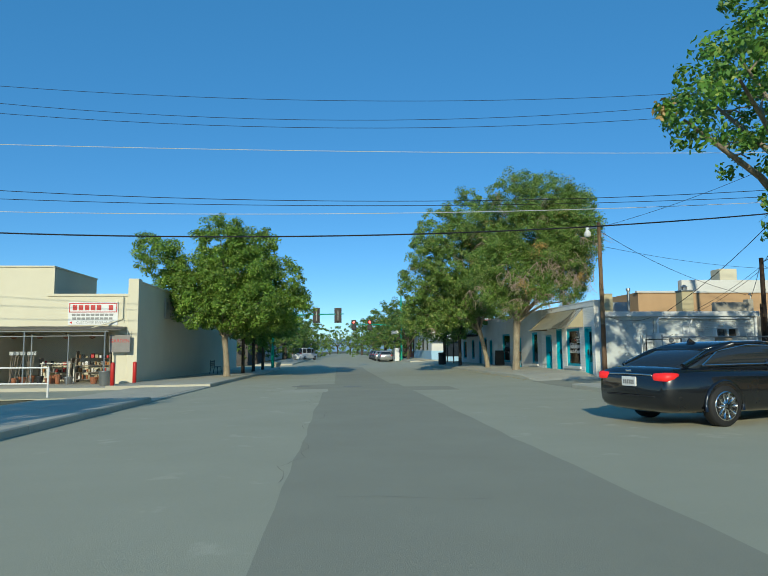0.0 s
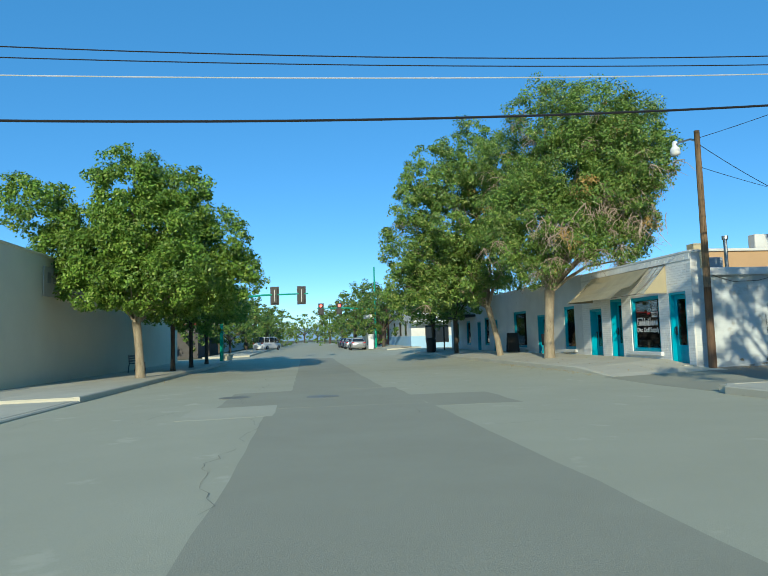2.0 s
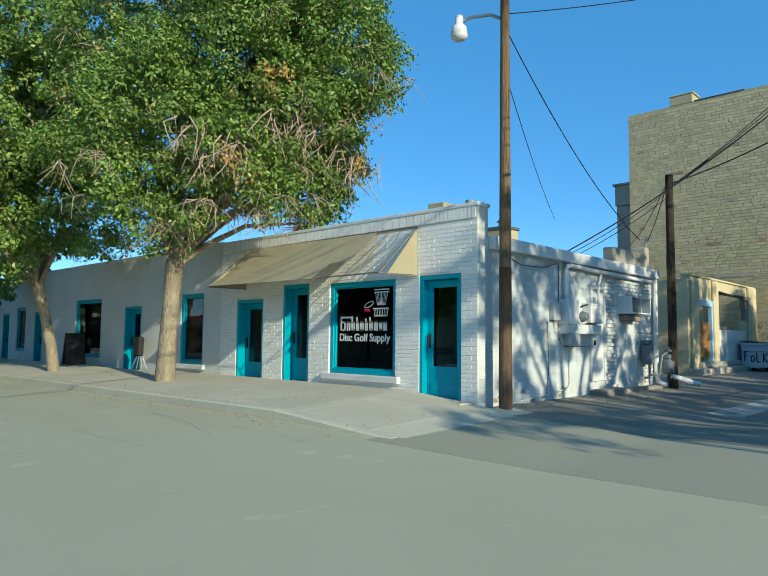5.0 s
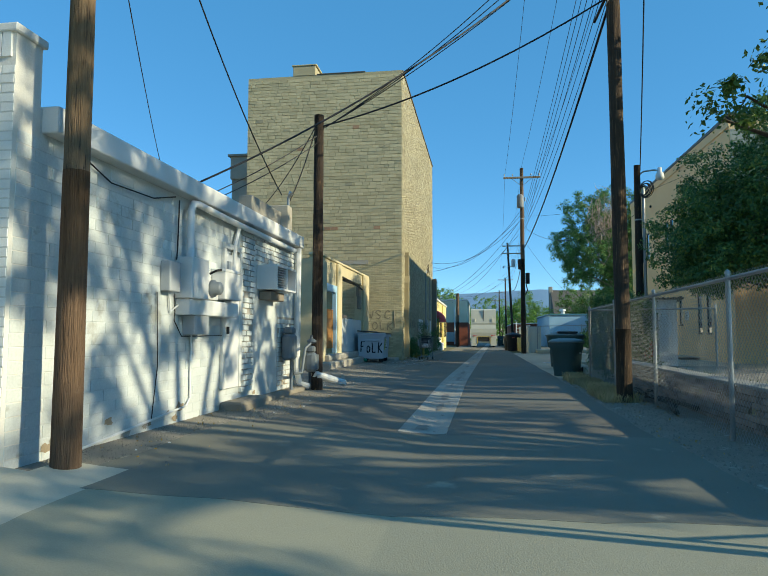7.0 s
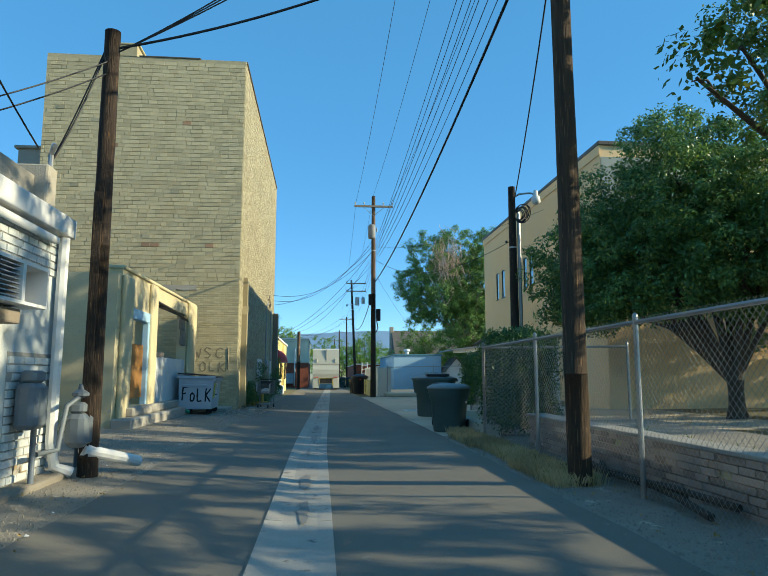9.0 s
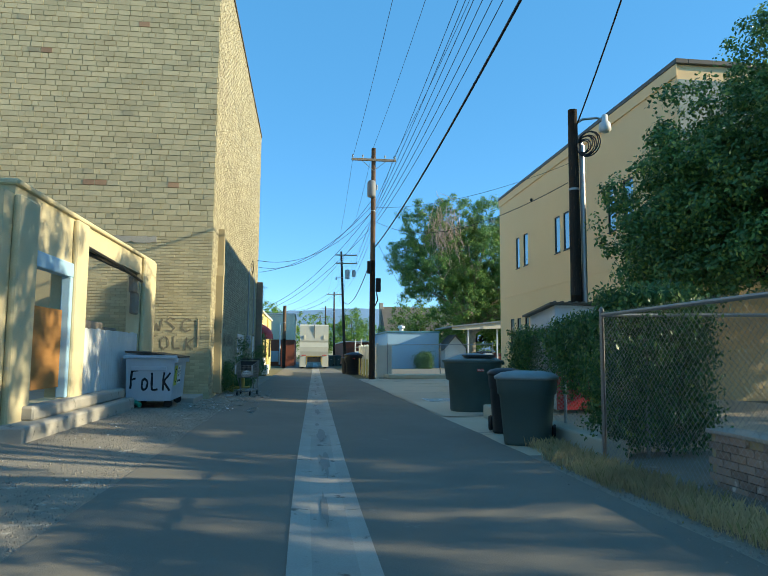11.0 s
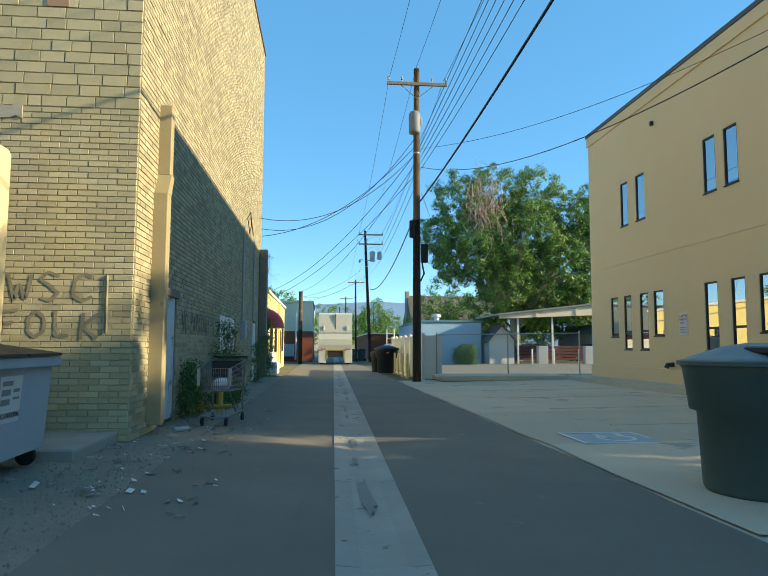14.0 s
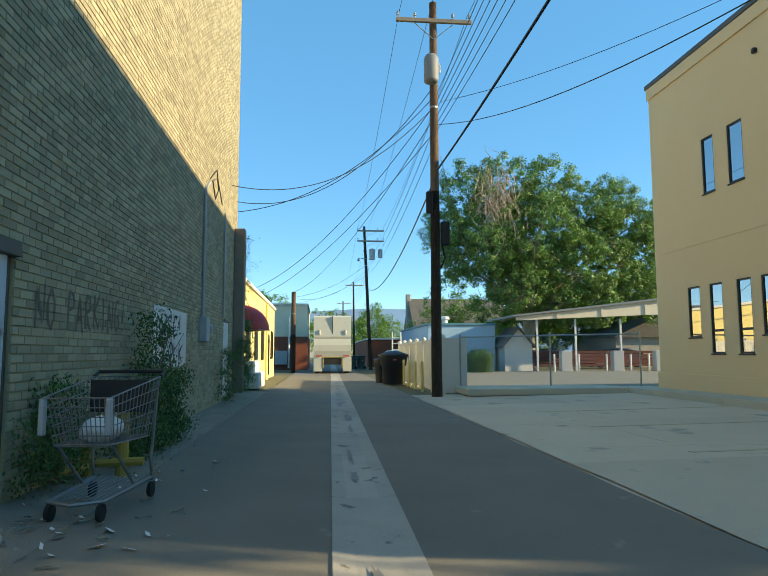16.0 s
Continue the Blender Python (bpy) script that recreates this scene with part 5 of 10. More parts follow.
# ---- utility poles and overhead lines ----
DARK_POLE = material("dark weathered pole wood", (0.1, 0.063, 0.037), (0.045, 0.03, 0.019), 0.9, 4, 14, 1.0, 1.0, stretch=(7, 7, 0.3), third=(0.22, 0.135, 0.07), third_at=0.59, distance=0.03)
PALE_POLE = material("sun-bleached pole wood", (0.31, 0.205, 0.112), (0.15, 0.093, 0.048), 0.9, 4, 14, 1.0, 1.0, stretch=(7, 7, 0.3), third=(0.04, 0.026, 0.016), third_at=0.58, distance=0.03)
def pole(label, x, y, h, r0=0.15, r1=0.1, ma=WOOD_POLE, lean=(0, 0), arms=(), base_ma=BLACK_POLE, split=2.6, band=True):
    g = thing("utility_pole", label, "utility pole", (x, y, gz(x, y)), group="utility poles")
    rs = lambda z: r0 + (r1 - r0) * z / h
    pt = lambda z: (lean[0] * z / h, lean[1] * z / h, z)
    zs = [split + (h - split) * i / 6 for i in range(7)]
    part("shaft", Mesh().tube([pt(z) for z in zs], [rs(z) * (1 + 0.03 * math.sin(z * 5)) for z in zs], 14), ma, g, smooth=True)
    zs = [-0.3, 0.1, split * 0.5, split]
    part("foot", Mesh().tube([pt(z) for z in zs], [r0 * 1.05, r0, rs(split / 2), rs(split)], 14), base_ma, g, "dark creosoted foot of the pole", smooth=True)
    if band:
        part("band", Mesh().tube([pt(h * 0.72), pt(h * 0.72 + 0.05)], rs(h * 0.72) + 0.008, 14), GALV, g)
    for z, half, along in arms:
        a = Mesh()
        lo, hi = (-half, half) if isinstance(half, float) else half
        px, py, _ = pt(z)
        d = rs(z) + 0.05
        a.bev(px - d - 0.05, px - d + 0.05, lo, hi, z - 0.06, z + 0.06, 0.01, 1) if along == "y" else a.bev(lo, hi, py - d - 0.05, py - d + 0.05, z - 0.06, z + 0.06, 0.01, 0)
        arm = part("crossarm", a, GREY_WOOD, g)
        for s in (lo * 0.95, hi * 0.95, lo * 0.5, hi * 0.5):
            c = (px - d, s, z + 0.06) if along == "y" else (s, py - d, z + 0.06)
            part("insulator", Mesh().lathe([(0.015, 0), (0.015, 0.06), (0.05, 0.08), (0.035, 0.12), (0.05, 0.14), (0.02, 0.2)], c, 8), STEEL_GREY, arm)
        if along == "y":
            part("brace", Mesh().tube([(px - d, lo * 0.55, z - 0.05), (px - rs(z) * 0.9, py, z - 0.55)], 0.014, 5).tube([(px - d, hi * 0.55, z - 0.05), (px - rs(z) * 0.9, py, z - 0.55)], 0.014, 5), GALV, arm)
    return g


def street_lamp_arm(g, z, dx, dy, r=0.03):
    """A short steel arm with a bell-shaped lamp."""
    d = Vector((dx, dy, 0))
    m = Mesh().tube([(0, 0, z), tuple(d * 0.3 + Vector((0, 0, z + 0.14))), tuple(d * 0.75 + Vector((0, 0, z + 0.16))), tuple(d + Vector((0, 0, z + 0.1)))], r, 8)
    arm = part("lamp_arm", m, GALV, g, smooth=True)
    part("lamp_head", Mesh().lathe([(0.04, 0.22), (0.07, 0.2), (0.075, 0.05), (0.13, 0.0), (0.15, -0.16), (0.1, -0.22), (0.02, -0.24)][::-1], (d.x, d.y, z + 0.02), 14), WHITE_STEEL, arm, "white bell-shaped lamp head", smooth=True)


P1 = pole("weathered brown pole at the shop corner, carrying a street lamp", 11.75, 29.28, 6.8, 0.112, 0.075, PALE_POLE, (-0.05, -0.05), split=2.3, base_ma=WOOD_POLE, band=False)
street_lamp_arm(P1, 6.5, -0.25, 0.75)
P2 = pole("dark service pole beside gas meters", 19.12, 29.24, 5.25, 0.11, 0.09, BLACK_POLE, (0.0, 0.0), band=False)
part("cable_guard", Mesh().bev(-0.175, -0.15, -0.05, 0.05, 0.2, 3.2, 0.01), BLACK_POLE, P2)
pole("tall power pole standing in dry grass", 18.5, 23.83, 11.9, 0.13, 0.095, DARK_POLE, (-0.15, 0.1), ((11.3, 1.1, "y"),), split=1.2, base_ma=DARK_POLE)
P3 = pole("dark pole with a street lamp and coiled cable", 31.07, 20.7, 7.1, 0.15, 0.11, BLACK_POLE)
street_lamp_arm(P3, 6.72, -0.2, -0.72)
for k in range(7):
    c, rr = Vector((-0.38 + 0.03 * k, -0.22 + 0.01 * k, 6.15 + 0.03 * math.sin(k * 2))), 0.3 - 0.025 * k
    part("cable_loop", Mesh().tube([(c.x + rr * math.cos(a) * 0.8, c.y + rr * math.cos(a) * 0.6, c.z + rr * math.sin(a)) for a in np.linspace(0, 2 * math.pi, 15)], 0.016, 5), BLACK_CABLE, P3, "coiled spare black cable")
part("conduit", Mesh().tube([(-0.12, -0.17, 0.1), (-0.12, -0.17, 6.2)], 0.055, 8), GALV, P3, "grey steel conduit")
part("conduit", Mesh().tube([(0.02, -0.2, 0.1), (0.02, -0.2, 6.4)], 0.045, 8), GALV, P3, "grey steel conduit")
P4 = pole("tall brown power pole with a transformer beside a white fence", 49.1, 23.68, 11.85, 0.16, 0.11, WOOD_POLE, (0.0, 0.0), ((11.2, 1.15, "y"),), split=6.0)
part("transformer", Mesh().lathe([(0.05, 0), (0.2, 0.02), (0.22, 0.1), (0.22, 0.75), (0.16, 0.85), (0.05, 0.9)], (-0.3, 0.12, 9.2), 14), material("dull grey transformer paint", (0.24, 0.25, 0.25), (0.18, 0.185, 0.185), 0.6, 3, 60, 0.05, 0.6), P4, "grey transformer can", smooth=True)
part("bushing", Mesh().lathe([(0.03, 0), (0.05, 0.1), (0.03, 0.15), (0.05, 0.2), (0.02, 0.3)], (0.12, -0.2, 9.7), 8), STEEL_GREY, P4)
part("splice_case", Mesh().bev(-0.28, -0.12, 0.1, 0.3, 5.3, 5.95, 0.05), BLACK_RUBBER, P4, "black cable splice case")
part("junction_box", Mesh().bev(-0.12, 0.1, -0.42, -0.16, 4.4, 5.1, 0.04).tube([(0, -0.2, 4.4), (0, -0.28, 4.0), (0, -0.14, 3.7)], 0.03), BLACK_RUBBER, P4, "black junction box")
P5 = pole("power pole with two crossarms and a transformer", 85.8, 22.75, 12.3, 0.16, 0.11, BLACK_POLE, (0.25, 0.55), ((11.9, 1.15, "y"), (11.0, 1.15, "y")))
part("transformer", Mesh().lathe([(0.05, 0), (0.24, 0.02), (0.25, 0.9), (0.05, 1.0)], (-0.35, -0.1, 9.3), 12).lathe([(0.05, 0), (0.2, 0.02), (0.2, 0.7), (0.05, 0.8)], (-0.2, -0.8, 9.5), 12), STEEL_GREY, P5, "two grey transformer cans")
part("lamp_arm", Mesh().tube([(0, 0, 9.4), (-0.1, 1.0, 9.5)], 0.03).lathe([(0.02, 0), (0.12, 0.05), (0.06, 0.3)], (-0.1, 1.05, 9.2), 8), GALV, P5)
for k, x in enumerate((118, 150, 185, 225)):
    pole("distant power pole along the alley", x, 22.5 + 0.3 * k, 11.0, 0.15, 0.11, BLACK_POLE, (0, 0.1), ((10.6, 1.2, "y"),))
pole("short brown pole beside the alley", 76.5, 28.9, 5.6, 0.17, 0.15, WOOD_POLE)


def wire(a, b, sag=0.3, r=0.008, ma=BLACK_CABLE, label="thin black overhead wire", n=22):
    a, b = Vector(a), Vector(b)
    pts = []
    for i in range(n + 1):
        t = i / n
        p = a.lerp(b, t)
        p.z -= 4 * sag * t * (1 - t)
        pts.append(p)
    return solid("overhead_wire", Mesh().tube(pts, r, 5), ma, label, "cable", "overhead wires")


# lines over the street, from a pole out of sight to the tall alley pole
W = -42
for z0, z1, y, r, ma, sag in ((14.91, 11.56, 24.9, 0.009, BLACK_CABLE, 2.41), (15.9, 10.95, 23.83, 0.009, BLACK_CABLE, 3.6), (14.41, 10.12, 22.9, 0.009, BLACK_CABLE, 3.1), (9.66, 8.89, 25.0, 0.012, ALU_CABLE, 0.55),
                              (10.24, 7.32, 24.1, 0.012, BLACK_CABLE, 1.92), (8.88, 7.03, 24.1, 0.011, BLACK_CABLE, 1.39), (7.64, 6.81, 24.0, 0.012, ALU_CABLE, 1.13)):
    wire((W, y, z0), (18.45, y, z1), sag, r, ma, "bright aluminium overhead wire" if ma is ALU_CABLE else "thin black overhead wire", 40)
wire((W, 24.2, 8.4), (18.4, 24.2, 6.51), 2.04, 0.026, BLACK_CABLE, "thick black telephone cable over the street", 40)
# lines along the alley
for dy, z in ((1.05, 11.45), (0.0, 11.95), (-1.05, 11.45)):
    wire((18.45, 23.85 + dy, z), (49.1, 23.68 + dy, z - 0.05), 0.5, 0.008)
    wire((49.1, 23.68 + dy, z - 0.05), (85.8, 22.9 + dy, z + 0.2), 0.6, 0.008)
    wire((85.8, 22.9 + dy, z + 0.1), (118, 22.5 + dy, 10.8), 0.5, 0.008)
for k in range(6):
    wire((18.45, 23.7 - 0.05 * k, 10.3 - 0.35 * k), (49.05, 23.6, 8.9 - 0.22 * k), 0.35 + 0.05 * k, 0.009)
for k in range(3):
    wire((49.05, 23.6, 8.6 - 0.5 * k), (85.8, 22.9, 9.2 - 0.6 * k), 0.6, 0.009)
    wire((85.8, 22.9, 9.0 - 0.6 * k), (118, 22.55, 8.6 - 0.5 * k), 0.5, 0.009)
    wire((118, 22.55, 8.6 - 0.5 * k), (150, 22.8, 8.4 - 0.5 * k), 0.5, 0.009)
wire((18.5, 23.7, 7.6), (49.05, 23.6, 6.6), 0.5, 0.028, BLACK_CABLE, "thick black telephone cable along the alley", 30)
wire((49.05, 23.6, 6.55), (85.8, 22.9, 6.6), 1.1, 0.026, BLACK_CABLE, "thick black telephone cable along the alley", 30)
wire((18.5, 23.2, 10.8), (31.0, 20.62, 6.8), 0.35, 0.018, BLACK_CABLE, "twisted black service cable")
# service drops
wire((18.45, 23.9, 7.0), (19.1, 29.15, 5.15), 0.25, 0.016)
for k in range(3):
    wire((18.45, 23.9, 8.4 + 0.35 * k), (19.1, 29.15, 5.1), 0.2 + 0.06 * k, 0.009)
wire((19.1, 29.3, 5.1), (18.85, 29.75, 3.6), 0.1, 0.012)
wire((19.1, 29.3, 5.15), (25.0, 33.0, 4.4), 0.3, 0.01)
for k in range(2):
    wire((19.05, 29.25, 4.95 - 0.15 * k), (17.0 + 0.3 * k, 31.4, 3.1), 0.12, 0.009)
wire((11.7, 29.3, 6.6), (18.75, 29.85, 3.75), 0.35, 0.01)
wire((11.7, 29.3, 6.7), (18.3, 23.9, 9.0), 0.25, 0.009)
wire((11.7, 29.3, 5.9), (24, 35, 5.6), 0.2, 0.008)
wire((18.42, 23.95, 8.4), (15.0, 30.1, 2.98), 0.42, 0.014, BLACK_CABLE, "twisted black service cable")
for k, (x, z, s) in enumerate(((48.5, 5.4, 1.1), (48.9, 5.2, 0.7), (47.5, 5.6, 0.9))):
    wire((49.05, 23.8, 9.0 - 0.3 * k), (x, 29.35, z), s, 0.011)
for k, (b, s) in enumerate((((60, 30, 4.1), 0.8), ((76.5, 28.9, 5.5), 0.9), ((66, 30.5, 4.2), 0.7))):
    wire((49.05, 23.8, 8.4 - 0.4 * k), b, s, 0.011)
    wire((85.8, 22.9, 9.0 - 0.5 * k), (b[0] + 6, b[1], b[2]), s, 0.01)
wire((49.1, 23.6, 8.0), (31.2, 20.8, 5.4), 0.9, 0.01)
wire((49.1, 23.5, 8.7), (38, 17.2, 8.3), 0.5, 0.008)
wire((49.1, 23.5, 7.0), (75, 15, 3.6), 0.9, 0.008)
# ---- things on the white shop ----
aw = thing("awning", "torn tan canvas awning on a bent steel frame", "awning", (FX, 31.0, 2.3))
ys0, ys1 = 1.0, 5.35
m = Mesh()
pts = [(-0.02, ys0 - 0.1, 0.95), (-0.02, 5.1, 0.97), (-1.08, 5.15, 0.05), (-1.02, ys0 + 0.15, 0.03)]
rows = []
for i in range(9):
    t = i / 8
    a = Vector(pts[0]).lerp(Vector(pts[1]), t)
    b = Vector(pts[3]).lerp(Vector(pts[2]), t)
    rows.append([a.lerp(b, s / 5) + Vector((0, 0, -0.1 * math.sin(math.pi * s / 5) * (0.4 + t))) for s in range(6)])
for i in range(8):
    for s in range(5):
        if not (i == 0 and s > 2):
            m.quad(rows[i][s], rows[i + 1][s], rows[i + 1][s + 1], rows[i][s + 1])
part("canvas", m, TAN_CLOTH, aw, "sagging tan canvas with a torn end")
part("end_flap", Mesh().add([(-0.015, -0.06, 0.93), (-0.015, -0.06, 0.08), (-0.75, -0.02, 0.06), (-0.02, -0.07, 0.93)], [(0, 1, 2), (0, 2, 3)]), TAN_CLOTH, aw, "stiff tan triangular end panel")
part("end_flap", Mesh().add([(-0.015, 5.15, 0.95), (-0.015, 5.15, 0.05), (-1.0, 5.17, 0.04)], [(0, 1, 2)]), TAN_CLOTH, aw)
fr = Mesh()
AWNING_STEEL = material("rusty awning steel", (0.3, 0.27, 0.22), (0.17, 0.13, 0.09), 0.6, 6, 60, 0.1, 0.8, metal=0.3)
fr.tube([(-1.0, -0.05, 0.05), (-1.05, 1.5, 0.03)], 0.014, 6).tube([(-0.02, -0.05, 0.95), (-0.02, 5.2, 0.95)], 0.012, 6)
for y in (-0.05, 5.15):
    fr.tube([(-0.02, y, 0.93), (-1.0, y, 0.03)], 0.012, 6).tube([(-0.02, y, 0.05), (-1.0, y, 0.04)], 0.011, 6)
fr.tube([(-0.03, 0.35, 0.9), (-0.75, 0.1, 0.2)], 0.008, 6).tube([(-1.0, 0.55, 0.04), (-0.03, 0.6, 0.92)], 0.01, 6)
part("frame", fr, AWNING_STEEL, aw, "rusty awning frame")

# window lettering: shapes of the name, words below, a basket emblem
deco = thing("window_lettering", "white vinyl lettering and emblem on the display window", "lettering", (FX + 0.09, 32.37, 1.45))
def stroke(a, b, w, ma=WHITE_INK, name="letter_shape"):
    """A flat bar on the pane from a to b (metres to the right, up)."""
    a, b = Vector((0, -a[0], a[1])), Vector((0, -b[0], b[1]))
    d = (b - a).normalized()
    s = Vector((0, -d.z, d.y)) * w / 2
    return Mesh().add([a + s, a - s, b - s, b + s], [(0, 1, 2, 3)])
xx = -0.66
for k, (w, h0, h1) in enumerate(((0.16, -0.06, 0.19), (0.11, -0.06, 0.12), (0.11, -0.06, 0.2), (0.09, -0.06, 0.2), (0.11, -0.06, 0.12), (0.09, -0.06, 0.17), (0.11, -0.06, 0.2), (0.11, -0.06, 0.12), (0.09, -0.06, 0.12), (0.1, -0.06, 0.12))):
    mm = stroke((xx + 0.02, h0), (xx + 0.02, h1), 0.045)
    q = stroke((xx + w - 0.03, h0), (xx + w - 0.03, min(h1, 0.12)), 0.045)
    mm.add(q.v, q.f)
    for zz in ((h0 + 0.015, 0.105) if k % 2 == 0 else (0.105,)):
        q = stroke((xx, zz), (xx + w - 0.01, zz), 0.03)
        mm.add(q.v, q.f)
    part("letter_shape", mm, WHITE_INK, deco)
    xx += w + 0.022
part("underline", stroke((-0.66, 0.2), (-0.3, 0.2), 0.035), WHITE_INK, deco)
lettering("Disc Golf Supply", 0.205, WHITE_INK, deco, Matrix.Translation((0, 0.0, -0.2)) @ on_west(0, 0, 0), "words", 0, 0.001, 0.004)
bk = Mesh()
for k in range(9):
    q = stroke((0.3 + k * 0.04, 0.66), (0.36 + k * 0.025, 0.42), 0.012)
    bk.add(q.v, q.f)
for zz, x0, x1 in ((0.67, 0.27, 0.66), (0.72, 0.27, 0.66), (0.36, 0.24, 0.66), (0.22, 0.28, 0.62)):
    q = stroke((x0, zz), (x1, zz), 0.022)
    bk.add(q.v, q.f)
for k in range(9):
    q = stroke((0.26 + k * 0.047, 0.36), (0.29 + k * 0.04, 0.22), 0.012)
    bk.add(q.v, q.f)
part("basket_emblem", bk, WHITE_INK, deco, "white chain basket emblem")
dm = Mesh()
for a in np.linspace(0, 2 * math.pi, 18, endpoint=False):
    p, q2 = (0.13 + 0.12 * math.cos(a), 0.44 + 0.045 * math.sin(a) + 0.04 * math.cos(a)), (0.13 + 0.12 * math.cos(a + 0.35), 0.44 + 0.045 * math.sin(a + 0.35) + 0.04 * math.cos(a + 0.35))
    q = stroke(p, q2, 0.016)
    dm.add(q.v, q.f)
part("disc_emblem", dm, WHITE_INK, deco)
part("tie_emblem", stroke((0.0, 0.34), (0.16, 0.33), 0.05), RED_INK, deco, "small red shape")
sg = solid("paper_notice", Mesh().box(FX + 0.105, FX + 0.11, 32.85, 33.08, 1.95, 2.1), GREY_TEXT, "grey paper notice inside the window", "notice")
ch = thing("wooden_chair", "pale wooden chair with a slatted back inside the window", "chair", (FX + 1.0, 32.7, 0.1))
part("seat", Mesh().bev(-0.22, 0.22, -0.22, 0.22, 0.43, 0.47, 0.02), VINYL, ch)
for sx in (-0.19, 0.19):
    for sy in (-0.19, 0.19):
        part("leg", Mesh().cyl((sx, sy, 0), (sx * 0.9, sy * 0.9, 0.44), 0.018, 0.02, 8), VINYL, ch)
for k in range(6):
    part("slat", Mesh().tube([(0.2, -0.17 + 0.068 * k, 0.46), (0.27, -0.2 + 0.08 * k, 0.95)], 0.011, 6), VINYL, ch)
part("top_rail", Mesh().tube([(0.27, -0.24, 0.95), (0.3, 0, 0.99), (0.27, 0.24, 0.95)], 0.022, 8), VINYL, ch)
fc = thing("folded_chair", "folded dark camp chair leaning by a shop door", "chair", (FX - 0.32, 40.8, gz(11, 40) + 0.14))
for k in range(4):
    part("leg", Mesh().tube([(0.2 - 0.1 * k, -0.18 + 0.1 * k, 0.0), (0.05 * k, 0.1 - 0.09 * k, 0.85)], 0.012, 6), GALV, fc)
part("cloth", Mesh().bev(-0.05, 0.12, -0.16, 0.16, 0.35, 0.88, 0.05), BLACK_RUBBER, fc)
bd = thing("sandwich_board", "small dark sandwich board on the sidewalk", "sign board", (10.9, 44.4, gz(11, 44) + 0.14), 90)
part("board", Mesh().prism([(-0.24, 0), (-0.2, 0), (0.0, 0.95), (-0.03, 0.97)], 1, -0.28, 0.28), BLACK_FRAME, bd)
part("board", Mesh().prism([(0.2, 0), (0.24, 0), (0.03, 0.97), (0.0, 0.95)], 1, -0.28, 0.28), BLACK_FRAME, bd)
part("pull_bar", Mesh().tube([(FX + 0.2, 34.02, 1.0), (FX + 0.1, 34.02, 1.02), (FX + 0.1, 34.02, 1.5), (FX + 0.2, 34.02, 1.52)], 0.015, 8), GALV, bpy.data.objects["shop_front"], "long steel door pull")
can = thing("shop_canopy", "dark flat canopy over the far shop windows", "canopy", (FX, 57.2, 2.45))
part("deck", Mesh().bev(-1.5, 0, -3.5, 3.5, 0, 0.16, 0.02, 1), BLACK_FRAME, can)
for y in (-3.2, 0, 3.2):
    part("post", Mesh().cyl((-1.4, y, -2.55), (-1.4, y, 0), 0.05, None, 8), BLACK_FRAME, can)

# ---- meters, boxes and pipes on the alley wall ----
METER_GREY = material("blue-grey meter paint", (0.17, 0.2, 0.22), (0.12, 0.14, 0.155), 0.5, 4, 60, 0.05, 0.5)
AY = 29.645
eb = thing("electric_meter_set", "white painted electric boxes, trough and round meter on the wall", "electric meter", (13.78, AY, 1.1))
part("breaker_box", Mesh().bev(0.04, 0.3, -0.12, 0, 0.52, 0.86, 0.015), STEEL_GREY, eb, "pale grey breaker box")
part("main_box", Mesh().bev(0.38, 0.84, -0.22, 0, 0.46, 0.94, 0.015), WHITE_STEEL, eb)
part("meter", Mesh().turned(Matrix()).lathe([(0.1, 0), (0.11, 0.02), (0.11, 0.05), (0.085, 0.07), (0.08, 0.13), (0.05, 0.15)], (0, 0, 0), 16).turned(Matrix.Translation((1.12, -0.12, 0.62)) @ pose(0, 0, 0, 90, 0, 0)), METER_GREY, eb, "round grey meter", smooth=True)
part("meter_box", Mesh().bev(0.86, 1.34, -0.13, 0, 0.48, 0.72, 0.015), WHITE_STEEL, eb)
part("switch_box", Mesh().bev(1.4, 1.98, -0.2, 0, 0.5, 0.88, 0.015).bev(1.38, 2.0, -0.21, 0, 0.86, 0.9, 0.01, 0), WHITE_STEEL, eb)
part("trough", Mesh().bev(0.42, 1.9, -0.18, 0, 0.27, 0.46, 0.015, 0), WHITE_STEEL, eb)
part("lower_box", Mesh().bev(0.6, 1.0, -0.16, 0, 0.04, 0.27, 0.015), STEEL_GREY, eb)
part("lever", Mesh().tube([(1.06, -0.13, 0.8), (1.06, -0.22, 0.84), (1.16, -0.24, 0.86)], 0.014, 6), BLACK_RUBBER, eb)
part("service_pipe", Mesh().tube([(0.56, -0.1, 0.94), (0.56, -0.1, 1.5), (0.62, -0.1, 1.6), (0.75, -0.1, 1.62), (1.8, -0.09, 1.6), (4.9, -0.08, 1.58)], 0.045, 8), WHITE_STEEL, eb, "white conduit under the roof edge", smooth=True)
part("conduit", Mesh().tube([(2.05, -0.05, 0.9), (2.05, -0.06, 1.3), (2.2, -0.06, 1.58)], 0.03, 8), WHITE_STEEL, eb)
part("conduit", Mesh().tube([(0.2, -0.03, 0.54), (0.24, -0.03, 0.3), (0.42, -0.03, 0.38)], 0.012, 6), WHITE_STEEL, eb)
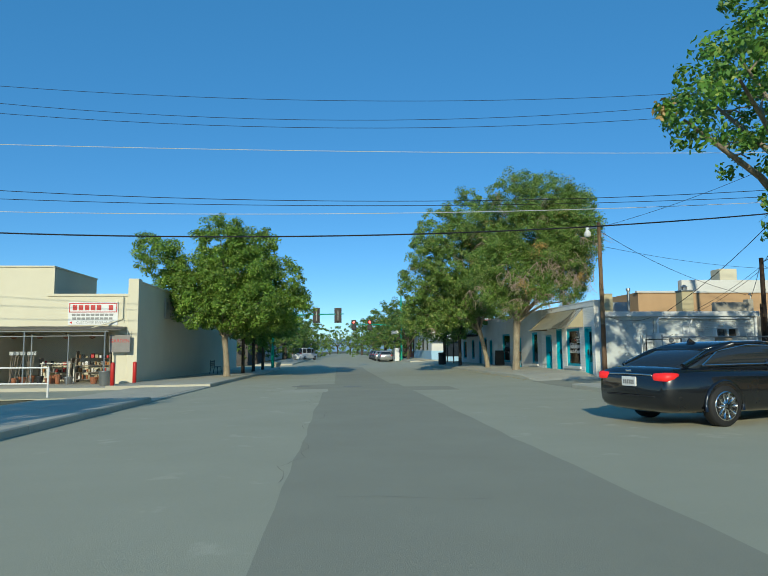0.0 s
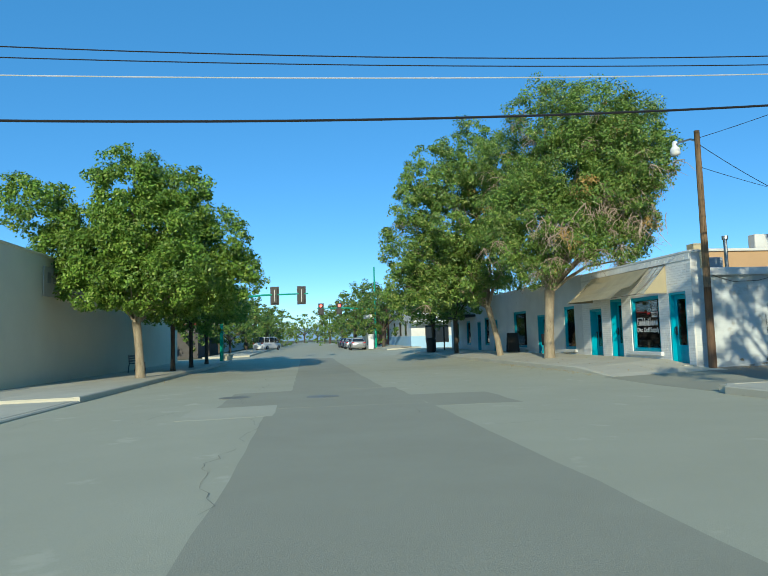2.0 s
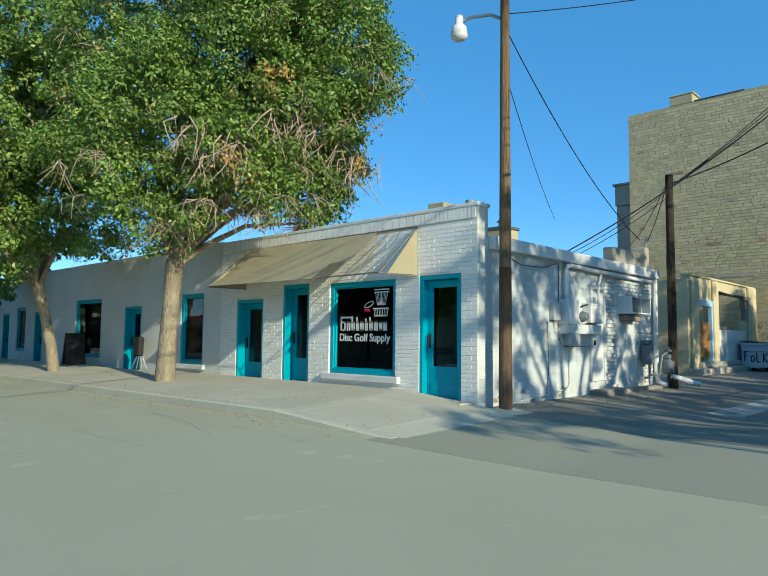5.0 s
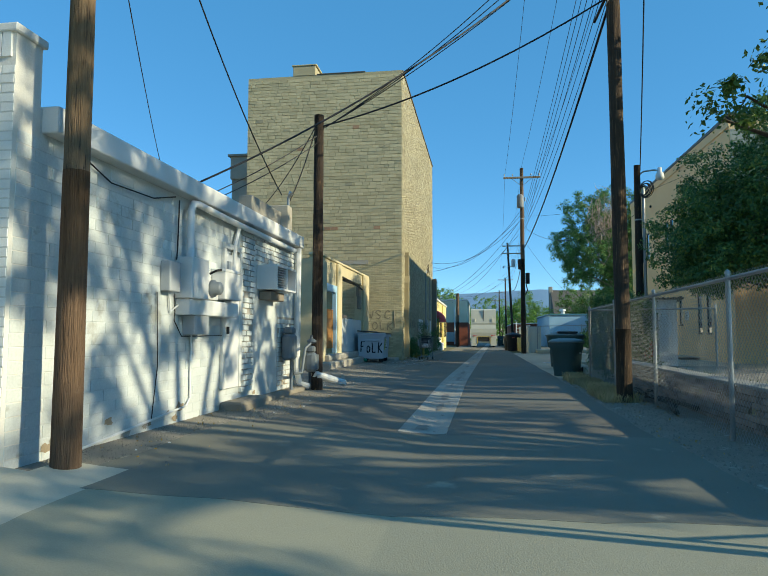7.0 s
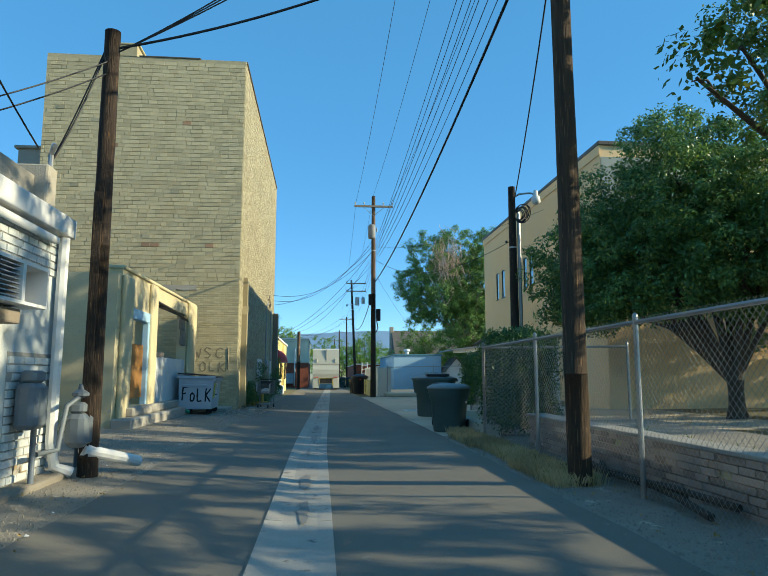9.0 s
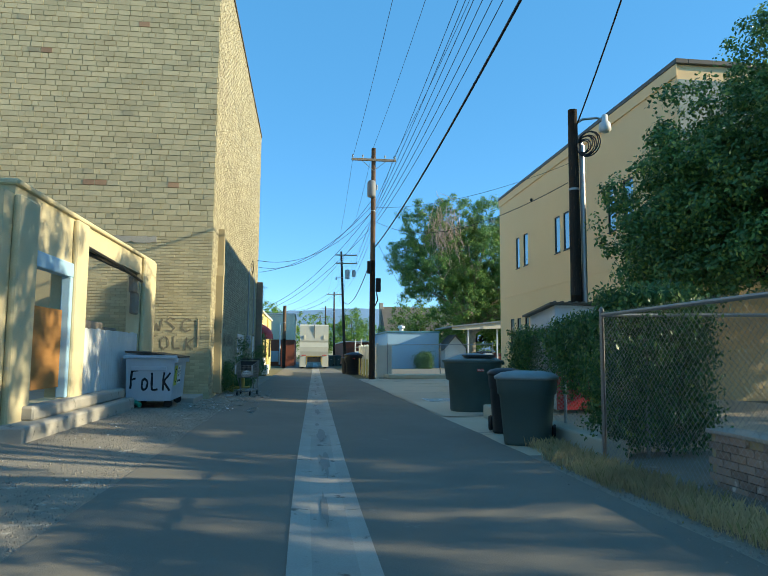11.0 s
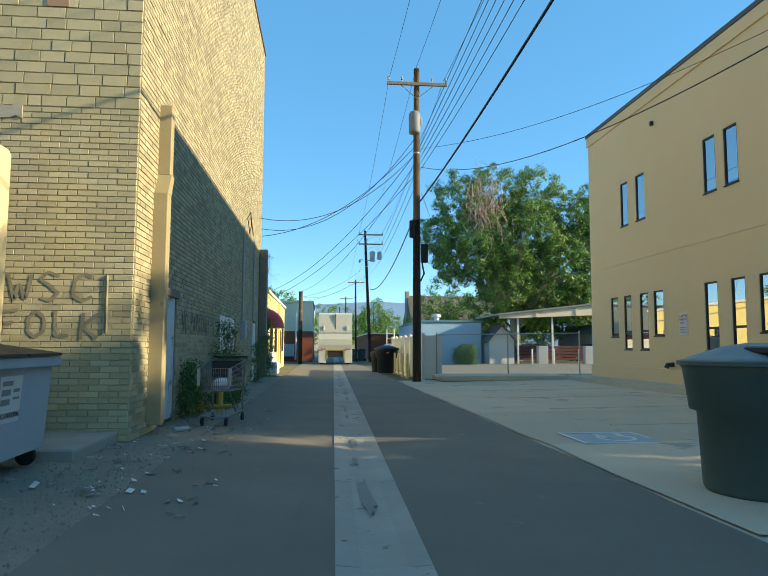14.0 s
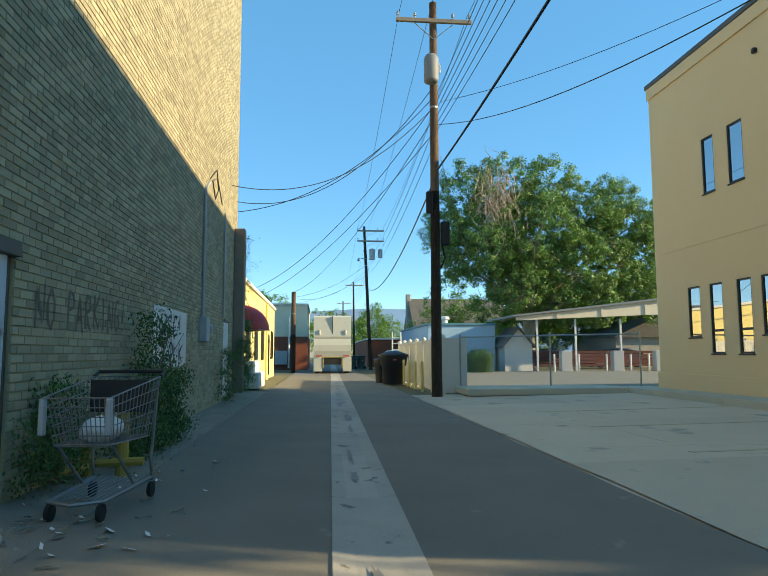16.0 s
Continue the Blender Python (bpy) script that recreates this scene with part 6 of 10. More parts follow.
part("wall_cable", Mesh().tube([(0.4, -0.03, 1.6), (0.38, -0.03, 1.0), (0.36, -0.03, 0.9)], 0.009, 5).tube([(-1.9, -0.03, 1.75), (-1.0, -0.03, 1.48), (-0.2, -0.03, 1.5), (0.3, -0.03, 1.62)], 0.008, 5)
     .tube([(0.36, -0.02, 0.5), (0.36, -0.02, 0.2), (0.55, -0.02, 0.02), (1.9, -0.02, 0.03)], 0.006, 5).tube([(-0.05, -0.02, 0.5), (0.0, -0.02, -0.3), (-0.1, -0.02, -0.85)], 0.006, 5)
     , BLACK_CABLE, eb, "loose dark cables stapled to the wall")
part("drain_conduit", Mesh().tube([(0.8, -0.02, 0.04), (0.8, -0.02, -0.72), (0.68, -0.03, -0.8), (-1.5, -0.03, -0.97)], 0.013, 6), WHITE_STEEL, eb, "thin white conduit down to the ground")
door = thing("door_7", "white painted steel side door, closed", "door", (16.0, AY, 0.4), kind="structure")
part("door_leaf", Mesh().bev(-0.42, 0.1, -0.035, 0, 0, 1.85, 0.01), WHITE_STEEL, door)
part("door_frame", Mesh().bev(-0.5, -0.42, -0.05, 0, 0, 1.92, 0.01).bev(0.1, 0.19, -0.05, 0, 0, 1.92, 0.01).bev(-0.5, 0.19, -0.05, 0, 1.92, 2.0, 0.01, 0), WHITE_WALL, door)
part("door_handle", Mesh().bev(-0.37, -0.33, -0.07, -0.03, 0.75, 0.85, 0.01), BLACK_RUBBER, door)
part("louvre", Mesh().bev(-0.38, -0.28, -0.06, -0.03, 1.3, 1.75, 0.006), STEEL_GREY, door)
solid("side_step", Mesh().bev(15.5, 16.6, 29.3, 29.65, 0.05, 0.24, 0.05, 0).bev(16.6, 18.9, 29.4, 29.65, 0.05, 0.19, 0.04, 0), DIRT, "rough broken concrete step at a side door", "step")
wac = thing("window_air_conditioner", "old white air conditioner set through the wall", "air conditioner", (16.9, AY, 1.85))
part("casing", Mesh().box(0, 1.05, -0.33, 0, 0, 0.03).box(0, 1.05, -0.33, 0, 0.36, 0.39).box(0, 0.03, -0.33, 0, 0.03, 0.36).box(0.5, 0.56, -0.33, 0, 0.03, 0.36).box(1.02, 1.05, -0.33, 0, 0.03, 0.36), WHITE_STEEL, wac)
for k in range(8):
    part("louvre", Mesh().box(0.04, 0.49, -0.31, -0.05, 0.05 + 0.04 * k, 0.06 + 0.04 * k), STEEL_GREY, wac)
part("core", Mesh().box(0.03, 1.02, -0.1, -0.01, 0.03, 0.36), BLACK_FRAME, wac)
part("bracket", Mesh().bev(0.1, 0.8, -0.2, 0, -0.16, -0.02, 0.02, 0), GREY_WOOD, wac)
gm2 = thing("gas_meter", "grey gas meter with pipes at the building corner", "gas meter", (18.75, 29.4, 0.15))
part("meter_body", Mesh().bev(-0.75, -0.42, -0.02, 0.2, 0.55, 1.0, 0.07).bev(-0.7, -0.46, 0.0, 0.18, 1.0, 1.12, 0.05), METER_GREY, gm2)
part("meter_body", Mesh().bev(0.05, 0.38, -0.22, 0.02, 0.3, 0.66, 0.08).bev(0.1, 0.33, -0.18, 0.0, 0.66, 0.78, 0.05), METER_GREY, gm2)
part("pipe", Mesh().tube([(-0.58, 0.05, 0.0), (-0.58, 0.05, 0.55)], 0.03, 8).tube([(-0.5, 0.05, 0.3), (-0.1, 0.0, 0.3), (-0.05, -0.05, 0.75), (0.2, -0.1, 0.85)], 0.028, 8).tube([(0.3, -0.1, 0.78), (0.36, -0.1, 0.9), (0.45, 0.0, 0.6), (0.45, 0.0, 0.05)], 0.025, 8), METER_GREY, gm2, smooth=True)
part("regulator", Mesh().lathe([(0.03, 0), (0.1, 0.03), (0.1, 0.06), (0.04, 0.1), (0.03, 0.16)], (0.22, -0.1, 0.82), 12), METER_GREY, gm2)
solid("downpipe", Mesh().tube([(18.9, 29.56, 2.75), (18.88, 29.56, 0.5), (18.86, 29.5, 0.25), (18.95, 29.35, 0.18)], 0.06, 8), WHITE_STEEL, "white sheet-metal downpipe at the wall's end", "downpipe")
solid("drain_pipe", Mesh().tube([(18.95, 29.25, 0.42), (19.7, 28.85, 0.2)], 0.065, 10), WHITE_STEEL, "white plastic drain pipe lying out to the alley", "pipe")
solid("roof_step_wall", Mesh().bev(17.2, 18.9, 29.85, 30.1, 2.98, 3.42, 0.02).bev(18.7, 18.95, 29.7, 30.1, 2.98, 3.55, 0.03), BLOCK, "tar-stained parapet stub on the low roof", "parapet")
solid("service_mast", Mesh().tube([(18.85, 29.75, 2.9), (18.85, 29.75, 3.7), (18.8, 29.7, 3.8), (18.7, 29.65, 3.75)], 0.03, 8), GALV, "grey service mast with cable loops", "mast")
cb = thing("chimney", "buff brick chimney with a metal cap on the low roof", "chimney", (17.6, 33.1, 2.98))
part("stack", Mesh().bev(-0.3, 0.3, -0.3, 0.3, 0, 1.2, 0.02), BUFF, cb)
part("cap", Mesh().bev(-0.33, 0.33, -0.33, 0.33, 1.2, 1.28, 0.02).lathe([(0.12, 0), (0.12, 0.15), (0.18, 0.16), (0.05, 0.28)], (0, 0, 1.28), 10), GALV, cb)
solid("vent_pipe", Mesh().cyl((14.0, 31.6, 2.95), (14.0, 31.6, 4.1), 0.06, None, 10).cyl((14.0, 31.6, 4.1), (14.0, 31.6, 4.22), 0.1, None, 10), GALV, "galvanised vent pipe on the roof", "vent")
solid("roof_unit", Mesh().bev(13.5, 14.3, 32.2, 33.0, 2.95, 3.6, 0.03), STEEL_GREY, "grey cooler box on the roof", "air conditioner")
solid("roof_block", Mesh().bev(12.7, 13.1, 31.3, 31.7, 2.95, 3.95, 0.02), BUFF, "buff masonry chimney block on the roof", "chimney")
rb = thing("peach_building", "peach stuccoed building behind the shop roofs", "building", (18.0, 39, 0))
part("wall", Mesh().box(0, 12, 0, 14, -0.3, 4.7), material("peach stucco", (0.55, 0.36, 0.2), None, 0.9, 1, 60, 0.1, 0.4), rb)
part("parapet", Mesh().bev(3, 12, 0.5, 1.0, 4.7, 5.5, 0.05).bev(-0.1, 12.1, -0.1, 0.2, 4.65, 4.78, 0.03, 0), WHITE_WALL, rb, "white curved parapet")
part("roof_box", Mesh().bev(5.5, 6.6, 0.6, 1.6, 5.5, 6.2, 0.03), CREAM, rb)

# ---- on the tall brick wall ----
TAN_METAL = material("tan painted sheet metal", (0.42, 0.345, 0.2), (0.33, 0.27, 0.155), 0.6, 1.5, 50, 0.06, 0.7, third=(0.24, 0.17, 0.09), third_at=0.66)
duct = thing("corner_duct", "tan boxed sheet-metal duct at the wall corner", "duct", (33.95, BY, 0.12))
part("lower_duct", Mesh().bev(0.29, 0.5, -0.2, 0, 0.08, 3.2, 0.012), TAN_METAL, duct)
part("knee", Mesh().prism([(0.29, 3.2), (0.5, 3.2), (0.64, 3.5), (0.47, 3.5)], 1, -0.2, 0), TAN_METAL, duct)
part("upper_duct", Mesh().bev(0.47, 0.64, -0.18, 0, 3.5, 4.5, 0.012), TAN_METAL, duct)
d1 = thing("door_8", "white steel door with peeling paint, closed", "door", (35.35, BY, 0.12), kind="structure")
part("door_leaf", Mesh().bev(-0.44, 0.38, -0.01, 0.05, 0.03, 1.86, 0.01), material("peeling white paint", (0.56, 0.64, 0.7), (0.48, 0.56, 0.61), 0.6, 2, 40, 0.3, 0.7, third=(0.2, 0.23, 0.24), third_at=0.56), d1)
part("door_frame", Mesh().bev(-0.5, -0.44, 0.02, 0.16, 0, 1.86, 0.01).bev(0.44, 0.5, 0.02, 0.16, 0, 1.86, 0.01).bev(-0.5, 0.5, -0.06, 0.16, 1.86, 1.98, 0.01, 0), TRIM_BROWN, d1)
d2 = thing("door_9", "white painted steel door beside weeds, closed", "door", (47.5, BY, 0.12), kind="structure")
part("door_leaf", Mesh().bev(-0.43, 0.43, -0.005, 0.06, 0, 1.88, 0.01), WHITE_STEEL, d2)
part("door_frame", Mesh().bev(-0.45, 0.45, -0.04, 0.16, 1.88, 1.95, 0.01, 0), TRIM_BROWN, d2)
STROKES = {
    "W": [[(0, 1), (0.22, 0), (0.48, 0.72), (0.72, 0.02), (1, 1)]],
    "S": [[(0.92, 0.88), (0.45, 1.02), (0.08, 0.78), (0.5, 0.52), (0.88, 0.28), (0.5, 0), (0.05, 0.1)]],
    "C": [[(0.92, 0.85), (0.5, 1), (0.12, 0.65), (0.14, 0.22), (0.5, 0), (0.95, 0.16)]],
    "F": [[(0.1, 0), (0.14, 1)], [(0, 0.98), (0.9, 1.04)], [(0.1, 0.52), (0.66, 0.58)]],
    "O": [[(0.5, 1), (0.12, 0.75), (0.1, 0.28), (0.5, 0), (0.88, 0.26), (0.9, 0.72), (0.5, 1)]],
    "o": [[(0.5, 0.66), (0.14, 0.45), (0.16, 0.12), (0.5, 0), (0.82, 0.16), (0.84, 0.5), (0.5, 0.66)]],
    "L": [[(0.12, 1), (0.1, 0), (0.85, 0.05)]],
    "K": [[(0.12, 1), (0.1, 0)], [(0.92, 1), (0.14, 0.48), (0.95, 0)]],
    "N": [[(0.05, 0), (0.1, 1), (0.85, 0.02), (0.9, 1)]],
    "P": [[(0.1, 0), (0.1, 1), (0.75, 0.92), (0.78, 0.58), (0.12, 0.5)]],
    "A": [[(0, 0), (0.45, 1), (0.92, 0)], [(0.18, 0.36), (0.78, 0.36)]],
    "R": [[(0.1, 0), (0.1, 1), (0.75, 0.92), (0.75, 0.58), (0.14, 0.5), (0.9, 0)]],
    "I": [[(0.5, 1), (0.48, 0)]],
    "G": [[(0.9, 0.86), (0.5, 1), (0.1, 0.6), (0.15, 0.18), (0.55, 0), (0.9, 0.2), (0.88, 0.45), (0.55, 0.45)]],
    "!": [[(0.5, 1), (0.48, 0.28)], [(0.47, 0.1), (0.48, 0.02)]],
}


def sprayed(word, size, width, material_, parent, m, gap=0.22, thick=0.045, seed=0):
    """Hand-sprayed letters: wavering flat strokes laid on a wall, each letter a part."""
    rnd = random.Random(seed)
    total = len(word) * width + (len(word) - 1) * width * gap
    for i, ch in enumerate(word):
        if ch not in STROKES:
            continue
        x0 = -total / 2 + i * width * (1 + gap)
        tilt, drop = rnd.uniform(-0.08, 0.12), rnd.uniform(-0.06, 0.06) * size
        letter = Mesh()
        for line in STROKES[ch]:
            pts = []
            for (ua, va), (ub, vb) in zip(line, line[1:]):
                n = 5
                pts += [(ua + (ub - ua) * k / n, va + (vb - va) * k / n) for k in range(n)]
            pts.append(line[-1])
            q = [Vector((x0 + (u + tilt * v) * width + rnd.gauss(0, 0.006), (v - 0.5) * size + drop + rnd.gauss(0, 0.006), 0)) for u, v in pts]
            # round the corners a little
            q = [q[0]] + [(q[k - 1] + q[k] * 2 + q[k + 1]) / 4 for k in range(1, len(q) - 1)] + [q[-1]]
            side = []
            for k in range(len(q)):
                d = (q[min(k + 1, len(q) - 1)] - q[max(k - 1, 0)]).normalized()
                side.append(Vector((-d.y, d.x, 0)) * thick * 0.5 * rnd.uniform(0.75, 1.2))
            b = len(letter.v)
            v = []
            for p, d in zip(q, side):
                v += [p + d, p - d]
            letter.add(v, [(2 * k, 2 * k + 1, 2 * k + 3, 2 * k + 2) for k in range(len(q) - 1)])
        part("letter", letter.turned(m), material_, parent)


wb = thing("whitewashed_panel", "square of white paint on the wall with black graffiti", "painted panel", (41.3, BY - 0.014, 1.45))
part("paint", Mesh().bev(-1.15, 1.15, -0.014, 0, -0.45, 0.48, 0.006, 1), WHITE_STEEL, wb)
sprayed("WSC!", 0.34, 0.3, BLACK_INK, wb, on_south(0, -0.02, 0.2, 3), seed=1)
sprayed("FOLK", 0.3, 0.3, BLACK_INK, wb, on_south(0.1, -0.02, -0.2, -3), seed=2)
gr = thing("wall_graffiti", "faded black spray-painted letters on buff brick", "graffiti", (BX - 0.013, 30.3, 1.7))
sprayed("WSC", 0.34, 0.27, GREY_INK, gr, on_west(-0.006, 0.1, 0.24, 2), 0.3, 0.04, 3)
sprayed("FOLK", 0.32, 0.24, GREY_INK, gr, on_west(-0.006, 0.1, -0.2, -1), 0.28, 0.04, 4)
part("stroke", Mesh().tube([(-0.002, -0.55, 0.4), (-0.002, -0.56, -0.3)], 0.02, 5), GREY_INK, gr)
gr2 = thing("wall_graffiti", "faded words sprayed low on the shaded brick wall", "graffiti", (38.0, BY - 0.014, 1.66))
sprayed("NO PARKING!", 0.36, 0.19, BLACK_WORN, gr2, on_south(-0.5, -0.006, -0.02, 1), 0.24, 0.045, 5)
cd = thing("wall_conduit", "grey conduit and meter box on the brick wall", "conduit", (43.95, BY, 0.0))
part("pipe", Mesh().tube([(0, -0.05, 1.9), (0, -0.05, 4.6), (0.2, -0.1, 4.8)], 0.03, 8), STEEL_GREY, cd)
part("box", Mesh().bev(-0.18, 0.2, -0.16, 0, 1.45, 1.95, 0.02), STEEL_GREY, cd)
part("meter", Mesh().lathe([(0.09, 0), (0.09, 0.08), (0.06, 0.14)], (0, 0, 0), 12).turned(Matrix.Translation((0.5, -0.02, 1.75)) @ pose(0, 0, 0, 90, 0, 0)), STEEL_GREY, cd)
part("cable_loops", Mesh().tube([(0.3, -0.08, 4.9), (0.9, -0.12, 5.25), (1.3, -0.1, 4.9), (0.9, -0.1, 4.6), (0.5, -0.1, 4.9), (1.0, -0.12, 5.1), (1.9, -0.1, 4.7)], 0.014, 5), BLACK_CABLE, cd, "tangled black cable loops")
part("pipe", Mesh().tube([(2.8, -0.05, 2.1), (2.8, -0.05, 4.7)], 0.025, 8), STEEL_GREY, cd)
solid("downpipe", Mesh().bev(48.75, 49.15, BY - 0.3, BY - 0.01, 0.15, 4.7, 0.03), GREY_WOOD, "brown boxed downpipe at the wall's far end", "downpipe")
solid("wall_slab", Mesh().bev(32.1, 33.47, 29.55, 30.6, 0.0, 0.22, 0.03, 0), GUTTER, "raised worn concrete slab at the brick corner", "slab")

# ---- dumpster ----
du = thing("dumpster", "pale blue-grey steel dumpster with black lids and sprayed word", "dumpster", (31.25, 30.32, gz(31, 30)), -8)
hx, hy, hz = 0.8, 0.44, 1.2
prof = [(-hy - 0.16, hz - 0.02), (-hy, 0.2), (hy, 0.2), (hy, hz + 0.06), (-hy - 0.05, hz + 0.02)]
part("body", Mesh().prism([(-hy, 0.15), (hy, 0.15), (hy + 0.03, 1.1), (-hy - 0.06, 1.0)], 0, -hx, hx), DUMPSTER, du)
part("rim", Mesh().bev(-hx - 0.05, hx + 0.05, -hy - 0.12, -hy - 0.04, 0.92, 1.02, 0.015, 0).bev(-hx - 0.06, -hx + 0.0, -hy - 0.1, hy + 0.08, 1.0, 1.07, 0.012, 1), DUMPSTER, du)
for s in (-1, 1):
    lid = Mesh()
    x0, x1 = (-hx, -0.01) if s < 0 else (0.01, hx)
    lid.prism([(-hy - 0.14, 1.02), (-hy - 0.14, 1.045), (0.0, 1.13), (hy + 0.06, 1.16), (hy + 0.06, 1.12), (0, 1.09)], 0, x0, x1)
    part("lid", lid, BIN_BLACK, du, "black plastic lid")
for s in (-1, 1):
    part("side_pocket", Mesh().bev(s * hx - 0.02 if s > 0 else -hx - 0.05, s * hx + 0.05 if s > 0 else -hx + 0.02, -0.34, 0.36, 0.76, 0.84, 0.015, 1), DUMPSTER, du)
    for sy in (-0.36, 0.36):
        part("caster", Mesh().lathe([(0.03, -0.03), (0.085, -0.03), (0.09, 0.0), (0.085, 0.03), (0.03, 0.03)], (0, 0, 0), 12).turned(Matrix.Translation((s * 0.62, sy, 0.09)) @ pose(0, 0, 0, 0, 90, 0)).bev(s * 0.62 - 0.06, s * 0.62 + 0.06, sy - 0.05, sy + 0.05, 0.14, 0.22, 0.01), BLACK_RUBBER, du)
sprayed("FoLK", 0.36, 0.16, BLACK_INK, du, on_west(-hx - 0.006, -0.02, 0.56, 0), 0.3, 0.042, 6)
def on_front(x, z, d=0.004):
    """A point on the dumpster's leaning long side."""
    return (x, -hy - 0.06 * (z - 0.15) / 0.85 - d, z)
def label_plate(x0, x1, z0, z1, d=0.004):
    return Mesh().quad(on_front(x0, z0, d), on_front(x1, z0, d), on_front(x1, z1, d), on_front(x0, z1, d))
st = part("sticker", label_plate(-0.7, -0.34, 0.45, 0.86), material("bright yellow sticker", (0.7, 0.66, 0.04), None, 0.5), du, "yellow warning sticker with a black ring")
ring_ = Mesh()
for k in range(20):
    a0, a1 = k * math.pi / 10, (k + 1) * math.pi / 10
    ring_.quad(*[on_front(-0.52 + r * math.cos(a), 0.65 + r * math.sin(a), 0.007) for r, a in ((0.12, a0), (0.15, a0), (0.15, a1), (0.12, a1))])
part("ring_mark", ring_, BLACK_INK, st)
st = part("sticker", label_plate(-0.28, 0.14, 0.47, 0.86), WHITE_INK, du, "white notice sticker")
for x0, x1, z0, z1 in ((-0.25, -0.05, 0.78, 0.82), (-0.25, -0.08, 0.7, 0.75), (-0.25, -0.08, 0.62, 0.67), (-0.03, 0.1, 0.72, 0.75), (-0.03, 0.1, 0.66, 0.68)):
    part("text_bar", label_plate(x0, x1, z0, z1, 0.007), GREY_TEXT, st)
lettering("NO PARKING", 0.066, BLACK_INK, st, Matrix.Translation(on_front(-0.07, 0.53, 0.008)) @ on_south(0, 0, 0), "words", 0, 0.001)
du.matrix_basis = pose(31.12, 30.2, gz(31, 30.1), 0, 0, 2)


# ---- round rubbish containers and wheeled bins ----
def round_bin(label, x, y, r, h, turn=0.0, lid=BIN_LID, ma=BIN_GREEN, open_flap=True):
    g = thing("trash_container", label, "trash container", (x, y, gz(x, y)), turn, "trash containers")
    part("tub", Mesh().lathe([(r * 0.8, 0), (r * 0.83, 0.04), (r * 0.88, h * 0.62), (r * 0.98, h * 0.64), (r * 1.06, h * 0.97), (r * 1.1, h)], (0, 0, 0), 32), ma, g, smooth=True)
    part("rim", Mesh().lathe([(r * 1.04, h - 0.01), (r * 1.13, h), (r * 1.13, h + 0.035), (r * 1.02, h + 0.045)], (0, 0, 0), 32), ma, g)
    part("lid", Mesh().lathe([(r * 1.08, h + 0.03), (r * 0.95, h + 0.07), (r * 0.5, h + 0.16), (r * 0.2, h + 0.19), (0.02, h + 0.19)], (0, 0, 0), 32), lid, g, "faded dished lid", smooth=True)
    if open_flap:
        part("flap", Mesh().bev(-r * 0.95, -r * 0.3, -r * 0.6, r * 0.5, h + 0.1, h + 0.16, 0.03), BIN_BLACK, g, "black filling flap")
    part("handle", Mesh().bev(-0.04, 0.04, -r * 1.2, -r * 1.05, h - 0.06, h, 0.015), ma, g)
    part("sticker", Mesh().box(-r * 1.075, -r * 1.03, -0.07, 0.07, h * 0.82, h * 0.87), RED_INK, g, "small red sticker")
    if r > 0.5:
        lettering("MONDAY", 0.034, WHITE_INK, g, on_west(-r * 1.077, 0, h * 0.845), "words", 0, 0.001)
    return g


